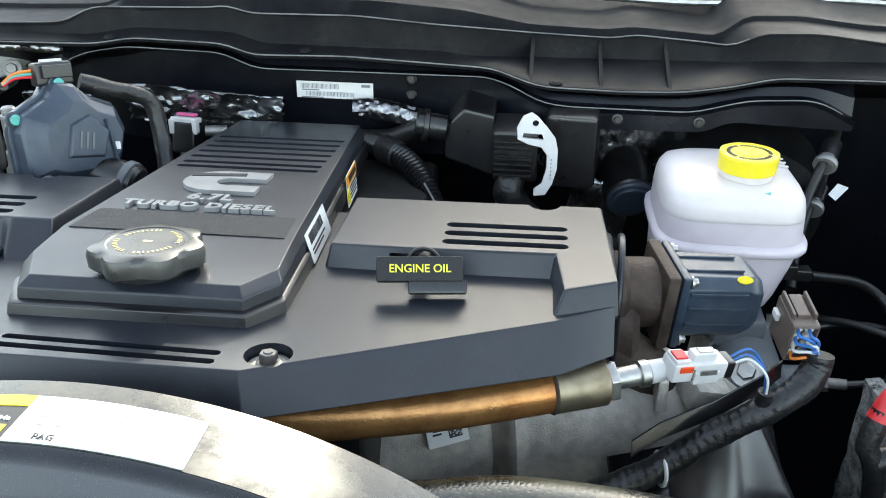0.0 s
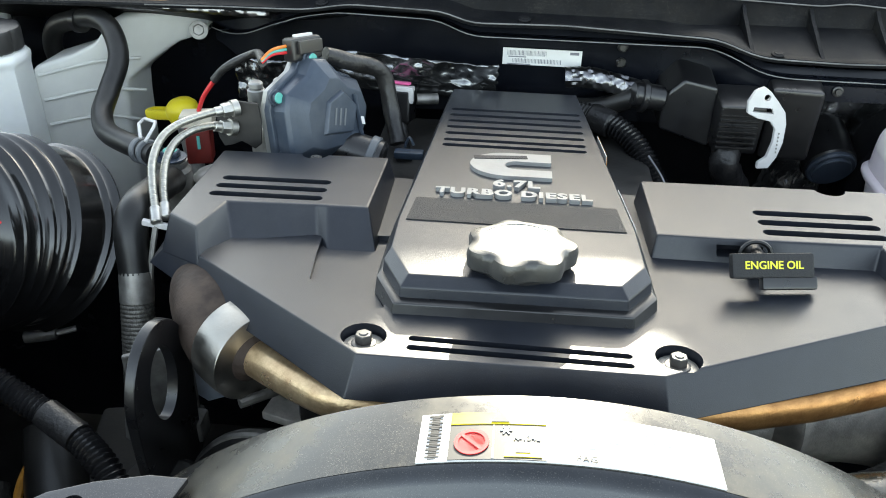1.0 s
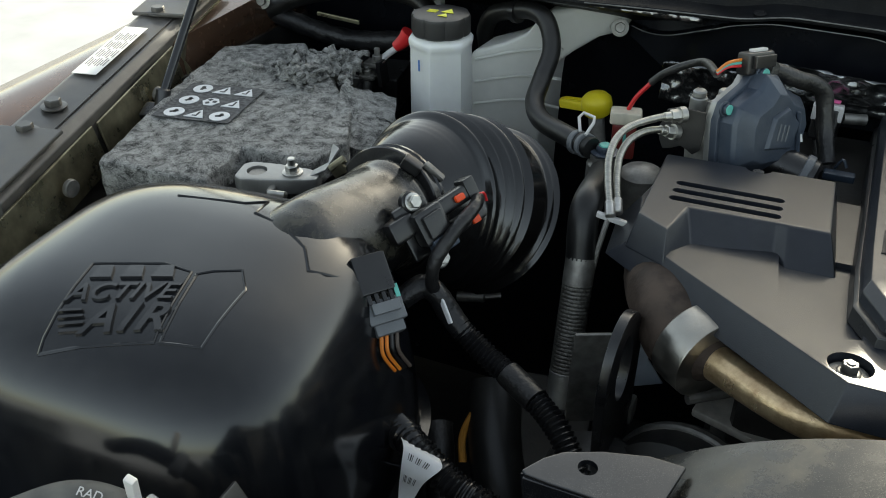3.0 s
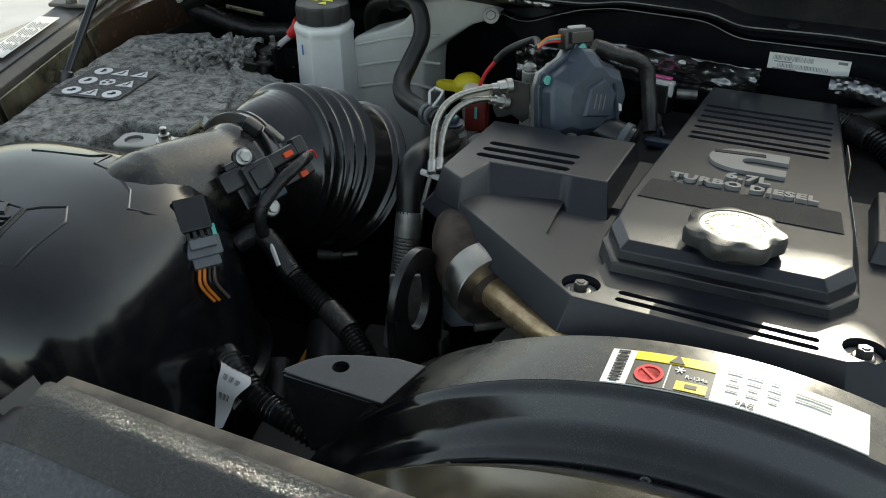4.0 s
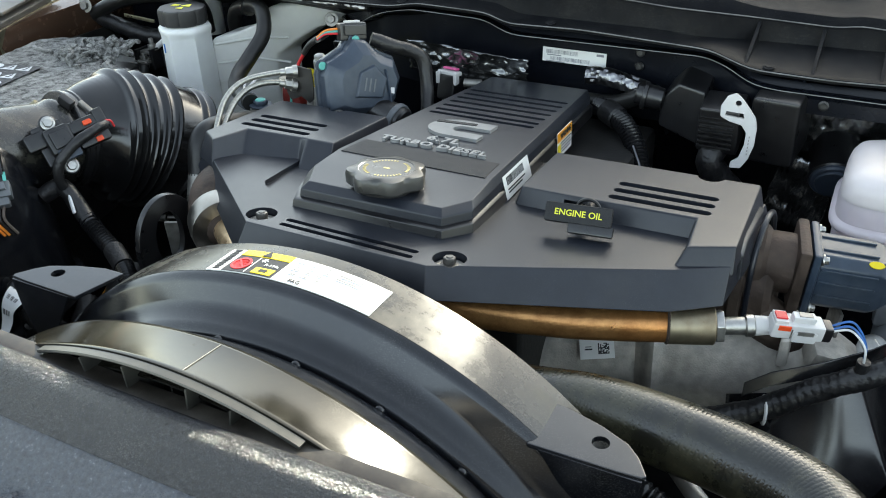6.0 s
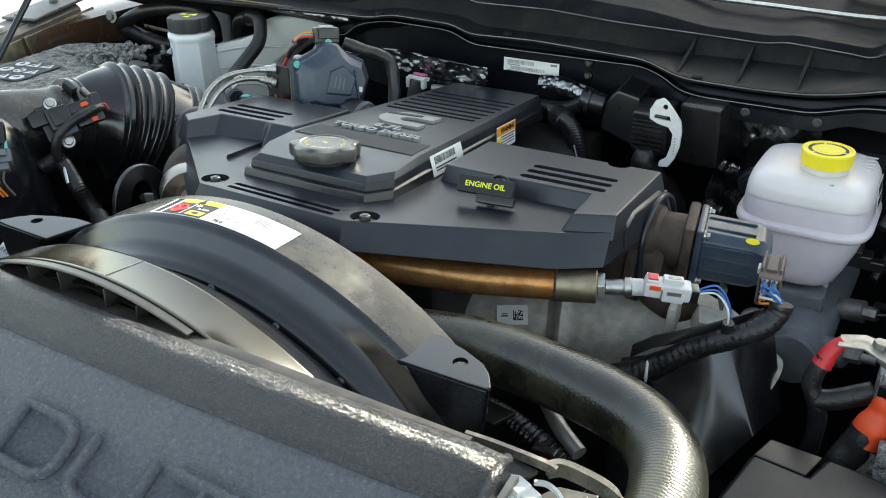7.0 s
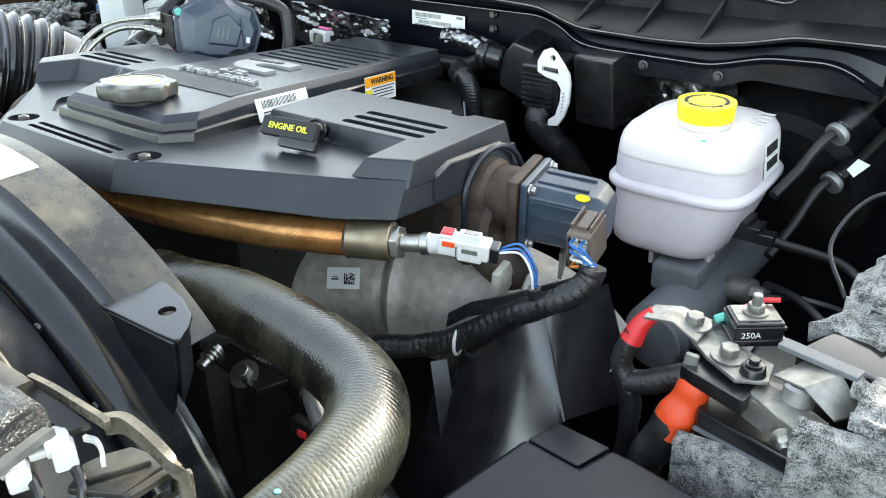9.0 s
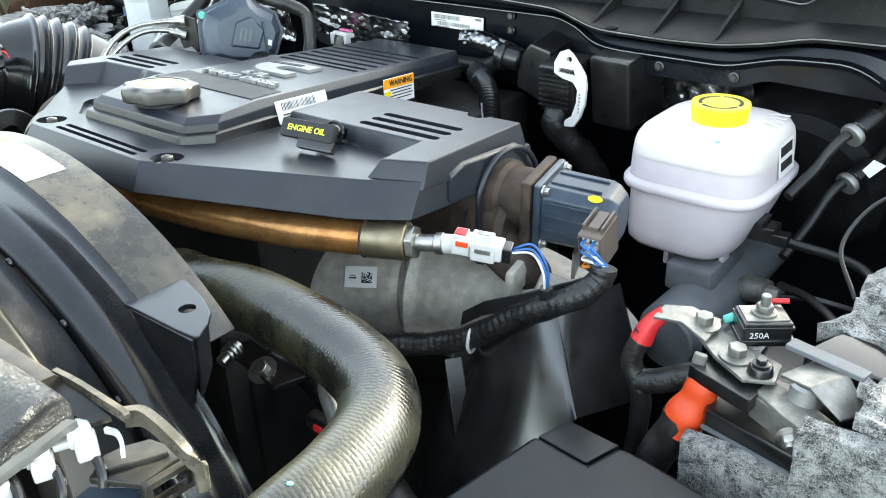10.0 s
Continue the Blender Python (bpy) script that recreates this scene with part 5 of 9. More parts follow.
cond = thing("conduit", "black corrugated conduit with torn silver tape", "conduit", (0.13, 0.44, 1.3))
part("sleeve", tube([(0.060, 0.505, 1.318), (0.095, 0.475, 1.318), (0.122, 0.450, 1.306), (0.142, 0.425, 1.282), (0.155, 0.400, 1.255), (0.16, 0.38, 1.22)], 0.0125, 16, 10, step=0.0012, rfun=ribbed(0.0105, 0.0048, 0.0028)), CONDUIT, cond)
part("tape_collar", cyl((0.078, 0.487, 1.319), (0.10, 0.470, 1.316), 0.0155, 18, bv=0.002), TAPE, cond)
part("silver_thread", tube([(0.135, 0.418, 1.305), (0.150, 0.400, 1.288), (0.160, 0.388, 1.266)], 0.0014, 6, 6), FOIL, cond)

FILM = mat("crinkled_dark_foil", (0.20, 0.205, 0.21), 0.24, metal=0.95, vary=0.8, scale=28, grain=0.05, gscale=120, rvary=0.06)


def crumple(nx, nz, w, h, amp, seed):
    """A crumpled sheet of small irregular facets, creased mostly along its length."""
    rnd_ = random.Random(int(seed * 10) + 1)
    bm = bmesh.new()
    crease = lambda x, z, q, e: abs(noise.noise(Vector((x * q, z * q * e, seed + q))))
    vs = []
    for i in range(nx + 1):
        col = []
        for j in range(nz + 1):
            x = w * (i / nx - 0.5 + (0.8 / nx) * (rnd_.random() - 0.5))
            z = h * (j / nz - 0.5 + (0.8 / nz) * (rnd_.random() - 0.5))
            col.append(bm.verts.new((x, amp * (1.2 * crease(x, z, 22, 1.8) + 0.7 * crease(x, z, 60, 2.0) + 0.10 * rnd_.random()), z)))
        vs.append(col)
    for i in range(nx):
        for j in range(nz):
            a, b, c, d = vs[i][j], vs[i + 1][j], vs[i + 1][j + 1], vs[i][j + 1]
            for f in (((a, b, c), (a, c, d)) if rnd_.random() < 0.5 else ((a, b, d), (b, c, d))):
                bm.faces.new(f)
    geo = bmesh.ops.extrude_face_region(bm, geom=bm.faces[:])
    bmesh.ops.translate(bm, vec=(0, 0.002, 0), verts=[v for v in geo["geom"] if isinstance(v, bmesh.types.BMVert)])
    return bm


foilwrap = thing("foil_wrap", "crinkled silver foil heat wrap behind the engine", "insulation", (0.05, 0.5, 1.34))
part("sleeve", tube([(0.046, 0.502, 1.357), (0.070, 0.500, 1.359), (0.100, 0.499, 1.354), (0.128, 0.498, 1.347), (0.140, 0.497, 1.344)], 0.010, 28, 6, step=0.0018, rfun=lambda s, u: 0.0105 + 0.0040 * (0.4 - abs(noise.noise(Vector((s * 120, math.cos(u) * 2.0, math.sin(u) * 2.0)))))), FOIL, foilwrap, "crinkled foil sleeve", 40)
part("hose", tube([(-0.02, 0.515, 1.318), (0.04, 0.508, 1.320), (0.085, 0.500, 1.325), (0.125, 0.486, 1.345)], 0.011, 16, 8), RUBBER, foilwrap)

for (x, y, z, w, h, r), s in zip(((0.330, 0.545, 1.318, 0.18, 0.090, 0), (0.325, 0.530, 1.225, 0.075, 0.10, 10), (-0.275, 0.450, 1.352, 0.08, 0.050, 0), (-0.120, 0.474, 1.357, 0.18, 0.044, 3)), range(4)):
    single("foil_sheet", crumple(40, 18, w, h, 0.008, s * 3.1), FILM, "crumpled dark metallic film against the firewall", "insulation", "foil sheets", sharp=120, m=pose(x, y, z, 8, r, 0))

ledge = thing("foil_ledge", "foil-covered ledge with a brown bonded edge under the cowl", "insulation", (-0.41, 0.505, 1.415))
part("foil", tube([(-0.56, 0.508, 1.4160), (-0.48, 0.506, 1.4160), (-0.40, 0.505, 1.4150), (-0.285, 0.503, 1.4130)], 0.006, 14, 20, step=0.0025, rfun=lambda s, u: 0.0056 + 0.0020 * (0.5 - abs(noise.noise(Vector((s * 90, math.cos(u) * 2.2, math.sin(u) * 2.2)))))), FOIL, ledge, "crinkled silver foil", 30)
part("bonded_edge", tube([(-0.56, 0.499, 1.4225), (-0.48, 0.497, 1.4230), (-0.40, 0.496, 1.4225), (-0.285, 0.494, 1.4200)], 0.0012, 8, 8), mat("brown_adhesive", (0.20, 0.12, 0.05), 0.5, vary=0.4, scale=60), ledge)

# firewall details
for x in (0.334, 0.419):
    part("firewall_stud", bolt((x, 0.4815, 1.364), 0.0042, 0.003, (0, -1, 0.1), 1.4), BLACK, firewall)
for z in (1.388, 1.370):
    part("firewall_plug", bolt((0.107, 0.5235, z), 0.0045, 0.002, (0, -1, 0.1), 1.3), BLACK, firewall)
FM = frame_m((0.0185, 0.5228, 1.3715), (1, -0.01, 0.0), (0.0, 0.04, 1.0))
fl = part("barcode_label", box(0.089, 0.019, 0.0006, 0.0001), WHITE, firewall, "white barcode label", 35, FM)
GREYPRINT = mat("grey_label_print", (0.20, 0.20, 0.23), 0.5, vary=0.2)
part("print", merge(barcode(-0.040, 0.0015, 0.045, 0.0055, 21, 30), barcode(-0.034, -0.0070, 0.056, 0.0050, 22, 34), bars([(-0.028, -0.0002, 0.02, 0.0012), (-0.026, -0.0086, 0.026, 0.0012)])), GREYPRINT, fl, "", 35, FM @ pose(0, 0, 0.0006))
part("number", bars([(0.036, 0.0060, 0.010, 0.0030)]), GREYPRINT, fl, "", 35, FM @ pose(0, 0, 0.0006))

# ---- battery on the driver's side ----
BX, BY = Vector((0.998, 0.06, 0)), Vector((-0.06, 0.998, 0))
BO = Vector((0.566, 0.080, 1.0))
BM = frame_m(BO, BX, BY)          # x along the front face, y towards the back


def felt(sx, sy, sz, at, rot=(0, 0, 0), seed=0, rough=0.0022, cutting=0.010):
    """A slab of felt with a soft uneven surface."""
    bm = box(sx, sy, sz)
    bmesh.ops.subdivide_edges(bm, edges=bm.edges[:], cuts=3, use_grid_fill=True)
    while max(e.calc_length() for e in bm.edges) > cutting * 1.6:
        bmesh.ops.subdivide_edges(bm, edges=[e for e in bm.edges if e.calc_length() > cutting * 1.6], cuts=1, use_grid_fill=True)
        if len(bm.verts) > 6000:
            break
    bmesh.ops.triangulate(bm, faces=bm.faces[:])
    for v in bm.verts:
        n = noise.noise_vector(v.co * 90 + Vector((seed, 0, 0))) + 0.6 * noise.noise_vector(v.co * 25 + Vector((0, seed, 0)))
        v.co += n * rough
    bm.transform(pose(*at, *rot))
    return bm


bat = thing("battery", "black truck battery wrapped in grey felt insulation", "battery", BO)
part("case", box(0.235, 0.165, 0.20, 0.004, at=(0.125, 0.090, 0.118)), BLACK, bat, "", 35, BM)
part("case_lid", prism([(0.560, 0.116), (0.569, 0.084), (0.637, 0.070), (0.72, 0.09), (0.70, 0.150), (0.59, 0.150)], 1.212, 1.246, 0.003), BLACK, bat)
part("lid_slot", box(0.07, 0.002, 0.003, at=(0.603, 0.0755, 1.232), rot=(0, 0, -12)), MGREY, bat)
part("fuse_tray", loft([[(0.614, 0.136, 1.262), (0.630, 0.172, 1.262), (0.630, 0.172, 1.288), (0.614, 0.136, 1.285)], [(0.674, 0.128, 1.262), (0.690, 0.160, 1.262), (0.690, 0.160, 1.288), (0.674, 0.128, 1.284)]], True, 0.003), GLOSS, bat, "glossy black fuse tray")
part("tray_arm", box(0.055, 0.012, 0.004, 0.001, at=(0.632, 0.126, 1.289), rot=(0, 0, -12)), MGREY, bat)
wrap = thing("battery_felt", "grey fibrous felt blanket round the battery", "insulation", BO)
def felt_flap(c, thick, seed, rough=0.003, n=22):
    """A sagging slab of felt between four corners, with a torn edge."""
    c = [Vector(p) for p in c]
    bm = bmesh.new()
    grid = []
    for i in range(n + 1):
        row = []
        for j in range(n + 1):
            u, v = i / n, j / n
            p = (c[0] * (1 - u) + c[1] * u) * (1 - v) + (c[3] * (1 - u) + c[2] * u) * v
            w = noise.noise_vector(p * 70 + Vector((seed, 0, 0))) + 0.8 * noise.noise_vector(p * 22 + Vector((0, seed, 0))) + 0.4 * noise.noise_vector(p * 190)
            rim = 2.0 if i in (0, n) or j in (0, n) else 1.0
            row.append(bm.verts.new(p + w * rough * rim))
        grid.append(row)
    for i in range(n):
        for j in range(n):
            bm.faces.new((grid[i][j], grid[i + 1][j], grid[i + 1][j + 1], grid[i][j + 1]))
    ext = bmesh.ops.extrude_face_region(bm, geom=bm.faces[:])
    for v in ext["geom"]:
        if isinstance(v, bmesh.types.BMVert):
            v.co += Vector((0, 0, -thick)) + noise.noise_vector(v.co * 120 + Vector((0, 0, seed))) * rough * 1.4
    return bm


part("front_panel", felt(0.078, 0.012, 0.20, (0.034, -0.010, 0.131), seed=1), FELT, wrap, "", 60, BM)
part("front_panel", felt(0.19, 0.014, 0.225, (0.164, -0.012, 0.163), (2, 0, 0), seed=2), FELT, wrap, "", 60, BM)
part("side_panel", felt(0.012, 0.17, 0.19, (-0.002, 0.085, 0.115), seed=3), FELT, wrap, "", 60, BM)
part("top_flap", felt_flap([(0.664, 0.080, 1.286), (0.82, 0.050, 1.292), (0.82, 0.160, 1.296), (0.656, 0.122, 1.288)], 0.011, 4), FELT, wrap, "", 60)
part("top_flap", felt_flap([(0.617, 0.170, 1.290), (0.82, 0.145, 1.312), (0.82, 0.290, 1.322), (0.640, 0.275, 1.312)], 0.012, 5, 0.0045), FELT, wrap, "", 60)
part("top_flap", felt_flap([(0.634, 0.186, 1.302), (0.82, 0.180, 1.326), (0.82, 0.290, 1.336), (0.652, 0.272, 1.322)], 0.010, 6, 0.005), FELT, wrap, "", 60)

term = thing("battery_terminal", "dull zinc terminal clamp with fused link plate and bolts", "terminal", (0.58, 0.11, 1.26))
ZINC = mat("dull_zinc_plate", (0.30, 0.295, 0.275), 0.44, metal=0.8, vary=0.3, scale=70, grain=0.2, gscale=400, dirt=(0.16, 0.13, 0.08), dirt_amount=0.4, dscale=60)
part("link_plate", prism([(0.548, 0.126), (0.552, 0.148), (0.572, 0.138), (0.608, 0.126), (0.611, 0.104), (0.592, 0.094), (0.566, 0.110)], 1.2735, 1.277, 0.001), ZINC, term)
part("link_arm", loft([[(0.514, 0.120, 1.283), (0.514, 0.139, 1.284), (0.514, 0.139, 1.2865), (0.514, 0.120, 1.2855)], [(0.535, 0.122, 1.285), (0.533, 0.145, 1.286), (0.533, 0.145, 1.2885), (0.535, 0.122, 1.2875)], [(0.556, 0.118, 1.278), (0.556, 0.150, 1.279), (0.556, 0.150, 1.2815), (0.556, 0.118, 1.2805)]], True, 0.0006), ZINC, term)
for x, y, z in ((0.546, 0.137, 1.281), (0.579, 0.117, 1.277)):
    part("nut", bolt((x, y, z), 0.0070, 0.0068, (0.05, 0, 1), 1.75), ZINC, term)
part("clamp_knob", merge(cyl((0.599, 0.108, 1.276), (0.599, 0.108, 1.283), 0.009, 12, 0.008, bv=0.001), bolt((0.599, 0.108, 1.283), 0.004, 0.003)), BLACK, term, "black plastic nut")
FBM = frame_m((0.583, 0.1525, 1.2880), (0.80, 0.60, 0), (-0.60, 0.80, 0)) @ Matrix.Scale(0.76, 4)
part("fuse_block", merge(box(0.046, 0.036, 0.026, 0.003, at=(0, 0, -0.003)), box(0.052, 0.040, 0.006, 0.002, at=(0, 0, -0.010)), box(0.048, 0.038, 0.004, 0.001, at=(0, 0, 0.004))), GLOSS, term, "black 250 amp fuse block", 35, FBM)
part("fuse_plate", box(0.040, 0.028, 0.002, 0.0006, at=(0, 0, 0.0105)), ZINC, term, "", 35, FBM)
part("stud", bolt((0, 0, 0.0115), 0.0085, 0.007, (0, 0, 1), 1.4, 0.012), ZINC, term, "", 35, FBM)
part("rating_print", text_bm("250A", 0.0085, 0.0005), LGREY, term, "", 35, FBM @ pose(-0.008, -0.0183, -0.003, 90, 0, 0))
part("clamp_bar", merge(loft([[(0.600, 0.097, 1.262), (0.602, 0.116, 1.262), (0.602, 0.116, 1.270), (0.600, 0.097, 1.270)], [(0.625, 0.080, 1.262), (0.630, 0.106, 1.262), (0.630, 0.106, 1.270), (0.625, 0.080, 1.270)], [(0.648, 0.072, 1.260), (0.654, 0.096, 1.260), (0.654, 0.096, 1.267), (0.648, 0.072, 1.267)]], True, 0.0015), box(0.050, 0.003, 0.018, 0.001, at=(0.622, 0.085, 1.258), rot=(0, 0, -27))), ZINC, term, "cast terminal clamp")
part("clamp_post", cyl((0.630, 0.106, 1.264), (0.630, 0.108, 1.281), 0.0105, 28, bv=0.002), ALUM, term)
part("clamp_tab", merge(loft([[(0.612, 0.108, 1.279), (0.626, 0.136, 1.281), (0.626, 0.136, 1.283), (0.612, 0.108, 1.281)], [(0.634, 0.098, 1.2835), (0.650, 0.124, 1.2855), (0.650, 0.124, 1.2875), (0.634, 0.098, 1.2855)]], True, 0.0006), loft([[(0.634, 0.098, 1.2835), (0.650, 0.124, 1.2855), (0.650, 0.124, 1.2875), (0.634, 0.098, 1.2855)], [(0.656, 0.094, 1.270), (0.668, 0.110, 1.271), (0.668, 0.110, 1.273), (0.656, 0.094, 1.272)]], True, 0.0006)), ZINC, term, "bent zinc tab")
part("clamp_bolt", merge(cyl((0.628, 0.090, 1.257), (0.636, 0.070, 1.254), 0.0038, 12), bolt((0.632, 0.080, 1.256), 0.0065, 0.006, (0.4, -0.9, -0.1))), STEEL, term)
part("insulator", merge(loft([[(0.552, 0.100, 1.258), (0.556, 0.122, 1.258), (0.556, 0.122, 1.270), (0.552, 0.100, 1.270)], [(0.602, 0.082, 1.258), (0.606, 0.110, 1.258), (0.606, 0.110, 1.270), (0.602, 0.082, 1.270)]], True, 0.002), box(0.045, 0.003, 0.008, 0.001, at=(0.580, 0.090, 1.267), rot=(0, 0, -18))), BLACK, term, "black plastic insulator")
part("metal_hook", box(0.010, 0.004, 0.042, 0.002, at=(0.556, 0.104, 1.258), rot=(0, 8, 10)), DULL, term)

for pts, nm, rr in (([(0.505, 0.119, 1.268), (0.4995, 0.1145, 1.252), (0.4985, 0.113, 1.240), (0.504, 0.112, 1.228), (0.510, 0.111, 1.205), (0.508, 0.108, 1.15)], "a", 0.0080), ([(0.550, 0.092, 1.226), (0.544, 0.088, 1.206), (0.535, 0.082, 1.18), (0.525, 0.07, 1.10)], "b", 0.0135)):
    cab = thing("battery_cable", "thick black battery cable with a red insulating boot", "cable", pts[0])
    part("cable", tube(pts, rr, 16, 8, step=0.004, rfun=wrapped(rr)), TAPE, cab)
    if nm == "a":
        part("boot", tube([(0.516, 0.126, 1.285), (0.508, 0.121, 1.275), (0.503, 0.117, 1.261)], 0.0085, 16, 6, rfun=lambda s, u: 0.0058 + 0.11 * min(s, 0.03)), RED, cab, "red insulating boot")
        part("branch", tube([(0.505, 0.113, 1.227), (0.520, 0.115, 1.231), (0.548, 0.120, 1.246)], 0.0098, 16, 6), TAPE, cab)
    else:
        part("boot", tube([(0.562, 0.100, 1.258), (0.559, 0.098, 1.246), (0.554, 0.094, 1.232), (0.549, 0.090, 1.214)], 0.0165, 18, 6, rfun=lambda s, u: 0.0105 + 0.11 * min(s, 0.04) + 0.0008 * math.cos(3 * u) + 0.0008 * math.sin(s * 260)), ORANGE, cab, "orange-red rubber boot")
shift(term, -0.002, -0.006, 0.001)
fly = thing("jumper_wire", "thin red jumper wire with crimped ring", "wire", (0.57, 0.14, 1.29))
part("wire", tube([(0.563, 0.150, 1.287), (0.570, 0.155, 1.293), (0.580, 0.160, 1.300), (0.592, 0.165, 1.302)], 0.0019, 10, 6), RED, fly)
part("crimp", cyl((0.554, 0.144, 1.283), (0.564, 0.151, 1.288), 0.0034, 14, bv=0.001), GREEN, fly, "teal crimp")
fly2 = thing("sensor_lead", "thin black lead with a blue crimp over the felt", "wire", (0.64, 0.3, 1.3))
part("wire", tube([(0.625, 0.215, 1.29), (0.60, 0.26, 1.31), (0.615, 0.31, 1.335), (0.66, 0.32, 1.345), (0.69, 0.315, 1.342)], 0.0018, 8, 8), RUBBER, fly2)
part("crimp", cyl((0.668, 0.319, 1.345), (0.684, 0.316, 1.343), 0.0035, 12), GREEN, fly2)
rc = thing("red_clip", "small red plastic locking clip on a black plug", "clip", (0.66, 0.25, 1.31))
part("plug", box(0.03, 0.02, 0.012, 0.002, at=(0.665, 0.262, 1.305), rot=(0, 0, 20)), BLACK, rc)
part("tab", box(0.014, 0.006, 0.004, 0.001, at=(0.660, 0.252, 1.313), rot=(0, 0, 20)), RED, rc)

# cables along the side wall
side = thing("side_harness", "thick black taped harness along the wheel apron", "harness", (0.66, 0.45, 1.3))
part("loom", tube([(0.66, 0.56, 1.38), (0.655, 0.52, 1.355), (0.665, 0.48, 1.32), (0.68, 0.44, 1.27), (0.69, 0.40, 1.20), (0.69, 0.36, 1.10)], 0.013, 16, 8, step=0.004, rfun=wrapped(0.013)), TAPE, side)
part("red_tape", cyl((0.632, 0.535, 1.372), (0.652, 0.533, 1.377), 0.011, 14), RED, side)
part("branch", tube([(0.66, 0.50, 1.335), (0.70, 0.47, 1.32), (0.75, 0.45, 1.32)], 0.007, 12, 6), RUBBER, side)
part("branch", tube([(0.528, 0.378, 1.243), (0.59, 0.40, 1.225), (0.62, 0.385, 1.20), (0.64, 0.36, 1.15)], 0.005, 12, 6), RUBBER, side)
part("branch", tube([(0.53, 0.37, 1.20), (0.57, 0.33, 1.215), (0.61, 0.29, 1.21), (0.63, 0.27, 1.16)], 0.004, 12, 6), RUBBER, side)
gro = thing("hinge_boss", "round grey-tan pressed boss beside the cowl", "boss", (0.70, 0.50, 1.37))
part("boss", lathe([(0.036, 0), (0.034, 0.004), (0.026, 0.006), (0.018, 0.003), (0.001, 0.003)], 36), PRIMER, gro, "", 35, Matrix.Translation((0.700, 0.495, 1.375)) @ Vector((-0.35, -0.75, 0.55)).to_track_quat("Z", "Y").to_matrix().to_4x4())
part("stud", cyl((0.697, 0.492, 1.378), (0.688, 0.470, 1.394), 0.009, 18, bv=0.002), BLACK, gro)

# ---- fuse box lid ----
LIDM = mat("fuse_lid_plastic", (0.010, 0.0115, 0.015), 0.30, vary=0.2, grain=0.06, gscale=1500, dirt=DUST, dirt_amount=0.010, spec=0.22, rvary=0.05, speck=0.06)
fb = thing("fuse_box", "matt black fuse box lid with moulded battery symbol", "fuse box", (0.58, -0.1, 1.2))
part("lid", loft([[(0.480, -0.32, 1.16), (0.449, -0.088, 1.16), (0.469, 0.022, 1.16), (0.5165, 0.0165, 1.16), (0.526, 0.047, 1.16), (0.545, 0.045, 1.16), (0.80, 0.006, 1.16), (0.80, -0.32, 1.16)], [(0.484, -0.32, 1.216), (0.454, -0.086, 1.220), (0.472, 0.0185, 1.221), (0.5175, 0.0130, 1.221), (0.527, 0.0430, 1.221), (0.545, 0.0415, 1.221), (0.80, -0.002, 1.222), (0.80, -0.32, 1.220)]], True, 0.005, 3), LIDM, fb)
part("finger_tab", loft([[(0.4725, 0.0205, 1.195), (0.5155, 0.0155, 1.195), (0.5245, 0.050, 1.195), (0.4800, 0.053, 1.195)], [(0.4725, 0.0205, 1.2180), (0.5155, 0.0155, 1.2180), (0.5245, 0.048, 1.2165), (0.4805, 0.051, 1.2165)]], True, 0.002), LIDM, fb)
SY = frame_m((0.606, -0.033, 1.2222), (0.93, 0.02, 0.02), (-0.02, 1, 0)) @ Matrix.Scale(0.66, 4)
fr = lambda w, h, t: merge(box(w, t, 0.0015, at=(0, h / 2, 0)), box(w, t, 0.0015, at=(0, -h / 2, 0)), box(t, h, 0.0015, at=(w / 2, 0, 0)), box(t, h, 0.0015, at=(-w / 2, 0, 0)))
part("symbol", merge(fr(0.046, 0.030, 0.0014), box(0.006, 0.005, 0.0015, at=(-0.016, -0.019, 0)), box(0.006, 0.005, 0.0015, at=(0.016, -0.019, 0)), box(0.014, 0.0012, 0.0015, at=(-0.003, 0.002, 0), rot=(0, 0, 30)), box(0.012, 0.0012, 0.0015, at=(0.004, -0.002, 0), rot=(0, 0, -28))), GLOSS, fb, "moulded outline symbol", 35, SY @ pose(0, 0, 0, 0, 0, -22))
part("symbol", merge(fr(0.020, 0.015, 0.0014), box(0.004, 0.009, 0.0015), box(0.003, 0.009, 0.0015, at=(0.006, 0, 0)), box(0.003, 0.009, 0.0015, at=(-0.006, 0, 0))), GLOSS, fb, "", 35, SY @ pose(-0.022, -0.040, 0, 0, 0, -22))

pcap = thing("coolant_filler_cap", "beige-grey lobed plastic filler cap with moulded lettering", "cap", (0.53, -0.17, 1.25))
KM = pose(0.537, -0.187, 1.283, 6, -4, 20)
part("neck", lathe([(0.024, -0.06), (0.024, 0.004)], 28), BLACK, pcap, "", 35, KM)
TANC = mat("beige_grey_plastic", (0.115, 0.108, 0.082), 0.45, vary=0.1, dirt=(0.1, 0.09, 0.07), dirt_amount=0.3)
part("grip", lathe([(0.0305, 0), (0.0335, 0.002), (0.0335, 0.014), (0.0318, 0.0172), (0.0285, 0.0180), (0.0150, 0.0178), (0.0148, 0.0150), (0.0122, 0.0150), (0.0120, 0.0178), (0.001, 0.0178)], 96, lambda u, r: 1 + (0.10 * max(0.0, math.cos(6 * u)) ** 1.6 - 0.01 if r > 0.030 else 0)), TANC, pcap, "", 35, KM)
TANP = mat("grimy_moulded_print", (0.030, 0.028, 0.023), 0.5, vary=0.2)
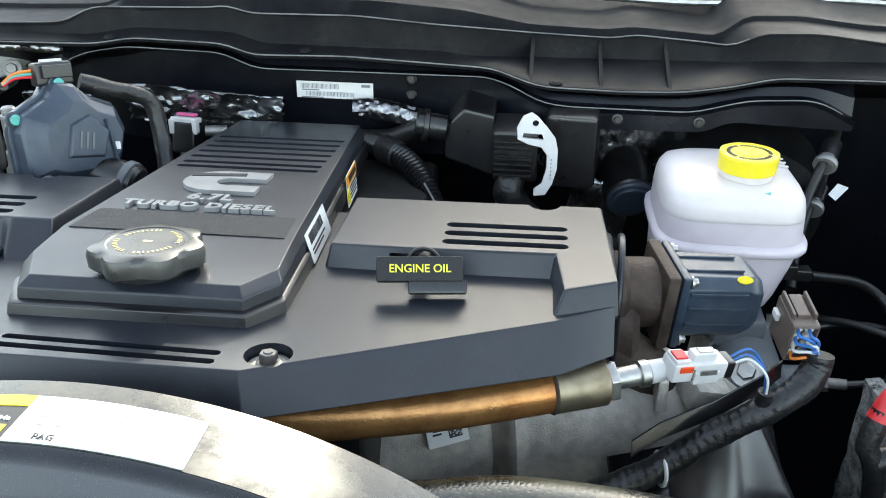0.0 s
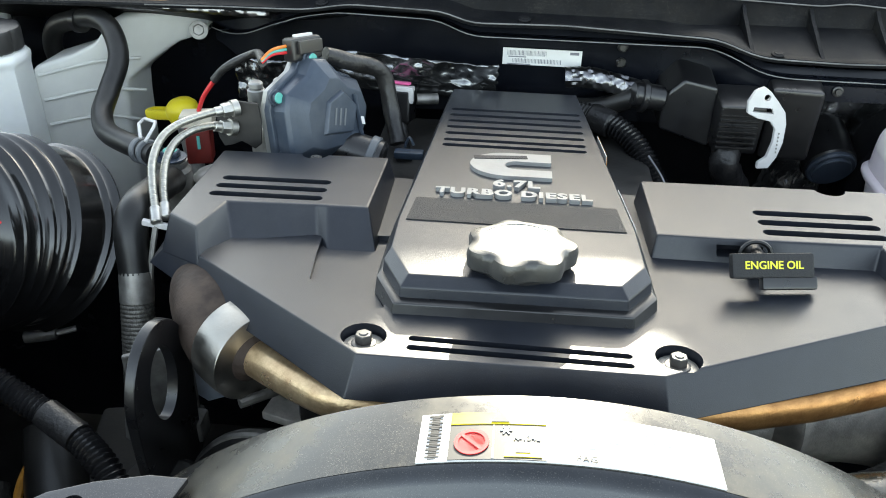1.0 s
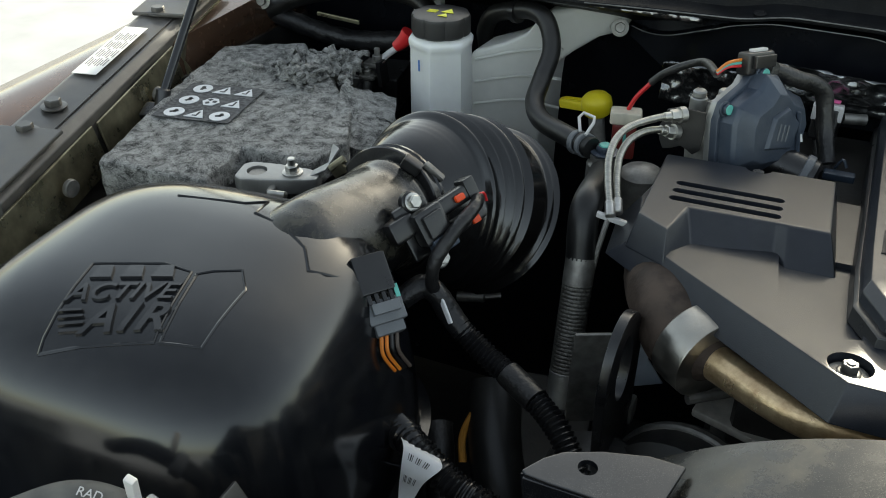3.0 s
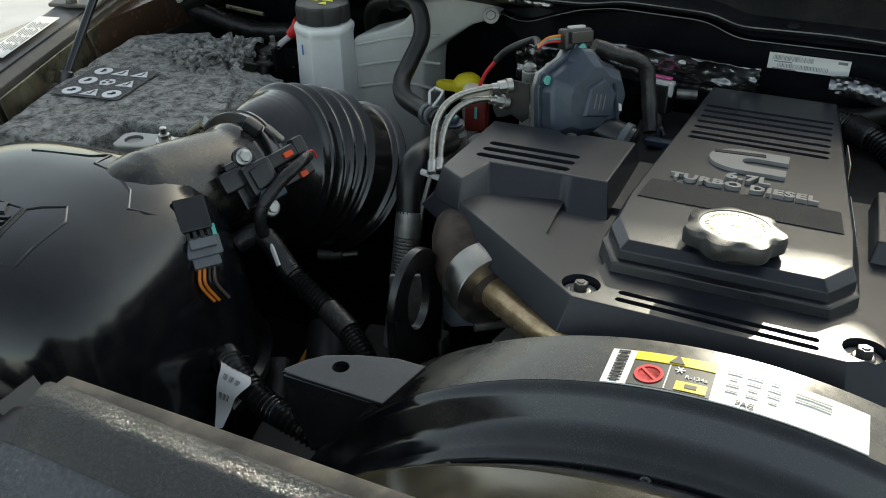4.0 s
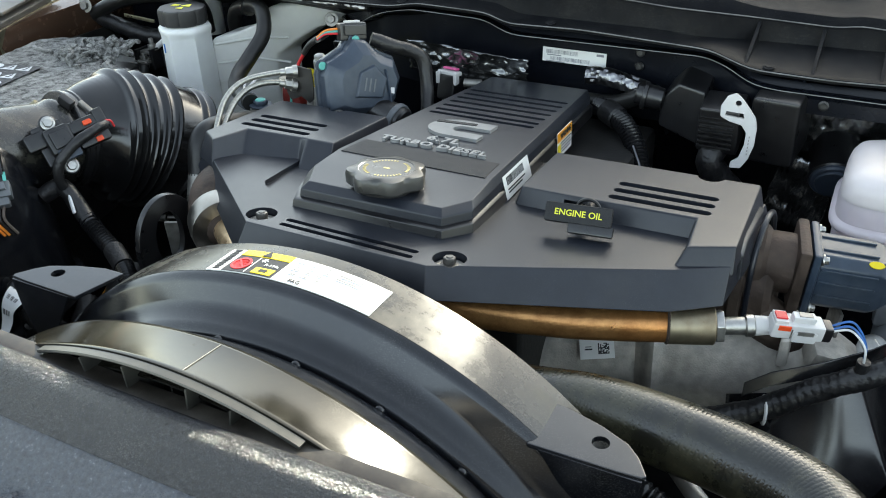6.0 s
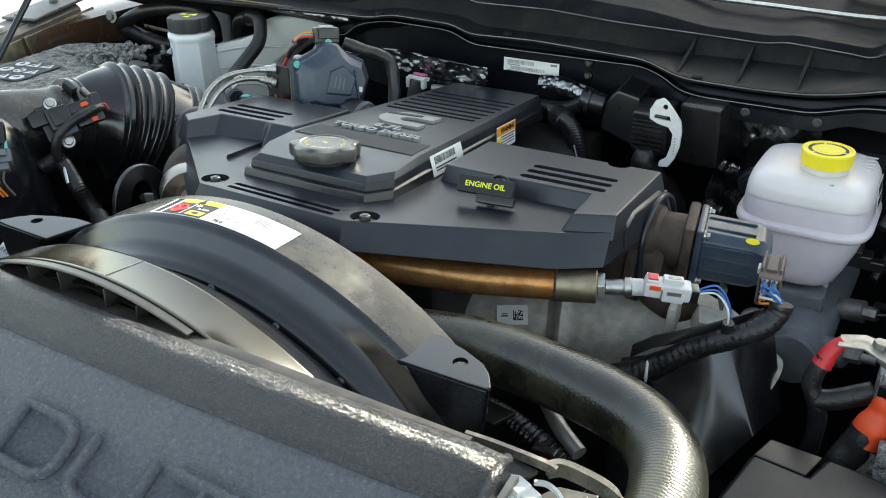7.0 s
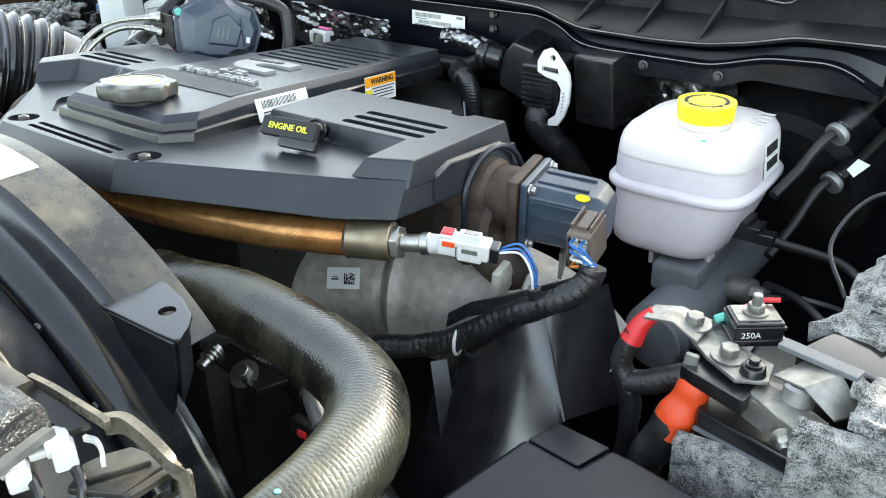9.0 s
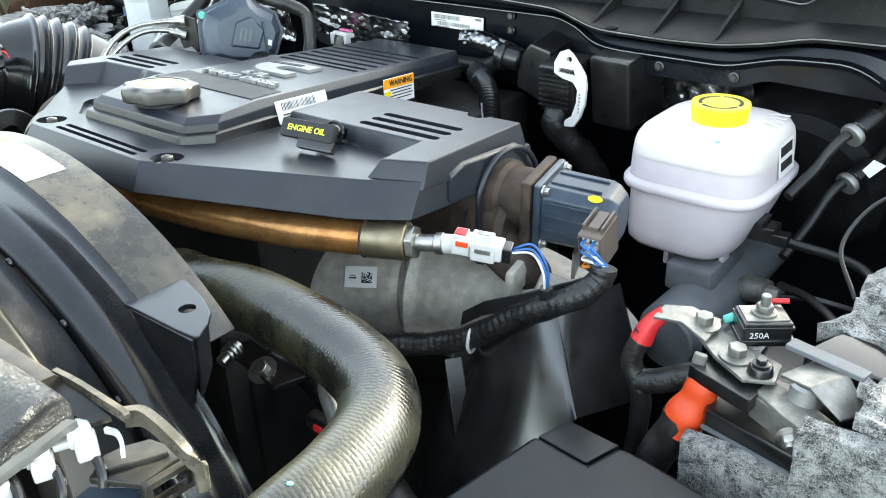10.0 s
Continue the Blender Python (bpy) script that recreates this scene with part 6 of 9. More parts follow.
for k, ch_ in enumerate("USE APPROVED"):
    if ch_ == " ":
        continue
    u = radians(196 - 13.5 * k)
    part("moulded_letter", text_bm(ch_, 0.0066, 0.0009), TANP, pcap, "", 35, KM @ pose(0.0218 * math.cos(u), 0.0218 * math.sin(u), 0.0180, 0, 0, math.degrees(u) - 90))
rows = []
for k in range(16):
    u = radians(26 - 10.5 * k)
    if k % 7 == 6:
        continue
    b = box(0.0016, 0.0050, 0.0009)
    b.transform(pose(0.0218 * math.cos(u), 0.0218 * math.sin(u), 0.0183, 0, 0, math.degrees(u) - 90))
    rows.append(b)
part("moulded_print", merge(*rows, box(0.012, 0.0026, 0.0010, 0.0004, at=(0.001, -0.004, 0.0180), rot=(0, 0, 6))), TANP, pcap, "", 35, KM)

# ---- passenger's side: turbo actuator, lines, bottle, intake, battery ----
act = thing("turbo_actuator", "blue-grey turbo actuator housing with teal-marked screws", "actuator", (-0.2, 0.33, 1.36))
AM = frame_m((-0.196, 0.328, 1.371), (0.56, 0.80, -0.10), (-0.02, 0.28, 0.96))
outl = [(-0.050, -0.036), (-0.030, -0.044), (0.022, -0.044), (0.046, -0.026), (0.054, 0.002), (0.046, 0.026), (0.022, 0.036), (0.006, 0.052), (-0.010, 0.054), (-0.020, 0.040), (-0.046, 0.026), (-0.052, 0.010)]
part("flange", loft([[(x * 1.06, y * 1.06, -0.012) for x, y in outl], [(x * 1.06, y * 1.06, -0.003) for x, y in outl]], True, 0.0015), ACT, act, "", 35, AM)
part("cover", loft([[(x * 0.98, y * 0.98, -0.004) for x, y in outl], [(x * 0.96, y * 0.96, 0.010) for x, y in outl], [(x * 0.90, y * 0.88, 0.014) for x, y in outl], [(x * 0.70 + 0.006, y * 0.66 - 0.002, 0.0215) for x, y in outl]], True, 0.0012, 2), ACT, act, "", 20, AM)
part("raised_boss", prism([(-0.016, -0.018), (0.022, -0.022), (0.030, 0.004), (0.012, 0.022), (-0.008, 0.014)], 0.020, 0.0255, 0.0015, 2, 0.12), ACT, act, "raised angular boss", 25, AM)
part("body", merge(box(0.062, 0.060, 0.034, 0.008, at=(0.000, -0.008, -0.030)), box(0.05, 0.03, 0.04, 0.004, at=(-0.02, -0.024, -0.032))), DULL, act, "dull cast body", 35, AM)
for sx_, sy_ in ((-0.256, 1.388), (-0.232, 1.392)):
    part("stud", merge(cyl((sx_, 0.332, sy_ - 0.030), (sx_, 0.332, sy_ + 0.002), 0.0085, 18, bv=0.001), cyl((sx_, 0.332, sy_ + 0.002), (sx_, 0.332, sy_ + 0.009), 0.0068, 18, bv=0.0015)), ALUM, act, "bright aluminium stud")
part("flange_edge", loft([[(x * 1.02, y * 1.02, -0.020) for x, y in outl], [(x * 1.03, y * 1.03, -0.0125) for x, y in outl]], True, 0.001), ALUM, act, "bare cast aluminium edge", 35, AM)
for x, y in ((-0.049, 0.022), (-0.004, 0.051), (-0.046, -0.034), (0.040, -0.030)):
    s = part("screw", bolt((x, y, -0.002), 0.0058, 0.004, (0, 0, 1), 1.3), ACT, act, "", 35, AM)
    if y > 0:
        part("paint_mark", lathe([(0.0050, 0), (0.0046, 0.0007)], 16), GREEN, s, "teal paint mark", 35, AM @ pose(x, y, 0.0045))
part("maker_print", bars([(0, 0, 0.030, 0.005)], 0.0006), LGREY, act, "pale printed bar", 35, AM @ pose(0.0375, -0.002, 0.0185, 0, 22, 78))
part("maker_print", bars([(0, 0.006 * k, 0.016, 0.0018) for k in range(3)], 0.0006), MGREY, act, "", 35, AM @ pose(0.010, -0.004, 0.0260, 0, 0, 78))
part("rib", box(0.0022, 0.046, 0.004, 0.0008, at=(0.030, -0.008, 0.0235), rot=(0, 24, 8)), ACT, act, "", 35, AM)
part("connector", merge(box(0.036, 0.022, 0.016, 0.003, at=(-0.003, 0.060, -0.010)), box(0.028, 0.012, 0.005, 0.001, at=(-0.002, 0.062, 0.000))), BLACK, act, "black connector", 35, AM)
part("connector_lock", box(0.020, 0.003, 0.006, 0.0006, at=(-0.003, 0.072, -0.008)), LGREY, act, "", 35, AM)
for i, mt in enumerate((RED, GREEN, ORANGEW)):
    part("wire", tube([AM @ Vector((-0.020, 0.058 + 0.003 * i, -0.012)), AM @ Vector((-0.036, 0.058 + 0.002 * i, -0.014)), AM @ Vector((-0.046, 0.052 + 0.001 * i, -0.018))], 0.0015, 8, 5), mt, act)
part("lead", tube([AM @ Vector((-0.045, 0.052, -0.018)), (-0.262, 0.36, 1.415), (-0.296, 0.37, 1.396), (-0.312, 0.374, 1.380)], 0.0040, 12, 8, step=0.003, rfun=wrapped(0.0040)), TAPE, act)
part("lead_end", tube([(-0.310, 0.374, 1.382), (-0.325, 0.376, 1.362), (-0.333, 0.377, 1.345)], 0.0024, 8, 5), RED, act)
part("loom", tube([AM @ Vector((0.022, 0.050, -0.008)), AM @ Vector((0.050, 0.040, 0.0)), (-0.146, 0.40, 1.388), (-0.136, 0.395, 1.352), (-0.126, 0.375, 1.322)], 0.0085, 16, 10, step=0.003, rfun=wrapped(0.0085)), TAPE, act)
part("outlet", cyl((-0.185, 0.335, 1.335), (-0.135, 0.330, 1.322), 0.020, 20, bv=0.003), BLACK, act)
part("outlet_band", cyl((-0.150, 0.332, 1.326), (-0.142, 0.331, 1.324), 0.022, 20, bv=0.001), MGREY, act)

pk = thing("injector_connector", "black connector with white and magenta lock", "connector", (-0.135, 0.45, 1.33))
part("shell", box(0.028, 0.032, 0.036, 0.004, at=(-0.134, 0.462, 1.330), rot=(-12, 0, -8)), BLACK, pk)
part("lock", merge(box(0.030, 0.016, 0.006, 0.0015, at=(-0.135, 0.459, 1.350), rot=(-12, 0, -8)), box(0.005, 0.010, 0.016, 0.001, at=(-0.122, 0.452, 1.345)), box(0.005, 0.010, 0.016, 0.001, at=(-0.148, 0.452, 1.345))), LGREY, pk)
part("lock_tab", box(0.022, 0.008, 0.003, 0.0008, at=(-0.135, 0.464, 1.3545), rot=(-12, 0, -8)), mat("magenta_plastic", (0.75, 0.12, 0.32), 0.4), pk, "magenta tab")
part("stub", cyl((-0.118, 0.468, 1.335), (-0.095, 0.475, 1.334), 0.006, 14), DULL, pk)
part("lead", tube([(-0.134, 0.455, 1.315), (-0.130, 0.43, 1.300), (-0.122, 0.39, 1.300)], 0.009, 12, 6, rfun=wrapped(0.009)), TAPE, pk)
part("tie", merge(box(0.03, 0.012, 0.008, 0.002, at=(-0.113, 0.360, 1.318)), tube([(-0.118, 0.368, 1.322), (-0.113, 0.362, 1.335), (-0.108, 0.360, 1.328)], 0.0015, 6, 5)), EGRBLUE, pk)

oilp = thing("oil_lines", "two braided steel lines on a small bracket", "hose", (-0.28, 0.24, 1.35))
plate_ = [(-0.267, 1.3925), (-0.243, 1.3905), (-0.2415, 1.375), (-0.243, 1.351), (-0.2495, 1.3455), (-0.256, 1.350), (-0.262, 1.353), (-0.270, 1.349), (-0.2785, 1.347), (-0.283, 1.356), (-0.2845, 1.368), (-0.279, 1.388)]
part("bracket", loft([[(x, 0.292, z) for x, z in plate_], [(x, 0.295, z) for x, z in plate_]], True, 0.0008), DEEP, oilp, "dark grey notched steel bracket")
runs = ([(-0.268, 0.286, 1.3865), (-0.2845, 0.272, 1.3865), (-0.303, 0.250, 1.3845), (-0.3115, 0.230, 1.379), (-0.3118, 0.208, 1.369), (-0.307, 0.190, 1.357), (-0.2985, 0.169, 1.343)],
        [(-0.272, 0.286, 1.369), (-0.2835, 0.273, 1.3745), (-0.294, 0.256, 1.3765), (-0.3025, 0.238, 1.373), (-0.3045, 0.218, 1.365), (-0.2998, 0.195, 1.354), (-0.2935, 0.177, 1.343)])
for pts in runs:
    a_, b_ = Vector(pts[0]), Vector(pts[1])
    dv = (b_ - a_).normalized()
    part("braided_line", tube([tuple(a_ + dv * 0.006)] + pts[1:], 0.005, 14, 12, step=0.0007, rfun=ribbed(0.0032, 0.0024, 0.0004)), BRAID, oilp)
    part("fitting", merge(cyl(a_ - dv * 0.003, a_ + dv * 0.007, 0.0062, 6, bv=0.0006), cyl(a_ + dv * 0.007, a_ + dv * 0.014, 0.0045, 16, bv=0.0005), cyl(a_ - dv * 0.008, a_ - dv * 0.002, 0.0078, 16)), STEEL, oilp)
    e_, d_ = Vector(pts[-1]), (Vector(pts[-1]) - Vector(pts[-2])).normalized()
    part("ferrule", cyl(e_ - d_ * 0.003, e_ + d_ * 0.012, 0.0048, 16, bv=0.0008), STEEL, oilp)
part("clip", merge(box(0.028, 0.005, 0.005, 0.001, at=(-0.294, 0.163, 1.333), rot=(0, 14, 8))), LGREY, oilp, "pale clip")
part("tail", tube([(-0.297, 0.163, 1.334), (-0.301, 0.150, 1.302), (-0.304, 0.145, 1.27)], 0.0026, 8, 6), DULL, oilp)

fit_ = thing("hose_fitting", "grey round fitting with teal-marked bolt and spring clamp", "fitting", (-0.34, 0.3, 1.3))
part("body", lathe([(0.018, -0.05), (0.018, -0.012), (0.015, -0.008), (0.015, -0.002), (0.010, 0.0)], 24), DULL, fit_, "", 35, pose(-0.337, 0.302, 1.326))
part("bolt", bolt((-0.337, 0.302, 1.326), 0.010, 0.006), ACT, fit_)
part("paint_mark", lathe([(0.007, 0), (0.006, 0.001)], 14), GREEN, fit_, "teal paint mark", 35, pose(-0.337, 0.302, 1.3345))
part("spring_clamp", merge(cyl((-0.372, 0.312, 1.328), (-0.366, 0.308, 1.329), 0.0130, 24, bv=0.001), cyl((-0.360, 0.304, 1.330), (-0.356, 0.300, 1.331), 0.0130, 24, bv=0.001)), MGREY, fit_, "dull grey spring clamp")
part("clamp_loop", tube([(-0.366, 0.306, 1.343), (-0.372, 0.320, 1.352), (-0.370, 0.330, 1.3535), (-0.356, 0.322, 1.354), (-0.354, 0.312, 1.3525), (-0.358, 0.298, 1.344)], 0.0017, 8, 3, smooth=False), LGREY, fit_, "pale wire loop of the clamp")

heat = thing("heater_hose", "bent black rubber heater hose", "hose", (-0.45, 0.42, 1.35))
part("hose", tube([(-0.560, 0.535, 1.325), (-0.562, 0.530, 1.355), (-0.548, 0.522, 1.380), (-0.520, 0.512, 1.392), (-0.488, 0.500, 1.399), (-0.464, 0.484, 1.392), (-0.449, 0.460, 1.368), (-0.447, 0.420, 1.344), (-0.444, 0.390, 1.330), (-0.425, 0.358, 1.324), (-0.385, 0.322, 1.328), (-0.350, 0.298, 1.330)], 0.0112, 20, 8), RUBBER, heat)
part("clip_band", cyl((-0.515, 0.511, 1.392), (-0.508, 0.508, 1.393), 0.0142, 20), BLACK, heat)

yd = thing("transmission_dipstick", "yellow plastic dipstick handle", "dipstick", (-0.39, 0.44, 1.31))
part("knob", lathe([(0.010, -0.016), (0.017, -0.010), (0.0195, 0.0), (0.0185, 0.008), (0.014, 0.013), (0.006, 0.015), (0.0005, 0.0155)], 28), YELLOW, yd, "", 35, pose(-0.393, 0.481, 1.299, 8, -6, 0))
rp = [(-0.024, -0.009), (0.020, -0.010), (0.026, 0.0), (0.020, 0.010), (-0.024, 0.009), (-0.029, 0.0)]
part("ring", cut(prism(rp, -0.006, 0.006, 0.003), [prism([(x * 0.62 - 0.003, y * 0.45) for x, y in rp], -0.02, 0.02)]), YELLOW, yd, "flat pull ring", 35, pose(-0.419, 0.490, 1.292, 0, -10, -22))
part("tube", cyl((-0.393, 0.481, 1.29), (-0.37, 0.46, 1.18), 0.010, 16), DULL, yd)

rk = thing("red_connector", "dark red connector block with cream cap", "connector", (-0.335, 0.375, 1.3))
part("body", box(0.026, 0.026, 0.040, 0.003, at=(-0.334, 0.372, 1.312), rot=(-6, 0, 12)), mat("dark_red_plastic", (0.16, 0.018, 0.014), 0.42), rk)
part("cap", box(0.034, 0.028, 0.014, 0.003, at=(-0.334, 0.374, 1.338), rot=(-6, 0, 12)), mat("cream_plastic", (0.55, 0.50, 0.40), 0.45), rk, "cream cap")
part("paint_mark", box(0.003, 0.0008, 0.014, at=(-0.330, 0.358, 1.318), rot=(-6, 0, 12)), GREEN, rk)
single("grey_canister", lathe([(0.024, -0.05), (0.024, -0.004), (0.020, 0.0), (0.012, 0.004), (0.001, 0.005)], 28), DULL, "dull grey round canister beside the cover", "canister", m=pose(-0.300, 0.320, 1.305))

# coolant bottle
CAPBLK = mat("matt_black_cap", (0.016, 0.016, 0.017), 0.45, vary=0.25, grain=0.1, gscale=800, dirt=DUST, dirt_amount=0.05)
BTURN = radians(-58)
cb = thing("coolant_bottle", "milky white coolant bottle with black screw cap", "bottle", (-0.578, 0.44, 1.2))
hexk = lambda u, p: (1 - p) + p * (0.866 / math.cos((u + math.pi / 6) % (math.pi / 3) - math.pi / 6))
hexr = lambda z, r, p=0.9: [(-0.578 + r * hexk(u, p) * math.cos(u + BTURN), 0.440 + r * hexk(u, p) * math.sin(u + BTURN), z) for u in (2 * math.pi * k / 60 for k in range(60))]
part("body", loft([hexr(1.16, 0.0405), hexr(1.30, 0.0395), hexr(1.358, 0.0385), hexr(1.364, 0.0395, 0.7), hexr(1.367, 0.0405, 0.4), hexr(1.372, 0.0405, 0.4), hexr(1.375, 0.038, 0.3), hexr(1.378, 0.030, 0)]), BOTTLE, cb, "", 40)
part("cap", lathe([(0.0330, 0), (0.0345, 0.002), (0.0345, 0.020), (0.0330, 0.0235), (0.030, 0.0245), (0.001, 0.025)], 96, lambda u, r: 1 + (0.07 * (abs(math.cos(4 * u)) ** 0.6) if r > 0.0325 else 0)), CAPBLK, cb, "black lobed cap", 30, pose(-0.578, 0.440, 1.378, 0, 0, 10))
TM = pose(-0.578, 0.438, 1.4033) @ Matrix.Scale(0.9, 4)
tri_ = lambda x, y, s: prism([(x - s, y - s * 0.8), (x + s, y - s * 0.8), (x, y + s)], 0, 0.0006)
part("cap_print", merge(tri_(0.010, 0.008, 0.009), tri_(0.010, -0.010, 0.007), *[box(0.014, 0.002, 0.0006, at=(-0.012, 0.004 * k - 0.002, 0)) for k in range(3)]), PRINTY, cb, "yellow warning symbols", 35, TM)
part("paint_mark", box(0.002, 0.0008, 0.014, at=(-0.592, 0.4045, 1.345)), BLUEW, cb)
shift(cb, -0.008, 0.003, -0.001)

tk = thing("expansion_tank", "dusty translucent white expansion tank with ribs", "tank", (-0.48, 0.52, 1.2))
pf = [(-0.560, 1.13), (-0.555, 1.350), (-0.520, 1.358), (-0.497, 1.368), (-0.478, 1.394), (-0.440, 1.396), (-0.392, 1.388), (-0.386, 1.380), (-0.388, 1.364), (-0.418, 1.357), (-0.445, 1.340), (-0.472, 1.318), (-0.474, 1.290), (-0.478, 1.13)]
yy = lambda x: 0.460 + (x + 0.56) * 0.66
part("shell", loft([[(x, yy(x), z) for x, z in pf], [(x + 0.01, yy(x) + 0.055, z + 0.004) for x, z in pf]], True, 0.006, 3), TANK, tk, "", 40)
for k in range(3):
    part("rib", tube([(-0.55, yy(-0.55) - 0.001, 1.34 - 0.03 * k), (-0.50, yy(-0.50) - 0.001, 1.347 - 0.033 * k), (-0.455 + 0.0 * k, yy(-0.455) - 0.001, 1.345 - 0.04 * k)], 0.0022, 8, 5), TANK, tk)
part("mount_bolt", bolt((-0.392, 0.560, 1.372), 0.007, 0.004, (0.3, -0.9, 0.3), 1.6), DULL, tk)

# ---- air intake ----
ab = thing("air_filter_box", "large domed black plastic air filter box lid with moulded lettering", "air box", (-0.575, -0.08, 1.2))
def dome(z, k, dx=0.0, dy=0.0):
    return superring(-0.558 + dx, -0.098 + dy, z, 0.152 * k, 0.147 * k, 3.2, 72, radians(4))
lvl = [(1.02, 1.10), (1.175, 1.085), (1.178, 1.14), (1.188, 1.14), (1.191, 1.085), (1.25, 1.055), (1.30, 1.015), (1.33, 0.975), (1.353, 0.915), (1.369, 0.835), (1.380, 0.73), (1.3865, 0.60), (1.3905, 0.45), (1.392, 0.28), (1.3925, 0.1)]
part("lid", loft([dome(z, k) for z, k in lvl]), AIRBOX, ab, "", 60)
for k in range(9):
    u = radians(-100 + 15 * k)
    x, y = -0.558 + 0.170 * math.cos(u), -0.098 + 0.163 * math.sin(u)
    part("rim_rib", box(0.022, 0.0025, 0.05, 0.0006, at=(x, y, 1.20), rot=(0, 0, math.degrees(u))), AIRBOX, ab)
# raised plaque with lettering, laid over the dome
AB = loft([dome(z, k) for z, k in lvl])
TX = Matrix.Translation((-0.546, -0.161, 0)) @ pose(0, 0, 0, 0, 0, 23) @ Matrix.Diagonal((1.06, 1.12, 1, 1))
def fine(bm, size=0.006):
    bmesh.ops.triangulate(bm, faces=bm.faces[:])
    for _ in range(5):
        lg = [e for e in bm.edges if e.calc_length() > size]
        if not lg:
            break
        bmesh.ops.subdivide_edges(bm, edges=lg, cuts=1)
        bmesh.ops.triangulate(bm, faces=bm.faces[:])
    return bm
def onto(bm, lift, m=None):
    if m is not None:
        bm.transform(m)
    bm.transform(TX)
    return drape(fine(bm), AB, lift)
frm = [(-0.040, -0.036), (0.031, -0.036), (0.038, 0.024), (0.018, 0.033), (-0.030, 0.033)]
for pts_ in (frm, [(0.035, -0.036), (0.060, -0.038), (0.076, 0.010), (0.070, 0.028), (0.052, 0.026), (0.042, 0.022)]):
    loop = [(*p, 0.0) for p in pts_ + pts_[:1]]
    part("plaque_edge", onto(tube(loop, 0.0011, 6, 3, smooth=False), 0.0), AIRBOX, ab)
part("moulded_word", onto(text_bm("ACTIVE", 0.0205, 0.003, shear=0.25, bold=0.0002), 0.0006, pose(-0.001, 0.003, 0)), GLOSS, ab, "", 30)
part("moulded_word", onto(text_bm("AIR", 0.030, 0.003, shear=0.3, bold=0.0005, space=1.2), 0.0006, pose(0.008, -0.019, 0)), GLOSS, ab, "", 30)
for k in range(4):
    part("moulded_bar", onto(bars([(-0.028 + 0.002 * k, -0.011 - 0.0048 * k, 0.016, 0.0018)], 0.003), 0.0006), GLOSS, ab)
for k in range(3):
    part("moulded_emblem", onto(prism([(-0.026 + 0.020 * k, 0.017), (-0.012 + 0.020 * k, 0.017), (-0.014 + 0.020 * k, 0.029), (-0.023 + 0.020 * k, 0.029)], -0.0015, 0.0015), 0.0006), GLOSS, ab, "plain raised shape of the maker's mark")
crease = [(-0.600, -0.035), (-0.545, -0.022), (-0.532, -0.010), (-0.527, -0.034), (-0.500, -0.040), (-0.470, -0.055), (-0.455, -0.075), (-0.445, -0.068), (-0.428, -0.045)]
cz = drape(merge(*[box(0.0001, 0.0001, 0.0001, at=(x, y, 0)) for x, y in crease]), AB)
cz.verts.ensure_lookup_table()
part("mould_seam", tube([tuple(cz.verts[8 * i].co) for i in range(len(crease))], 0.0014, 6, 4, smooth=False), AIRBOX, ab)
part("outlet", tube([(-0.497, -0.068, 1.348), (-0.496, -0.045, 1.350), (-0.494, 0.0, 1.346), (-0.489, 0.050, 1.337), (-0.485, 0.100, 1.327), (-0.482, 0.135, 1.322)], 0.045, 36, 8, rfun=lambda s, u: 0.047 * min(1.0, math.sqrt(max(0.0, s * (0.09 - s)) / 0.002025)) if s < 0.045 else 0.047 * (1 + 0.05 * abs(math.cos(2 * u)) ** 3) + 0.004 * max(0, math.sin(max(0, s - 0.15) * 120)) * (s > 0.15)), AIRDUST, ab, "dusty smooth outlet pipe")
part("lid_clip", box(0.018, 0.010, 0.006, 0.002, at=(-0.590, 0.080, 1.335), rot=(-30, 0, 10)), STEEL, ab)

BELLOW = mat("smooth_black_rubber", (0.008, 0.008, 0.0085), 0.17, rvary=0.04, vary=0.3, grain=0.02, spec=0.8, dirt=DUST, dirt_amount=0.03, dscale=18)
bel = thing("intake_bellows", "ribbed black rubber intake bellows", "hose", (-0.46, 0.22, 1.28))
def bell_r(s, u):
    base = 0.0555 + 0.0235 * min(1, max(0, s - 0.012) / 0.036) + 0.006 * min(1, max(0, s - 0.05) / 0.09)
    k = (s - 0.042) / 0.0138
    rib = 0.0072 * max(0.0, 1 - abs((k % 1) - 0.5) * 3.4) ** 0.7 * (0.55 + 0.45 * min(1.0, abs(math.sin(u * 0.5 + 0.4)) * 1.6)) if 0 < k < 5 else 0
    rim = 0.0065 * math.exp(-((s - 0.150) / 0.0028) ** 2) + 0.0045 * math.exp(-((s - 0.139) / 0.002) ** 2)
    return base + rib + rim - 0.02 * max(0, min(1, (s - 0.156) / 0.010))
part("bellows", tube([(-0.487, 0.112, 1.326), (-0.479, 0.150, 1.318), (-0.464, 0.195, 1.298), (-0.447, 0.238, 1.267), (-0.434, 0.266, 1.238)], 0.06, 64, 12, step=0.0013, rfun=bell_r), BELLOW, bel, "", 60)
axb = Vector((0.008, 0.038, -0.008)).normalized()
p0 = Vector((-0.4885, 0.104, 1.3275))
band = lathe([(0.052, 0), (0.0585, 0.0), (0.0595, 0.0015), (0.0595, 0.004), (0.0580, 0.0055), (0.0580, 0.011), (0.0595, 0.0125), (0.0595, 0.015), (0.0580, 0.0165), (0.052, 0.0165)], 64)
band.transform(Matrix.Translation(p0) @ axb.to_track_quat("Z", "Y").to_matrix().to_4x4())
part("clamp_band", band, GLOSS, bel, "black band clamp", 30)
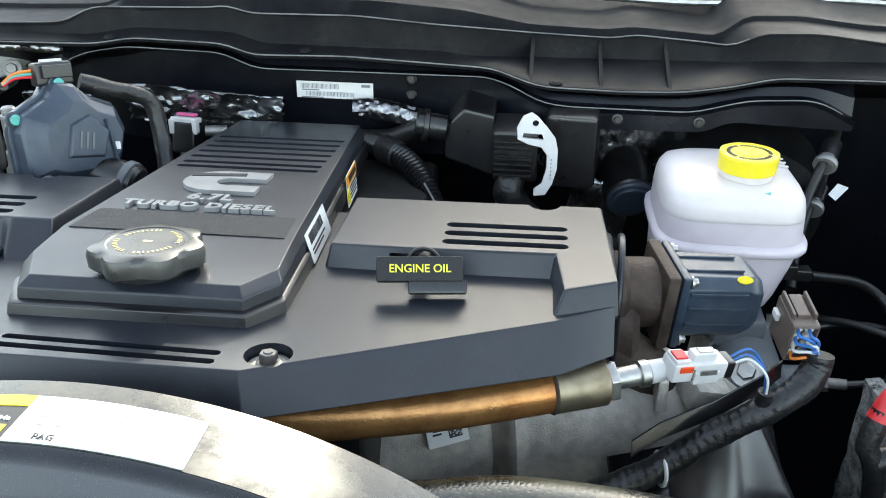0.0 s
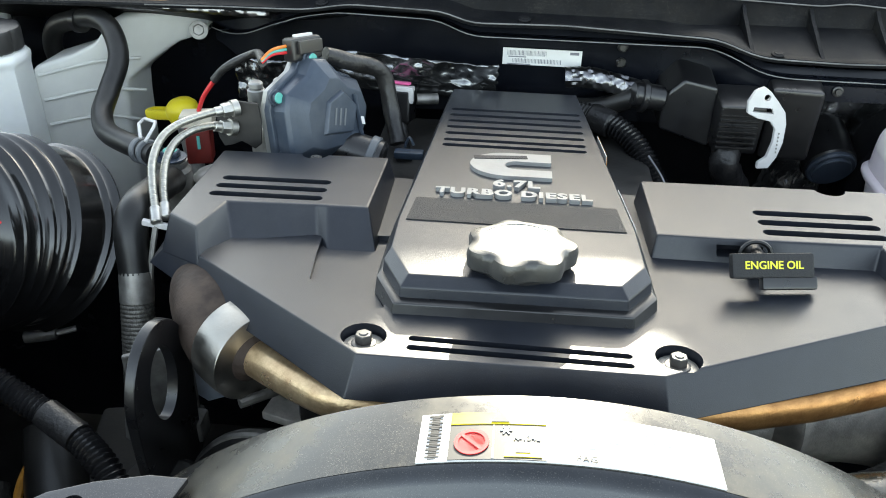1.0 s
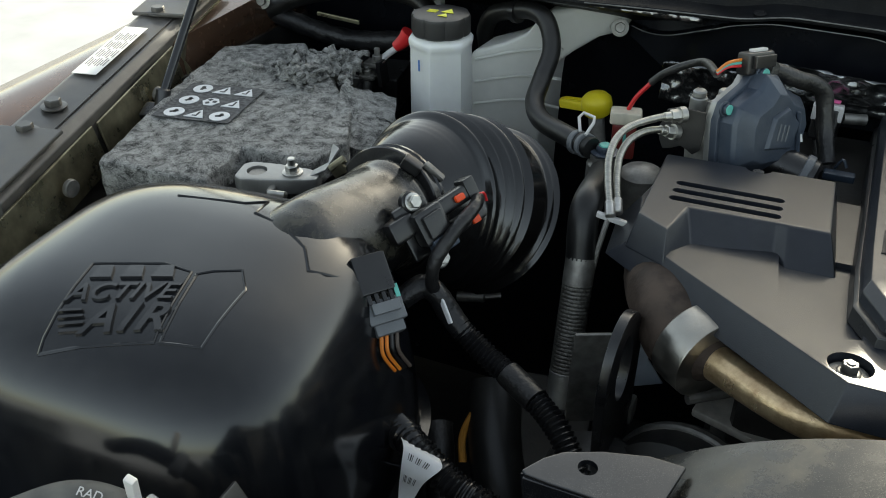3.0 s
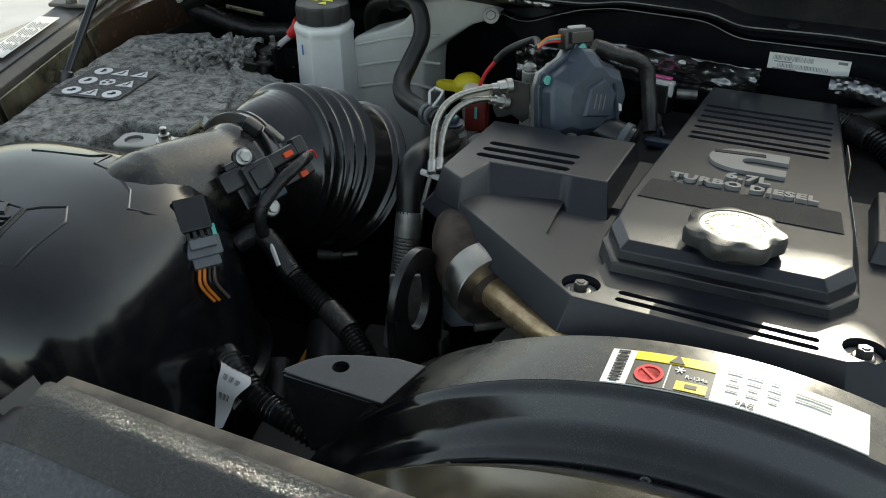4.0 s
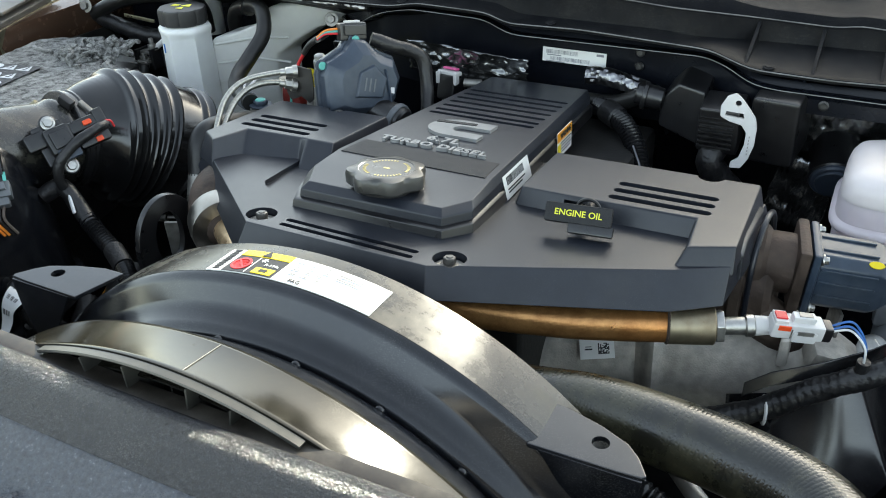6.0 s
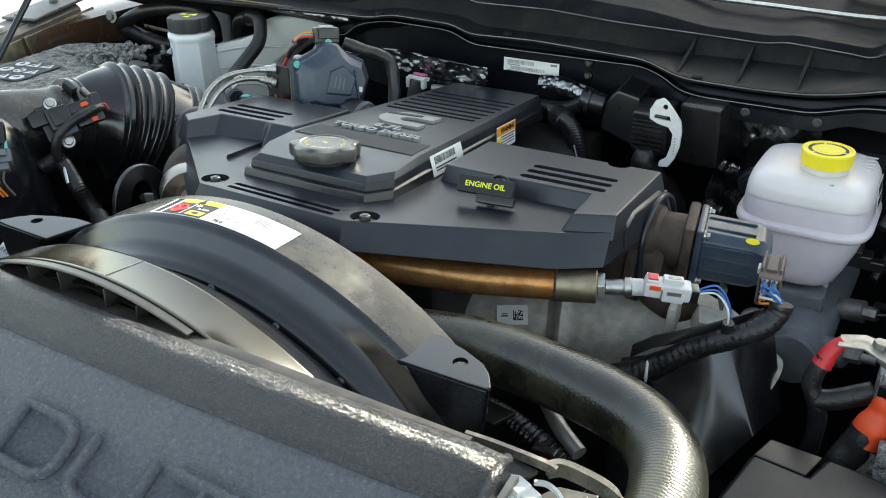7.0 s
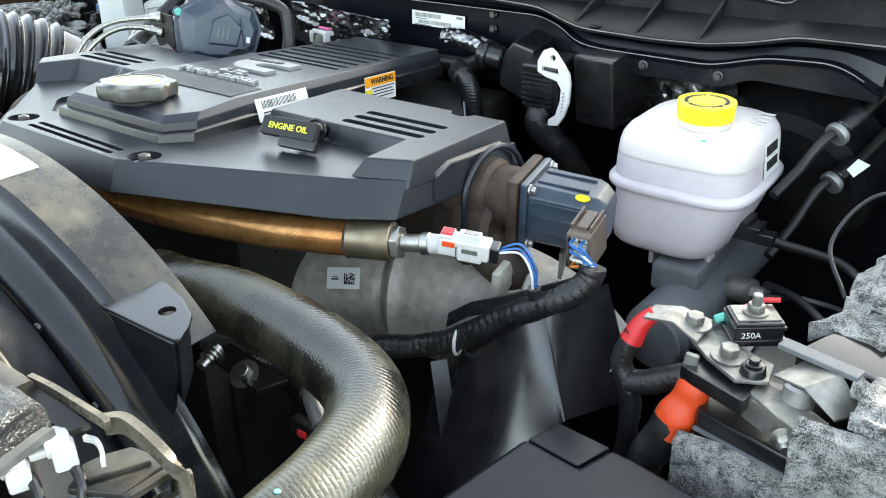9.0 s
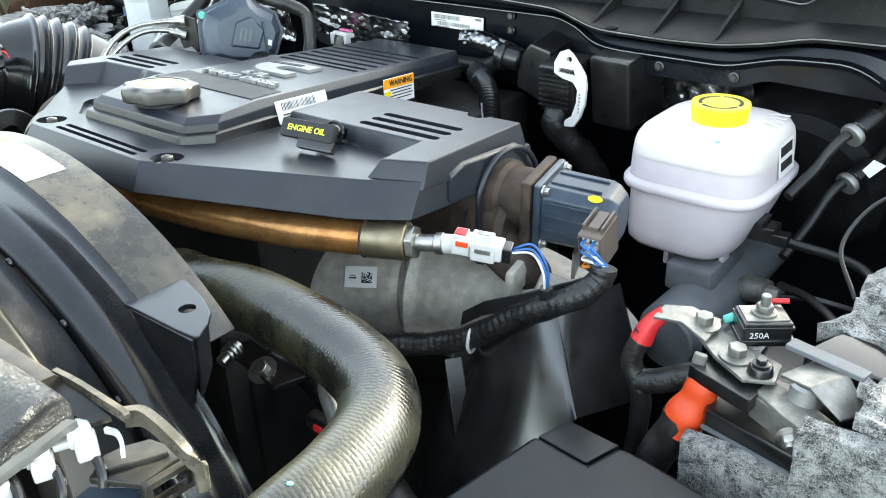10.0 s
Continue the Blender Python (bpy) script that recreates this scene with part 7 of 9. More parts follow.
part("clamp_lug", box(0.018, 0.010, 0.012, 0.002, at=(-0.461, 0.104, 1.380), rot=(10, 32, 10)), BLACK, bel)
part("clamp_lug", box(0.022, 0.007, 0.006, 0.002, at=(-0.446, 0.118, 1.370), rot=(10, 42, 14)), DULL, bel, "dull metal clamp screw housing")
part("brass_tab", merge(box(0.014, 0.006, 0.012, 0.001, at=(-0.545, 0.118, 1.352), rot=(0, -30, 20)), cyl((-0.552, 0.115, 1.352), (-0.540, 0.122, 1.362), 0.004, 10)), OLIVE, bel, "yellow-plated clamp screw")
part("clamp_screw", merge(cyl((-0.448, 0.175, 1.196), (-0.420, 0.182, 1.198), 0.006, 14, bv=0.001), cyl((-0.42, 0.182, 1.198), (-0.405, 0.19, 1.199), 0.003, 8)), DULL, bel, "brass-grey clamp screw")

maf = thing("air_flow_sensor", "black air flow sensor with red locking tabs on the intake pipe", "sensor", (-0.42, 0.06, 1.34))
SMX = frame_m((-0.4215, 0.0515, 1.353), (0.395, 0.904, 0.164), (-0.51, 0.06, 0.87))
part("base_plate", merge(box(0.034, 0.048, 0.006, 0.003, at=(-0.004, 0.004, -0.006)), cyl((0, 0.0265, -0.010), (0, 0.0265, -0.002), 0.0095, 20, bv=0.001), cyl((0, -0.0265, -0.010), (0, -0.0265, -0.002), 0.0095, 20, bv=0.001)), BLACK, maf, "", 35, SMX)
part("housing", merge(box(0.030, 0.030, 0.016, 0.004, at=(0.002, 0.004, 0.004)), box(0.020, 0.020, 0.006, 0.002, at=(0.002, 0.004, 0.013)), box(0.026, 0.020, 0.020, 0.004, at=(-0.020, 0.012, -0.006))), BLACK, maf, "", 35, SMX)
part("lower_plug", box(0.024, 0.014, 0.012, 0.002, at=(0.004, -0.014, 0.008)), EGRBLUE, maf, "dark slate plug", 35, SMX)
part("plug", merge(box(0.040, 0.015, 0.013, 0.003, at=(0.034, 0.010, 0.000)), box(0.012, 0.018, 0.016, 0.002, at=(0.052, 0.012, 0.0))), BLACK, maf, "", 35, SMX)
part("plug", box(0.036, 0.013, 0.012, 0.003, at=(0.036, -0.010, 0.004)), BLACK, maf, "", 35, SMX)
part("locking_tab", box(0.010, 0.006, 0.005, 0.0018, at=(0.0365, 0.010, 0.0080)), ORANGE, maf, "red locking tab", 35, SMX)
part("locking_tab", box(0.008, 0.006, 0.005, 0.001, at=(0.0400, -0.0125, 0.0105)), ORANGE, maf, "red locking tab", 35, SMX)
for y in (0.0265, -0.0265):
    part("bolt", bolt((0, y, -0.002), 0.0058, 0.005, (0, 0, 1), 1.35), STEEL, maf, "", 35, SMX)
part("lead", tube([SMX @ Vector((0.054, 0.000, 0.006)), SMX @ Vector((0.040, -0.002, 0.016)), SMX @ Vector((0.012, -0.008, 0.020)), SMX @ Vector((-0.012, -0.020, 0.014)), SMX @ Vector((-0.020, -0.036, 0.004)), (-0.408, 0.034, 1.306)], 0.0058, 12, 8, step=0.003, rfun=wrapped(0.0058)), TAPE, maf)
part("red_wire", tube([SMX @ Vector((0.050, 0.004, 0.010)), SMX @ Vector((0.060, 0.002, 0.008)), SMX @ Vector((0.062, -0.006, 0.004))], 0.0012, 8, 5), RED, maf)

map_ = thing("pressure_sensor", "black sensor on bracket with grey plug and orange wires", "sensor", (-0.43, -0.04, 1.34))
QM = frame_m((-0.431, -0.044, 1.360), (0.80, 0.52, -0.28), (-0.25, 0.74, 0.62)) @ pose(0, 0, 0, 0, 0, 24) @ Matrix.Scale(0.84, 4)
part("bracket", merge(box(0.030, 0.022, 0.008, 0.003, at=(-0.014, -0.002, -0.004)), box(0.02, 0.02, 0.03, 0.004, at=(-0.012, 0, -0.02))), BLACK, map_, "", 35, QM)
part("housing", merge(box(0.032, 0.036, 0.016, 0.002, at=(0.014, 0.004, 0.004)), *[box(0.004, 0.010, 0.006, 0.0008, at=(0.004 + 0.007 * k, -0.018, 0.006)) for k in range(4)]), BLACK, map_, "", 35, QM)
part("bolt", bolt((-0.016, -0.002, 0.0005), 0.0068, 0.006, (0, 0, 1), 1.3), STEEL, map_, "", 35, QM)
part("plug", merge(box(0.036, 0.022, 0.017, 0.002, at=(0.016, -0.030, -0.002)), box(0.026, 0.010, 0.008, 0.001, at=(0.016, -0.028, 0.008)), box(0.028, 0.014, 0.013, 0.002, at=(0.016, -0.044, -0.003))), MGREY, map_, "mid-grey plug", 35, QM)
part("paint_mark", box(0.004, 0.012, 0.001, at=(0.030, -0.016, 0.010)), GREEN, map_, "", 35, QM)
for k in range(4):
    o = QM @ Vector((0.007 + 0.005 * k, -0.050, -0.003))
    part("wire", tube([o, o + Vector((0.004, -0.006, -0.012)), o + Vector((0.010, 0.0, -0.030))], 0.0015, 8, 5), (ORANGEW, ORANGEW, BLACK, BROWN)[k], map_)

shift(map_, -0.004, 0.0, -0.004)

hl = thing("sensor_harness", "black corrugated conduit harness with taped joints", "harness", (-0.36, 0.03, 1.26))
part("taped_end", tube([(-0.432, 0.020, 1.300), (-0.420, 0.034, 1.308), (-0.408, 0.036, 1.304), (-0.395, 0.035, 1.287), (-0.380, 0.032, 1.272)], 0.0098, 14, 8, step=0.003, rfun=wrapped(0.0098)), TAPE, hl)
part("torn_label", box(0.004, 0.003, 0.022, 0.0008, at=(-0.394, 0.026, 1.295), rot=(-20, -35, 0)), PAPER, hl, "scrap of white tape")
part("conduit", tube([(-0.384, 0.033, 1.275), (-0.358, 0.027, 1.260), (-0.332, 0.018, 1.252), (-0.305, 0.004, 1.247), (-0.280, -0.014, 1.240), (-0.262, -0.030, 1.226), (-0.245, -0.045, 1.205)], 0.010, 16, 12, step=0.0011, rfun=ribbed(0.0084, 0.0044, 0.0024)), CONDUIT, hl)
part("tape_joint", tube([(-0.336, 0.020, 1.253), (-0.320, 0.012, 1.2495), (-0.305, 0.004, 1.247)], 0.0114, 14, 6), TAPE, hl)
TD = Matrix.Translation((0.017, -0.025, 0.026))
ht = thing("tagged_conduit", "black corrugated conduit with a white barcode paper tag", "conduit", (-0.37, -0.07, 1.21))
part("conduit", tube([(-0.43, -0.02, 1.20), (-0.405, -0.040, 1.212), (-0.385, -0.052, 1.212), (-0.352, -0.064, 1.202), (-0.315, -0.068, 1.194), (-0.28, -0.06, 1.17)], 0.0115, 16, 12, step=0.0012, rfun=ribbed(0.0098, 0.005, 0.0028)), CONDUIT, ht, "", 35, TD)
part("taped_end", tube([(-0.46, 0.0, 1.19), (-0.43, -0.022, 1.202), (-0.405, -0.044, 1.212)], 0.0115, 14, 6, step=0.003, rfun=wrapped(0.0115)), TAPE, ht, "", 35, TD)
rows_ = [((-0.402, -0.052, 1.220), (-0.367, -0.060, 1.220)), ((-0.398, -0.060, 1.2295), (-0.362, -0.068, 1.2295)), ((-0.391, -0.070, 1.2320), (-0.356, -0.077, 1.2315)), ((-0.388, -0.079, 1.2275), (-0.361, -0.083, 1.2265)), ((-0.387, -0.084, 1.2200), (-0.367, -0.086, 1.2190)), ((-0.387, -0.088, 1.2060), (-0.373, -0.087, 1.2050)), ((-0.383, -0.099, 1.1900), (-0.378, -0.095, 1.1900))]
over = Vector((0.0118, -0.0162, 0.0180))   # lies on the conduit
left, right = spline([Vector(a) + over for a, b in rows_], 4), spline([Vector(b) + over for a, b in rows_], 4)
lift = Vector((0.0002, -0.0004, 0.0004))
part("paper_tag", loft([[a, b, b - lift, a - lift] for a, b in zip(left, right)]), PAPER, ht, "curled white barcode tag", 60)
for r0, cnt in ((9, 12), (16, 10)):
    for k in range(cnt):
        if k % 4 == 3:
            continue
        u0, u1 = 0.16 + 0.055 * k, 0.16 + 0.055 * k + 0.018 + 0.012 * (k % 2)
        stripe = [[left[r].lerp(right[r], u) + lift * m_ for u, m_ in ((u0, 0.6), (u1, 0.6), (u1, 0.1), (u0, 0.1))] for r in (r0, r0 + 1, r0 + 2)]
        part("tag_bar", loft(stripe), INK, ht)

flex = thing("flexible_pipe", "braided flexible pipe with grey metal collars", "pipe", (-0.316, 0.127, 1.2))
a0, a1 = Vector((-0.315, 0.152, 1.302)), Vector((-0.309, 0.098, 1.165))
ln = lambda k: a0 + (a1 - a0) * k
part("sleeve", tube([ln(0.22), ln(0.5), ln(0.80)], 0.0135, 24, 24, step=0.0009, rfun=ribbed(0.0134, 0.0036, 0.0006)), DARKBRAID, flex, "dark braided sleeve")
part("collar", cyl(ln(0.04), ln(0.23), 0.0140, 24, bv=0.001), DULL, flex)
part("collar", cyl(ln(0.79), ln(1.02), 0.0142, 24, bv=0.001), ALUM, flex)
part("elbow", tube([ln(0.06), (-0.319, 0.163, 1.328), (-0.320, 0.185, 1.338), (-0.325, 0.24, 1.326), (-0.337, 0.30, 1.305)], 0.0140, 20, 8), RUBBER, flex)

eye_ = thing("lifting_eye", "black steel lifting eye plate with oval hole", "bracket", (-0.24, 0.02, 1.25))
oc = [(0.040 * math.cos(u), 0.052 * math.sin(u) if math.sin(u) > 0 else 0.16 * math.sin(u)) for u in (2 * math.pi * k / 48 for k in range(48))]
pl = cut(prism(oc, -0.004, 0.004, 0.0012), [prism([(0.018 * math.cos(u), 0.004 + 0.030 * math.sin(u)) for u in (2 * math.pi * k / 32 for k in range(32))], -0.02, 0.02)])
EM = frame_m((-0.246, 0.020, 1.287), (0.10, 0.99, 0.0), (0.0, 0.06, 1.0))
part("plate", pl, BLACK, eye_, "", 35, EM)
part("foot_bolt", bolt((0.0, -0.085, 0.004), 0.008, 0.006, (0, 0, 1), 1.5), DULL, eye_, "", 35, EM)
single("mounting_bracket", merge(box(0.05, 0.004, 0.11, 0.002, at=(-0.272, 0.075, 1.225), rot=(6, 0, 25)), box(0.02, 0.02, 0.02, 0.003, at=(-0.245, 0.06, 1.215))), DULL, "plain grey steel bracket behind the eye plate", "bracket")
alt = thing("alternator", "dark grimy alternator below the exhaust pipe", "alternator", (-0.165, 0.03, 1.16))
AL = pose(-0.175, 0.035, 1.165, 75, 0, -16)
part("housing", lathe([(0.060, 0), (0.066, 0.008), (0.064, 0.05), (0.05, 0.058), (0.02, 0.060)], 40), DEEP, alt, "", 35, AL)
part("rear_band", lathe([(0.067, 0.014), (0.069, 0.016), (0.069, 0.022), (0.067, 0.024)], 40), DULL, alt, "", 35, AL)
part("pulley", lathe([(0.012, 0.058), (0.030, 0.060), (0.030, 0.066), (0.026, 0.068), (0.030, 0.070), (0.030, 0.076), (0.012, 0.078)], 32), DULL, alt, "", 35, AL)
wp = thing("plastic_flap", "pale blue-white plastic flap hanging below the clamp", "flap", (-0.238, 0.108, 1.23))
part("flap", loft([[(-0.262, 0.085, 1.262), (-0.242, 0.100, 1.268), (-0.242, 0.1015, 1.268), (-0.262, 0.0865, 1.262)], [(-0.260, 0.085, 1.232), (-0.236, 0.104, 1.236), (-0.236, 0.1055, 1.236), (-0.260, 0.0865, 1.232)], [(-0.247, 0.098, 1.206), (-0.222, 0.118, 1.202), (-0.222, 0.1195, 1.202), (-0.247, 0.0995, 1.206)]]), mat("pale_blue_plastic", (0.55, 0.62, 0.70), 0.4, vary=0.1), wp)
pm = thing("bracket_plate", "tan cast bracket plate below the exhaust pipe", "bracket", (-0.15, 0.05, 1.25))
part("plate", prism([(-0.19, 0.06), (-0.11, 0.035), (-0.09, 0.06), (-0.12, 0.10), (-0.18, 0.11)], 1.226, 1.234, 0.002), CAST, pm)
part("boss", cyl((-0.14, 0.065, 1.232), (-0.14, 0.065, 1.242), 0.010, 18, bv=0.001), CAST, pm)

# ---- battery, passenger's side ----
b2 = thing("battery", "black truck battery under a grey felt blanket", "battery", (-0.76, 0.27, 1.1))
R2 = frame_m((-0.755, 0.275, 1.1), (0.97, 0.26, 0), (-0.26, 0.97, 0))
part("case", box(0.19, 0.33, 0.19, 0.004, at=(0.0, 0.0, 0.10)), BLACK, b2, "", 35, R2)
blanket = thing("battery_felt", "dusty grey felt blanket on the battery with warning symbols", "insulation", (-0.76, 0.27, 1.3))
outline = [(-0.815, 0.082), (-0.686, 0.095), (-0.696, 0.171), (-0.611, 0.171), (-0.600, 0.228), (-0.637, 0.302), (-0.700, 0.372), (-0.765, 0.425), (-0.808, 0.478), (-0.905, 0.424), (-0.868, 0.262)]
bm = prism(outline, 1.290, 1.322, 0.003)
bmesh.ops.triangulate(bm, faces=bm.faces[:])
for _ in range(6):
    lg = [e for e in bm.edges if e.calc_length() > 0.014]
    if not lg:
        break
    bmesh.ops.subdivide_edges(bm, edges=lg, cuts=1)
    bmesh.ops.triangulate(bm, faces=bm.faces[:])
for v in bm.verts:
    v.co += (noise.noise_vector(v.co * 80) + 0.7 * noise.noise_vector(v.co * 22)) * 0.0024
part("blanket", bm, FELT, blanket, "", 60)
part("side_fold", felt(0.132, 0.014, 0.05, (-0.751, 0.099, 1.272), (0, 0, 5.5), seed=9), FELT, blanket, "", 60)
bm = bmesh.new()
rnd = random.Random(5)
tuft = []
for k in range(150):
    p = Vector((-0.735 + rnd.gauss(0, 0.022), 0.385 + rnd.gauss(0, 0.026), 1.322 + abs(rnd.gauss(0, 0.006))))
    q = p + Vector((rnd.uniform(-0.022, 0.022), rnd.uniform(-0.022, 0.022), rnd.uniform(-0.010, 0.014)))
    rk_ = rnd.uniform(0.0022, 0.0060)
    tuft.append(tube([p, (p + q) / 2 + Vector((rnd.uniform(-0.008, 0.008), rnd.uniform(-0.008, 0.008), rnd.uniform(0, 0.008))), q], rk_, 5, 3, rfun=lambda s, u, k=k, r=rk_: r * (1 + 0.4 * math.sin(s * 400 + k + u))))
part("loose_tuft", merge(*tuft), FELT, blanket, "torn tuft of loose felt", 60)
for k in range(2):
    part("side_lump", felt(0.07, 0.06, 0.05, (-0.628 - 0.02 * k, 0.285 + 0.06 * k, 1.290), (10, 20, 30 * k), seed=12 + k, rough=0.0045), FELT, blanket, "", 60)
LB = frame_m((-0.798, 0.250, 1.3246), (0.985, 0.17, 0), (-0.17, 0.985, 0))
PATCH = mat("dark_printed_felt", (0.095, 0.095, 0.097), 0.9, vary=0.7, scale=200, grain=0.8, gscale=600)
plate = part("symbol_patch", box(0.096, 0.100, 0.0006, 0.0002), PATCH, blanket, "dark felt patch printed with white warning symbols", 35, LB)
for r_, row in enumerate((((0, "disc"), (1, "tri"), (2, "disc")), ((0, "disc"), (1, "hex"), (2, "tri")), ((0, "disc"), (1, "tri"), (2, "tri")))):
    for c_, form in row:
        x, y = -0.026 + 0.0285 * c_, -0.036 + 0.035 * r_
        if form == "disc":
            g = lathe([(0.0118, 0), (0.0118, 0.0008)], 24)
        elif form == "hex":
            g = lathe([(0.0110, 0), (0.0110, 0.0008)], 6)
        else:
            g = prism([(-0.012, -0.009), (0.012, -0.009), (0.002, 0.011)], 0, 0.0008)
        g.transform(pose(x, y, 0.0006))
        ob = part("symbol", g, PAPER, plate, "", 35, LB)
        if form == "disc":
            mk = merge(box(0.010, 0.0035, 0.0005, rot=(0, 0, 30 * (r_ + 1))), box(0.0035, 0.008, 0.0005, at=(0.001, 0.0015, 0), rot=(0, 0, 20 * r_)))
        elif form == "hex":
            mk = merge(*[box(0.0045, 0.0045, 0.0005, at=(0.005 * math.cos(2.09 * k), 0.005 * math.sin(2.09 * k), 0), rot=(0, 0, 60 * k)) for k in range(3)])
        else:
            mk = merge(box(0.002, 0.008, 0.0005, at=(0.002, 0.0005, 0)), box(0.006, 0.0014, 0.0005, at=(0, -0.0055, 0)))
        part("symbol_mark", mk, INK, plate, "", 35, LB @ pose(x, y, 0.0018))

for (x, y, z, rz), lb in (((-0.642, 0.142, 1.308, 14), "dull grey cast terminal clamp with bolt"), ((-0.738, 0.459, 1.288, 0), "zinc terminal clamp with black cable and studs")):
    tm = thing("battery_terminal", lb, "terminal", (x, y, z))
    T2 = pose(x, y, z, 0, 0, rz)
    if rz > 5:
        ring = cut(prism([(-0.034, -0.014), (-0.026, -0.020), (0.006, -0.018), (0.040, -0.012), (0.052, -0.008), (0.052, 0.008), (0.036, 0.014), (0.004, 0.019), (-0.026, 0.020), (-0.034, 0.013)], -0.008, 0.010, 0.003), [cyl((-0.014, 0, -0.03), (-0.014, 0, 0.03), 0.0105)])
        part("clamp", ring, ALUM, tm, "", 35, T2)
        part("post", lathe([(0.0098, -0.01), (0.0098, 0.006), (0.0085, 0.0075)], 28), DULL, tm, "dull lead post", 35, T2 @ pose(-0.014, 0, 0))
        part("strap", loft([[(0.040, -0.006, 0.006), (0.040, 0.008, 0.006), (0.040, 0.008, 0.009), (0.040, -0.006, 0.009)], [(0.058, 0.004, 0.012), (0.056, 0.020, 0.012), (0.056, 0.020, 0.015), (0.058, 0.004, 0.015)], [(0.066, 0.030, 0.024), (0.056, 0.040, 0.024), (0.056, 0.040, 0.027), (0.066, 0.030, 0.027)]], True, 0.0008), ALUM, tm, "pale cable strap", 35, T2)
    else:
        part("clamp", merge(cut(prism([(-0.046, -0.012), (-0.034, -0.019), (-0.018, -0.016), (0.034, -0.010), (0.040, 0.0), (0.034, 0.010), (-0.018, 0.016), (-0.034, 0.019), (-0.046, 0.012)], -0.005, 0.006, 0.002), [cyl((-0.028, 0, -0.03), (-0.028, 0, 0.03), 0.0095)]), box(0.018, 0.026, 0.010, 0.002, at=(0.020, 0, 0.004))), ALUM, tm, "", 35, T2)
    part("bolt", bolt((0.024, 0, 0.010), 0.0075, 0.007, (0, 0, 1), 1.4, 0.010), STEEL, tm, "", 35, T2)
    part("side_bolt", cyl(T2 @ Vector((0.008, -0.028, 0.0)), T2 @ Vector((0.008, 0.024, 0.0)), 0.0042, 12), DULL, tm)
part("fuse_link", merge(box(0.026, 0.022, 0.006, 0.0015, at=(-0.697, 0.467, 1.312)), box(0.024, 0.020, 0.004, 0.001, at=(-0.700, 0.458, 1.297))), DULL, tm, "dull zinc link plates")
part("link_insulator", merge(box(0.006, 0.026, 0.030, 0.001, at=(-0.712, 0.462, 1.303), rot=(0, 8, 0)), box(0.006, 0.022, 0.034, 0.001, at=(-0.683, 0.466, 1.302), rot=(0, -6, 0))), BLACK, tm)
part("nut", bolt((-0.691, 0.468, 1.315), 0.0072, 0.0070, (0, 0, 1), 1.5, 0.012), ZINC, tm)
part("nut", bolt((-0.701, 0.456, 1.299), 0.0068, 0.0065, (0, -0.1, 1), 1.6, 0.006), ZINC, tm)
part("cable", tube([(-0.700, 0.452, 1.293), (-0.700, 0.446, 1.275), (-0.697, 0.443, 1.245), (-0.692, 0.44, 1.19)], 0.0085, 14, 6), RUBBER, tm)
part("cable", tube([(-0.690, 0.470, 1.314), (-0.682, 0.476, 1.322), (-0.668, 0.482, 1.333)], 0.0045, 12, 6), LGREY, tm, "pale crimped lug")
part("red_boot", tube([(-0.669, 0.482, 1.334), (-0.658, 0.483, 1.344), (-0.650, 0.484, 1.355)], 0.010, 14, 6, rfun=lambda s, u: 0.0075 + 0.12 * s), RED, tm, "red rubber boot")

# ---- fender rail, strut and back corner ----
rail = thing("fender_rail", "dark bolted steel fender rail with white label", "rail", (-0.9, 0.25, 1.3))
L0, L1 = Vector((-0.852, -0.02, 1.325)), Vector((-0.985, 0.52, 1.373))
ex = Vector((-0.97, -0.24, 0.0))
def rail_ring(k):
    c = L0 + (L1 - L0) * k
    return [c + ex * a + Vector((0, 0, b)) for a, b in ((-0.012, -0.16), (-0.010, -0.008), (0.0, 0.0), (0.05, 0.004), (0.058, 0.0), (0.06, -0.16))]
part("rail", loft([rail_ring(k / 8) for k in range(9)], True, 0.002), PRIMER, rail)
def on_rail(k, a, b=0.006):
    return L0 + (L1 - L0) * k + ex * a + Vector((0, 0, b))
for k in (0.20, 0.30, 0.775, 0.95):
    part("bolt", bolt(on_rail(k, 0.028, 0.004), 0.0095, 0.008, (0.05, 0, 1), 1.5), PRIMER, rail)
RLM = frame_m(on_rail(0.56, 0.034, 0.0062), (-0.235, 0.97, 0.085), (-0.97, -0.235, 0.02)) @ Matrix.Diagonal((1.15, 0.92, 1, 1))
rlab = part("rail_label", box(0.118, 0.034, 0.0006, 0.0001), WHITE, rail, "white label with fine print", 35, RLM)
part("print", bars([(-0.030 + 0.021 * c - 0.002 * (k % 3), 0.0120 - 0.0036 * k, 0.017 - 0.003 * ((k + c) % 2), 0.0011) for k in range(8) for c in range(4)]), GREYPRINT, rlab, "", 35, RLM @ pose(0, 0, 0.0006))
part("groove", cyl(on_rail(0.22, 0.004, 0.0012), on_rail(0.76, 0.004, 0.0012), 0.0012, 8), BLACK, rail)
part("end_plate", box(0.075, 0.16, 0.006, 0.002, at=tuple(on_rail(0.90, 0.024, 0.006)), rot=(5, 0, 13.8)), PRIMER, rail)
part("end_plate", box(0.075, 0.12, 0.005, 0.002, at=tuple(on_rail(0.10, 0.024, 0.006)), rot=(5, 0, 13.8)), PRIMER, rail)
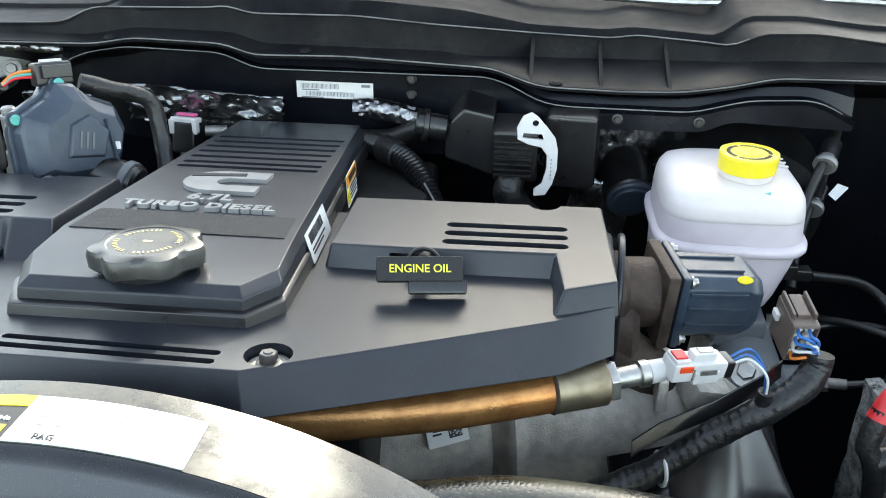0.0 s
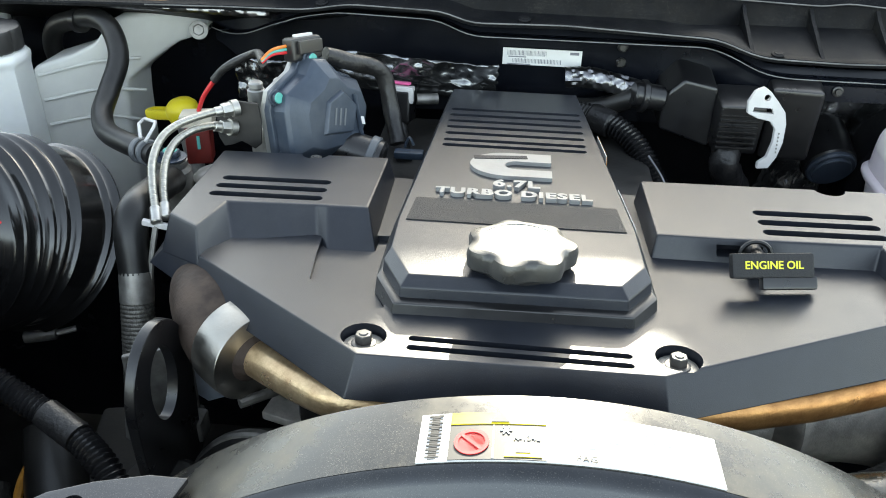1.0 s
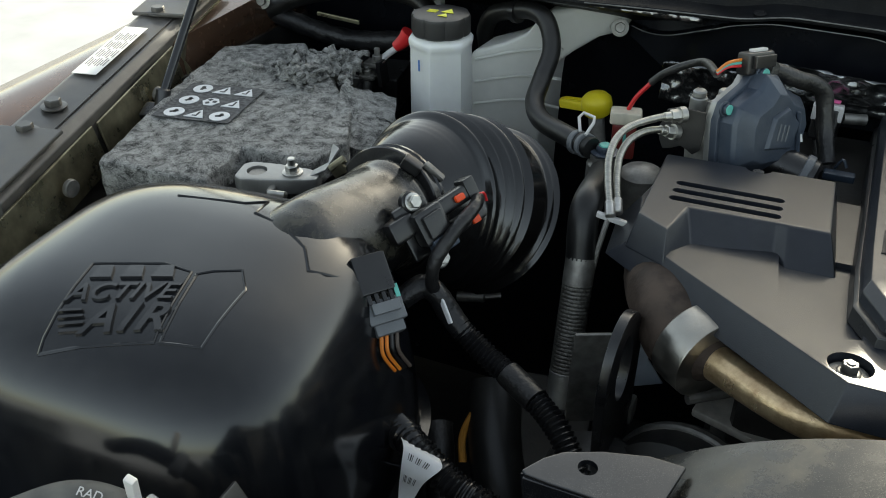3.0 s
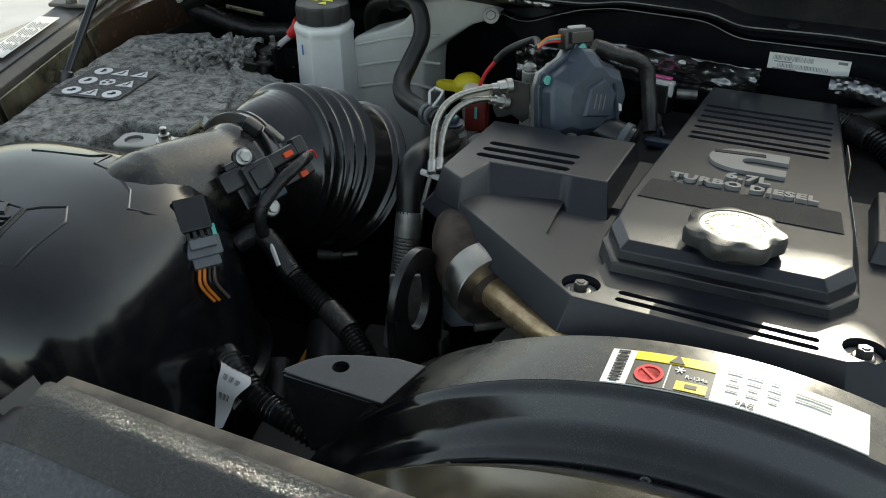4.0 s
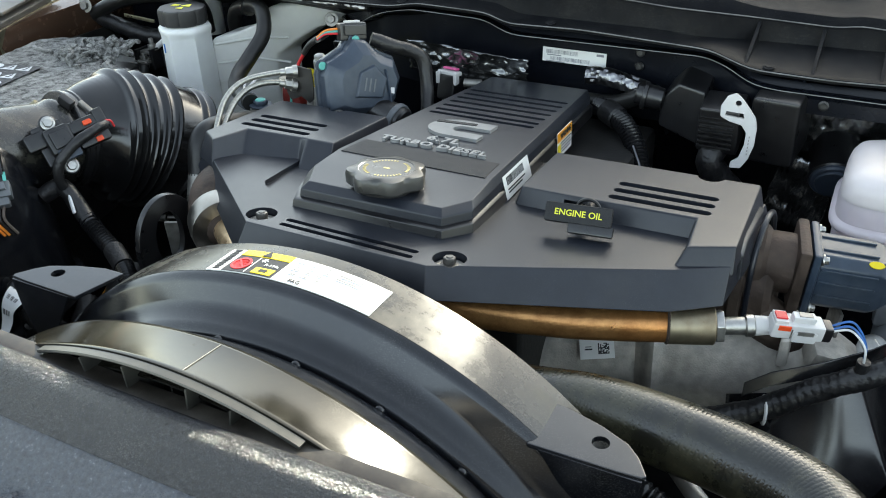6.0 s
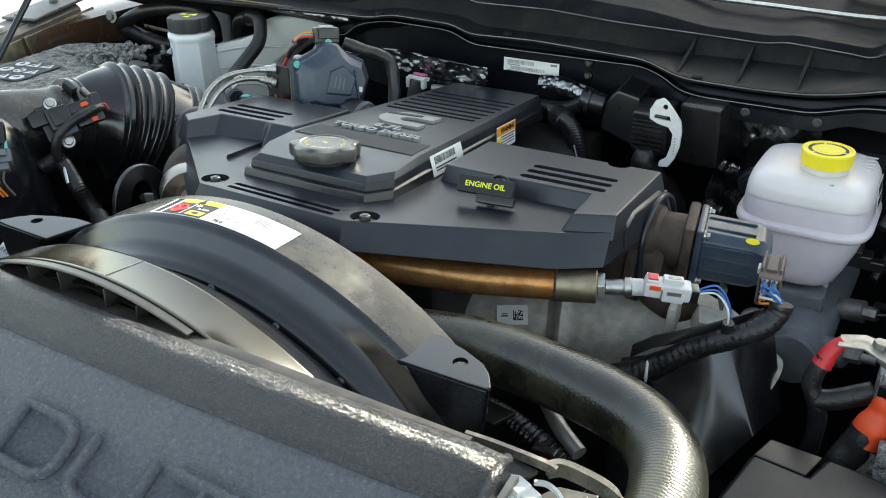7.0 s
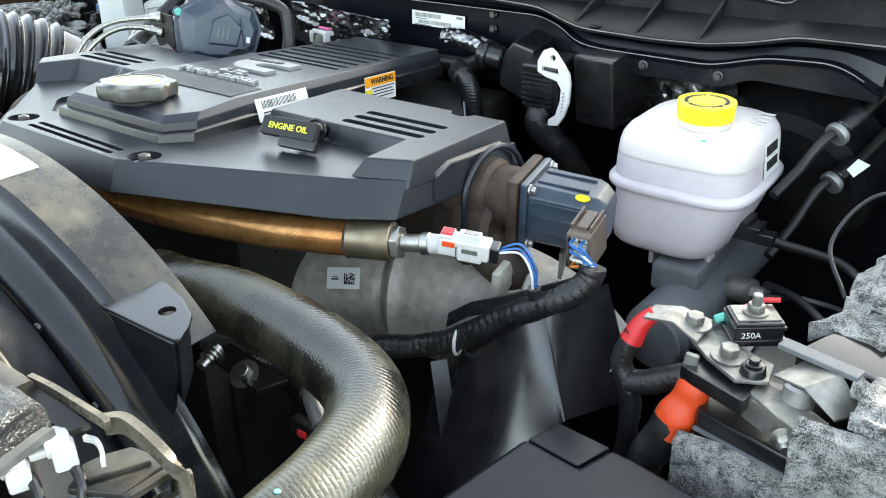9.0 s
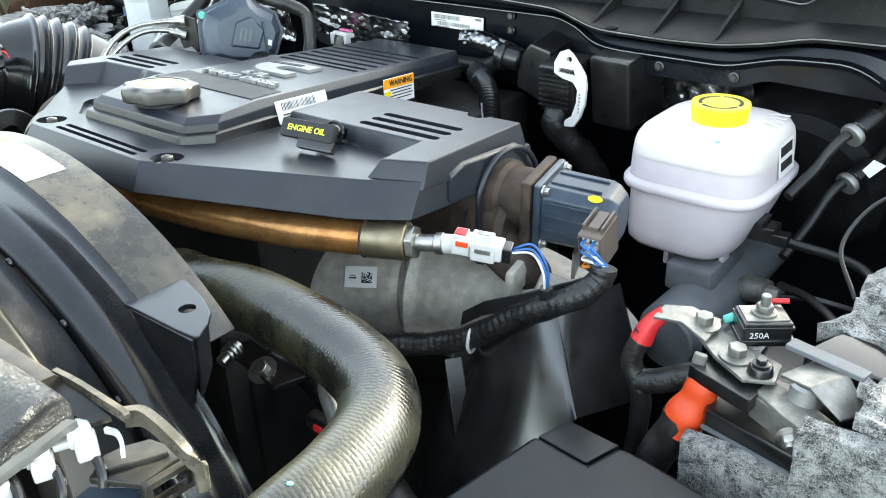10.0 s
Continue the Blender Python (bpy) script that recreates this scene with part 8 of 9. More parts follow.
for k in (0.12, 0.50, 0.88):
    q0 = on_rail(k, -0.014, -0.02)
    part("side_plate", box(0.004, 0.205, 0.055, 0.002, at=tuple(q0 + Vector((0.004, 0, -0.022))), rot=(5, -8, 13.8)), OLIVE, rail, "olive plated side plate")
    part("grommet", cyl(q0 + Vector((0.006, 0.02, -0.02)), q0 + Vector((0.012, 0.02, -0.02)), 0.010, 18, bv=0.001), DULL, rail)
strut = thing("hood_strut", "slim black hood gas strut", "strut", (-0.87, 0.27, 1.31))
part("rod", cyl((-0.866, 0.246, 1.320), (-0.888, 0.660, 1.740), 0.0055, 14), GLOSS, strut)
part("end_joint", merge(cyl((-0.866, 0.238, 1.300), (-0.866, 0.252, 1.330), 0.009, 14, bv=0.002), box(0.034, 0.026, 0.030, 0.004, at=(-0.872, 0.240, 1.296), rot=(20, 0, 10))), BLACK, strut)
ch = thing("corner_hose", "black hose crossing the back corner of the bay", "hose", (-0.85, 0.6, 1.3))
part("hose", tube([(-0.99, 0.56, 1.285), (-0.93, 0.57, 1.325), (-0.86, 0.575, 1.356), (-0.78, 0.58, 1.372), (-0.70, 0.575, 1.375), (-0.66, 0.565, 1.36), (-0.64, 0.55, 1.33)], 0.013, 18, 8), RUBBER, ch)
jk = thing("corner_harness", "bundle of taped black cables in the back corner", "harness", (-0.82, 0.56, 1.28))
part("loom", tube([(-0.96, 0.58, 1.33), (-0.90, 0.575, 1.315), (-0.84, 0.57, 1.305), (-0.78, 0.57, 1.300), (-0.70, 0.57, 1.31)], 0.014, 14, 8, step=0.004, rfun=wrapped(0.014)), TAPE, jk)
part("yellow_strip", box(0.07, 0.004, 0.006, 0.001, at=(-0.80, 0.555, 1.335), rot=(0, 4, 0)), OLIVE, jk)
part("bolt", bolt((-0.93, 0.555, 1.345), 0.008, 0.006, (0.3, -0.9, 0.2), 1.6), DULL, jk)
part("fluid_neck", lathe([(0.022, -0.06), (0.022, 0.0), (0.026, 0.004), (0.026, 0.010), (0.018, 0.012)], 24), BOTTLE, jk, "small white neck", 35, pose(-0.675, 0.60, 1.372))
part("back_box", box(0.11, 0.08, 0.05, 0.006, at=(-0.74, 0.53, 1.255), rot=(0, 0, 10)), BLACK, jk)

# ---- fan shroud ----
FC = Vector((0.022, 0.0, 1.0485))


def arc_sweep(profile, a0, a1, n=72, c=FC):
    """Sweeps (radius, y) points round the fan's axis; degrees from upright, to the right."""
    rings = []
    for k in range(n + 1):
        u = radians(a0 + (a1 - a0) * k / n)
        rings.append([(c.x + r * math.sin(u), y, c.z + r * math.cos(u)) for r, y in profile])
    return loft(rings)


shroud = thing("fan_shroud", "glossy black plastic fan shroud ring with service label", "fan shroud", (0.02, -0.14, 1.06))
prof = [(0.338, -0.076), (0.3395, -0.090), (0.340, -0.127), (0.3388, -0.1305), (0.334, -0.1345), (0.322, -0.1400), (0.314, -0.1470), (0.3125, -0.1550), (0.309, -0.1620), (0.3055, -0.1640), (0.299, -0.1640), (0.299, -0.160), (0.309, -0.150), (0.320, -0.135), (0.333, -0.125), (0.335, -0.076)]
RIMM = mat("dusty_rim_plastic", (0.017, 0.017, 0.016), 0.24, vary=0.3, grain=0.02, dirt=(0.34, 0.30, 0.21), dirt_amount=0.23, dscale=17, speck=0.4)
part("rim", arc_sweep([(0.338, -0.076), (0.3395, -0.090), (0.340, -0.1265), (0.3360, -0.1265), (0.335, -0.076)], -46, 46, 72), RIMM, shroud, "dusty top rim", 40)
part("outer_ring", arc_sweep([(0.3398, -0.1268)] + prof[3:12] + [(0.309, -0.150), (0.320, -0.135), (0.3355, -0.1268)], -46, 46, 72), SHROUD, shroud, "", 40)
lower = prof[2:12] + [(0.309, -0.150), (0.320, -0.135), (0.333, -0.125)]
for a0, a1 in ((-80, -46), (46, 80)):
    part("lower_ring", arc_sweep(lower, a0, a1, 28), SHROUD, shroud, "", 40)
for a in (-30, -6, 7, 20, 33, 46):
    u = radians(a)
    part("ring_screw", bolt((FC.x + 0.3055 * math.sin(u), -0.1642, FC.z + 0.3055 * math.cos(u)), 0.0033, 0.0008, (0, -1, 0), 1.2), SHROUD, shroud)
RIBM = mat("worn_grey_edge_plastic", (0.055, 0.053, 0.046), 0.32, vary=0.2)
FR = Vector((0.022, 0.0, 1.058))
inner = thing("fan_ring", "dusty olive-black inner fan ring with slotted front edge", "fan shroud", (0.02, -0.2, 1.06))
prof2 = [(0.3310, -0.2045), (0.3335, -0.2065), (0.3345, -0.2100), (0.3385, -0.2440), (0.3395, -0.2455), (0.3395, -0.2480), (0.3375, -0.2485), (0.3320, -0.2120), (0.3295, -0.2080)]
part("ring", arc_sweep(prof2, -80, 80, 128, FR), RINGM, inner, "", 40)
part("ring_back", arc_sweep([(0.3295, -0.2045), (0.3310, -0.2045), (0.300, -0.1680), (0.297, -0.1680)], -80, 80, 96, FR), SHROUD, inner)
part("slotted_edge", arc_sweep([(0.3368, -0.2485), (0.3388, -0.2488), (0.3392, -0.2550), (0.3380, -0.2556), (0.3368, -0.2550)], -18.6, 18.6, 40, FR), RIBM, inner, "pale worn edge", 40)
for a in (-18.2, -11.3, -4.6, 0.0, 4.4, 10.2, 18.2):
    u = radians(a)
    r = 0.3165
    deep = 0.012 if a == 0.0 else 0.0
    part("rib", box(0.0017, 0.026, 0.038, 0.0004, at=(FR.x + r * math.sin(u), -0.2425 + deep, FR.z + r * math.cos(u)), rot=(0, math.degrees(u), 0)), RIBM, inner)
part("louvre_slat", arc_sweep([(0.322, -0.246), (0.3235, -0.246), (0.3265, -0.226), (0.325, -0.226)], -18, 18, 30, FR), RINGM, inner)
part("louvre_back", arc_sweep([(0.20, -0.222), (0.332, -0.222), (0.332, -0.219), (0.20, -0.219)], -80, 80, 48, FR), DEEP, inner)
ang = radians(2.6)
part("mould_line", box(0.0007, 0.036, 0.0005, at=(FR.x + 0.3367 * math.sin(ang), -0.2275, FR.z + 0.3367 * math.cos(ang)), rot=(-6.6, 2.6, 0)), DULL, inner)

for sx in (-1, 1):
    e = lambda dx, y, z: (0.022 + sx * (dx + (0.0 if sx > 0 else 0.010)), y + (0.004 if sx > 0 else -0.007), z + (-0.002 if sx > 0 else 0.008))
    hole, lift = e(0.2447, -0.117, 0), -0.002 if sx > 0 else 0.008
    ear = cut(prism([e(a, b, 0)[:2] for a, b in ((0.200, -0.139), (0.262, -0.1385), (0.278, -0.1375), (0.281, -0.1345), (0.272, -0.120), (0.262, -0.110), (0.240, -0.100), (0.212, -0.092), (0.19, -0.092))], 1.3175 + lift, 1.3215 + lift, 0.0012), [cyl((hole[0], hole[1], 1.30), (hole[0], hole[1], 1.34), 0.0062)])
    part("ear", ear, SHROUD, shroud)
    part("ear_skirt", loft([[e(a, y, z) for a, z in ((0.208, 1.3195), (0.279, 1.3195), (0.276, 1.290), (0.262, 1.255), (0.240, 1.27))] for y in (-0.1395, -0.1365)], True, 0.0008), SHROUD, shroud)
    part("ear_side", loft([[e(0.281, -0.1365, 1.320), e(0.272, -0.120, 1.320), e(0.268, -0.120, 1.285), e(0.276, -0.1365, 1.270)], [e(0.278, -0.1365, 1.320), e(0.269, -0.120, 1.320), e(0.265, -0.120, 1.285), e(0.273, -0.1365, 1.270)]]), SHROUD, shroud)


def on_ring(a0, a1, y0, y1, lift, n=10):
    """A thin curved plate lying on the outer ring."""
    rings = []
    for k in range(n + 1):
        u = radians(a0 + (a1 - a0) * k / n)
        rings.append([(FC.x + (r + lift) * math.sin(u), y, FC.z + (r + lift) * math.cos(u)) for r, y in ((0.3400, y0), (0.3396, y1), (0.3386, y1), (0.3390, y0))])
    return loft(rings)


lab = part("service_label", on_ring(-12.2, 12.8, -0.1258, -0.0920, 0.0009, 14), WHITE, shroud, "white, yellow and black service label")
part("yellow_band", on_ring(-9.6, -1.6, -0.1010, -0.0923, 0.0013, 6), LYELLOW, lab)
part("black_field", on_ring(-9.6, -1.6, -0.1255, -0.1012, 0.0013, 6), INK, lab)
part("yellow_field", on_ring(-5.0, -2.0, -0.1240, -0.1155, 0.0017, 4), LYELLOW, lab)
def ring_m(a, y, lift=0.0015):
    u = radians(a)
    return Matrix.Translation((FC.x + (0.3398 + lift) * math.sin(u), y, FC.z + (0.3398 + lift) * math.cos(u))) @ pose(0, 0, 0, 0, a, 0)
part("triangle", prism([(-0.0045, -0.0035), (0.0045, -0.0035), (0, 0.0045)], 0, 0.0004), INK, lab, "", 35, ring_m(-5.4, -0.0965))
redr = lathe([(0.0072, 0), (0.0094, 0), (0.0094, 0.0005), (0.0072, 0.0005), (0.0072, 0)], 28)
part("forbidden_ring", merge(redr, box(0.016, 0.002, 0.0005, at=(0, 0, 0.0003), rot=(0, 0, -45))), RED, lab, "", 35, ring_m(-7.7, -0.1140) @ Matrix.Scale(0.92, 4))
part("forbidden_shape", merge(box(0.011, 0.006, 0.0004, 0.0001), box(0.006, 0.003, 0.0004, at=(0.006, 0.002, 0), rot=(0, 0, 20))), PAPER, lab, "", 35, ring_m(-7.7, -0.1140, 0.0013) @ Matrix.Scale(0.92, 4))
part("gas_code", text_bm("R-134a", 0.0046, 0.0004), WHITE, lab, "", 35, ring_m(-3.2, -0.1110))
part("gas_mark", merge(*[box(0.006, 0.0008, 0.0004, rot=(0, 0, 60 * k)) for k in range(3)]), WHITE, lab, "", 35, ring_m(-4.9, -0.1055))
part("divider", on_ring(-6.0, -5.88, -0.1250, -0.1020, 0.0017, 2), WHITE, lab)
part("book_mark", merge(box(0.010, 0.005, 0.0004), ), INK, lab, "", 35, ring_m(-3.5, -0.1197, 0.0019) @ Matrix.Scale(0.7, 4))
tagged(part("side_code", merge(*[box(0.0042 + 0.003 * (k % 2), 0.0005 + 0.0004 * (k % 3), 0.0004, at=(0, -0.015 + 0.0013 * k, 0)) for k in range(24)]), INK, lab, "", 35, ring_m(-10.9, -0.1090, 0.0012)), kind="stuff")
part("oil_code", text_bm("PAG", 0.0055, 0.0004), INK, lab, "", 35, ring_m(1.6, -0.1225))
rnd = random.Random(2)
LGREYINK = mat("grey_print", (0.30, 0.30, 0.30), 0.5)
part("fine_print", merge(*[(lambda b, m: (b.transform(m), b)[1])(box(0.004 + 0.005 * rnd.random(), 0.0009, 0.0004), ring_m(0.2 + 1.9 * (k % 3), -0.0965 - 0.0058 * (k // 3))) for k in range(12)]), LGREYINK, lab)
part("long_print", merge(*[(lambda b, m: (b.transform(m), b)[1])(box(0.020, 0.0011, 0.0004), ring_m(7.6, -0.0990 - 0.005 * k)) for k in range(2)]), LGREYINK, lab)

# ---- radiator hose ----
rh = thing("radiator_hose", "thick woven-textured black rubber radiator hose", "hose", (0.40, -0.08, 1.28))
part("hose", tube([(0.125, -0.030, 1.262), (0.187, -0.043, 1.276), (0.247, -0.038, 1.281), (0.329, -0.046, 1.282), (0.393, -0.064, 1.282), (0.428, -0.097, 1.282), (0.443, -0.142, 1.282), (0.447, -0.19, 1.281), (0.449, -0.25, 1.276), (0.451, -0.30, 1.270)], 0.0272, 48, 14, uv=True), HOSE, rh, "", 60)
dv = Vector((0.004, -0.06, -0.006)).normalized()
hc = Vector((0.4480, -0.228, 1.2780))
part("spring_clamp", merge(cyl(hc, hc + dv * 0.005, 0.0288, 36, bv=0.001), cyl(hc + dv * 0.019, hc + dv * 0.024, 0.0288, 36, bv=0.001), box(0.009, 0.026, 0.006, 0.002, at=tuple(hc + dv * 0.012 + Vector((0.012, 0, 0.026))), rot=(6, 28, 4)), box(0.007, 0.006, 0.014, 0.002, at=tuple(hc + dv * 0.026 + Vector((0.022, 0, 0.022))), rot=(6, 40, 4))), LGREY, rh, "white spring clamp")
part("blue_dot", lathe([(0.0021, 0), (0.0018, 0.0004)], 12), GREEN, rh, "", 35, Matrix.Translation((0.4465, -0.183, 1.3085)) @ Vector((0.0, 0.1, 1)).to_track_quat("Z", "Y").to_matrix().to_4x4())
part("neck", cyl((0.449, -0.262, 1.275), (0.452, -0.34, 1.266), 0.024, 28), BLACK, rh)

# ---- radiator closure panel with lettering ----
panel = thing("closure_panel", "coarse-grained black radiator closure panel with raised lettering", "panel", (0.0, -0.35, 1.3))
def panel_sweep(sec):
    rings = []
    for k in range(41):
        x = -0.352 + 0.733 * k / 40
        e = max(0.0, (abs(x - 0.0165) - 0.335) / 0.037)
        rings.append([(x, y + 0.008 * (x / 0.36) ** 2, z - 0.004 * e * e) for y, z in sec])
    return loft(rings)
part("rolled_edge", panel_sweep([(-0.263, 1.366), (-0.2635, 1.379), (-0.2655, 1.3835), (-0.269, 1.3855), (-0.274, 1.3855), (-0.282, 1.3825), (-0.291, 1.3768), (-0.297, 1.3728), (-0.301, 1.3712), (-0.305, 1.3700), (-0.305, 1.360)]), PANEL, panel, "", 40)
part("face", panel_sweep([(-0.3045, 1.360), (-0.3045, 1.3698), (-0.308, 1.3682), (-0.312, 1.3661), (-0.34, 1.3505), (-0.40, 1.317), (-0.47, 1.28), (-0.54, 1.25), (-0.60, 1.235), (-0.60, 1.20), (-0.32, 1.33)]), PANELFACE, panel, "blue-grey sloping face", 40)
part("end_ridge", tube([(0.3820, -0.2600, 1.3830), (0.3815, -0.2670, 1.3838), (0.3810, -0.2780, 1.3800), (0.3800, -0.2900, 1.3745), (0.3790, -0.3050, 1.3680), (0.3785, -0.34, 1.3480), (0.378, -0.40, 1.3150)], 0.0034, 12, 6), PANEL, panel, "worn bright end ridge")
slope = math.degrees(math.atan2(1.3505 - 1.317, 0.06))
STROKES = {  # letters as pen strokes on a 1 x 1 box
    "H": [((0, 0), (0, 1)), ((1, 0), (1, 1)), ((0, 0.5), (1, 0.5))],
    "E": [((1, 1), (0, 1), (0, 0), (1, 0)), ((0, 0.5), (0.85, 0.5))],
    "A": [((0, 0), (0.42, 1), (0.58, 1), (1, 0)), ((0.2, 0.35), (0.8, 0.35))],
    "V": [((0, 1), (0.5, 0), (1, 1))],
    "Y": [((0, 1), (0.5, 0.45), (1, 1)), ((0.5, 0.45), (0.5, 0))],
    "D": [((0, 0), (0, 1), (0.72, 1), (0.94, 0.86), (1, 0.7), (1, 0.3), (0.94, 0.14), (0.72, 0), (0, 0))],
    "U": [((0, 1), (0, 0.28), (0.08, 0.1), (0.26, 0), (0.74, 0), (0.92, 0.1), (1, 0.28), (1, 1))],
    "T": [((0, 1), (1, 1)), ((0.5, 1), (0.5, 0))],
}
WORDM = pose(0, -0.3385, 1.3514, slope, 0, 0)
for word, x0 in (("HEAVY", -0.338), ("DUTY", 0.0665)):
    for i, ch_ in enumerate(word):
        letter = merge(*[tube([(x0 + 0.068 * i + 0.052 * a, -0.0385 + 0.0385 * b, 0.0) for a, b in st], 0.0046, 10, 2, smooth=False) for st in STROKES[ch_]])
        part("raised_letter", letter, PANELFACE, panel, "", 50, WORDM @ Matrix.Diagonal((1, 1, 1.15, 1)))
seal = thing("rubber_seal", "brownish dusty rubber seal behind the closure panel", "seal", (0, -0.25, 1.37))
SEALM = mat("dusty_brown_rubber", (0.030, 0.025, 0.020), 0.32, vary=0.3, scale=25, dirt=DUST, dirt_amount=0.3)
part("strip", loft([[(x, -0.2625, 1.368), (x, -0.2625, 1.374), (x, -0.258, 1.3765), (x, -0.246, 1.3755), (x, -0.243, 1.372), (x, -0.243, 1.362), (x, -0.262, 1.362)] for x in (-0.352, -0.18, 0.0, 0.18, 0.352)]), SEALM, seal)
part("support", box(0.66, 0.018, 0.22, 0.003, at=(0.0, -0.254, 1.245)), DEEP, seal)

# bracket beside the panel with white clips
brk = thing("headlamp_bracket", "dusty brown-black plastic bracket with white clips", "bracket", (0.40, -0.26, 1.34))
TRANS = mat("dusty_dark_plastic", (0.018, 0.0165, 0.0135), 0.30, vary=0.3, scale=40, dirt=(0.30, 0.27, 0.21), dirt_amount=0.16, dscale=40)
def strip(pts, w, h):
    """A flat standing strip along a line of points."""
    q = spline(pts, 6)
    out = []
    for i, c in enumerate(q):
        t = (q[min(i + 1, len(q) - 1)] - q[max(i - 1, 0)])
        nn = Vector((-t.y, t.x, 0)).normalized() * w / 2
        out.append([c + nn, c - nn, c - nn - Vector((0, 0, h)), c + nn - Vector((0, 0, h))])
    return loft(out, True)
CLEARB = mat("smoky_translucent_plastic", (0.075, 0.068, 0.054), 0.26, vary=0.3, scale=50, dirt=(0.36, 0.32, 0.24), dirt_amount=0.3, dscale=60)
part("tray", felt_flap([(0.345, -0.2600, 1.3690), (0.388, -0.2500, 1.3640), (0.392, -0.2420, 1.3650), (0.345, -0.2430, 1.3715)], 0.003, 0, 0.0002, 8), TRANS, brk, "smoky brown tray", 40)
part("rim", strip([(0.345, -0.2425, 1.3745), (0.362, -0.2405, 1.3735), (0.386, -0.2398, 1.3725), (0.398, -0.2385, 1.3705), (0.4025, -0.2385, 1.3690)], 0.0030, 0.006), CLEARB, brk, "pale translucent rim", 50)
part("strap", strip([(0.396, -0.2370, 1.3685), (0.402, -0.2310, 1.3680), (0.416, -0.2310, 1.3675), (0.430, -0.2320, 1.3655), (0.4375, -0.2310, 1.3600), (0.4395, -0.2285, 1.3540), (0.4395, -0.2265, 1.3490)], 0.0045, 0.010), CLEARB, brk, "smoky strap round the bracket", 50)
part("strap_end", box(0.0045, 0.007, 0.020, 0.0015, at=(0.4375, -0.2270, 1.3400), rot=(0, 12, -20)), CLEARB, brk)
part("deck", prism([(0.401, -0.264), (0.425, -0.251), (0.4235, -0.224), (0.400, -0.229), (0.394, -0.240), (0.392, -0.250)], 1.343, 1.347, 0.001), TRANS, brk)
part("deck_rib", box(0.0022, 0.030, 0.003, 0.0006, at=(0.4115, -0.2440, 1.3478), rot=(0, 0, -28)), TRANS, brk)
WM = frame_m((0.4262, -0.2375, 1.3375), (0.06, 1, 0.0), (0.25, 0, 1))
part("window_frame", cut(box(0.030, 0.021, 0.004, 0.0012), [box(0.021, 0.012, 0.02, at=(0.0, 0.0005, 0))]), TRANS, brk, "open rectangular end frame", 35, WM)
part("latch_tongue", box(0.003, 0.005, 0.010, 0.001, at=(0.418, -0.2310, 1.338)), LGREY, brk)
part("pale_plate", felt_flap([(0.3830, -0.2990, 1.3640), (0.3835, -0.2590, 1.3705), (0.3870, -0.2560, 1.3695), (0.3845, -0.3000, 1.3600)], 0.004, 0, 0.0001, 6), mat("pale_grey_plastic", (0.10, 0.104, 0.10), 0.36, vary=0.2, dirt=DUST, dirt_amount=0.3), brk, "pale grey edge plate", 40)
for k in range(3):
    part("hoop", tube([(0.3925 - 0.007 * k, -0.2560 - 0.0165 * k, 1.3540), (0.4000 - 0.007 * k, -0.2570 - 0.0165 * k, 1.3530), (0.4060 - 0.007 * k, -0.2590 - 0.0165 * k, 1.3480), (0.4080 - 0.007 * k, -0.2610 - 0.0165 * k, 1.3430)], 0.0026, 10, 6), BLACK, brk)
part("lower_box", loft([[(0.395, -0.284, 1.300), (0.392, -0.260, 1.300), (0.416, -0.247, 1.300), (0.426, -0.256, 1.300), (0.441, -0.258, 1.300), (0.452, -0.264, 1.300), (0.460, -0.300, 1.300), (0.432, -0.325, 1.300)], [(0.395, -0.284, 1.334), (0.392, -0.260, 1.336), (0.416, -0.247, 1.338), (0.426, -0.256, 1.337), (0.441, -0.258, 1.336), (0.450, -0.264, 1.335), (0.455, -0.298, 1.328), (0.430, -0.320, 1.326)]], True, 0.0025), EGRBLUE, brk, "plain slate plastic box")
part("side_wall", felt_flap([(0.376, -0.300, 1.345), (0.398, -0.286, 1.338), (0.432, -0.330, 1.318), (0.400, -0.360, 1.315)], 0.02, 0, 0.0001, 6), BLACK, brk, "", 40)
for k in range(3):
    cx, cy, cz = 0.3850 - 0.0075 * k, -0.2555 - 0.0185 * k, 1.3600 - 0.0030 * k
    part("white_clip", merge(box(0.0160, 0.0115, 0.0075, 0.0014, at=(cx, cy, cz + 0.001), rot=(0, 0, -24)), box(0.0150, 0.0105, 0.0090, 0.0014, at=(cx + 0.0075, cy - 0.0015, cz - 0.0022), rot=(0, 0, -24)), box(0.0055, 0.0085, 0.0040, 0.0010, at=(cx - 0.0010, cy - 0.0090, cz - 0.0008), rot=(0, 0, -24)), box(0.0035, 0.0030, 0.0016, 0.0004, at=(cx - 0.001, cy, cz + 0.0036))), LGREY, brk, "white plastic clip")
part("white_hook", strip([(0.392, -0.2460, 1.3610), (0.399, -0.2445, 1.3615), (0.4065, -0.2465, 1.3605), (0.4120, -0.2500, 1.3580)], 0.0020, 0.0030), LGREY, brk)

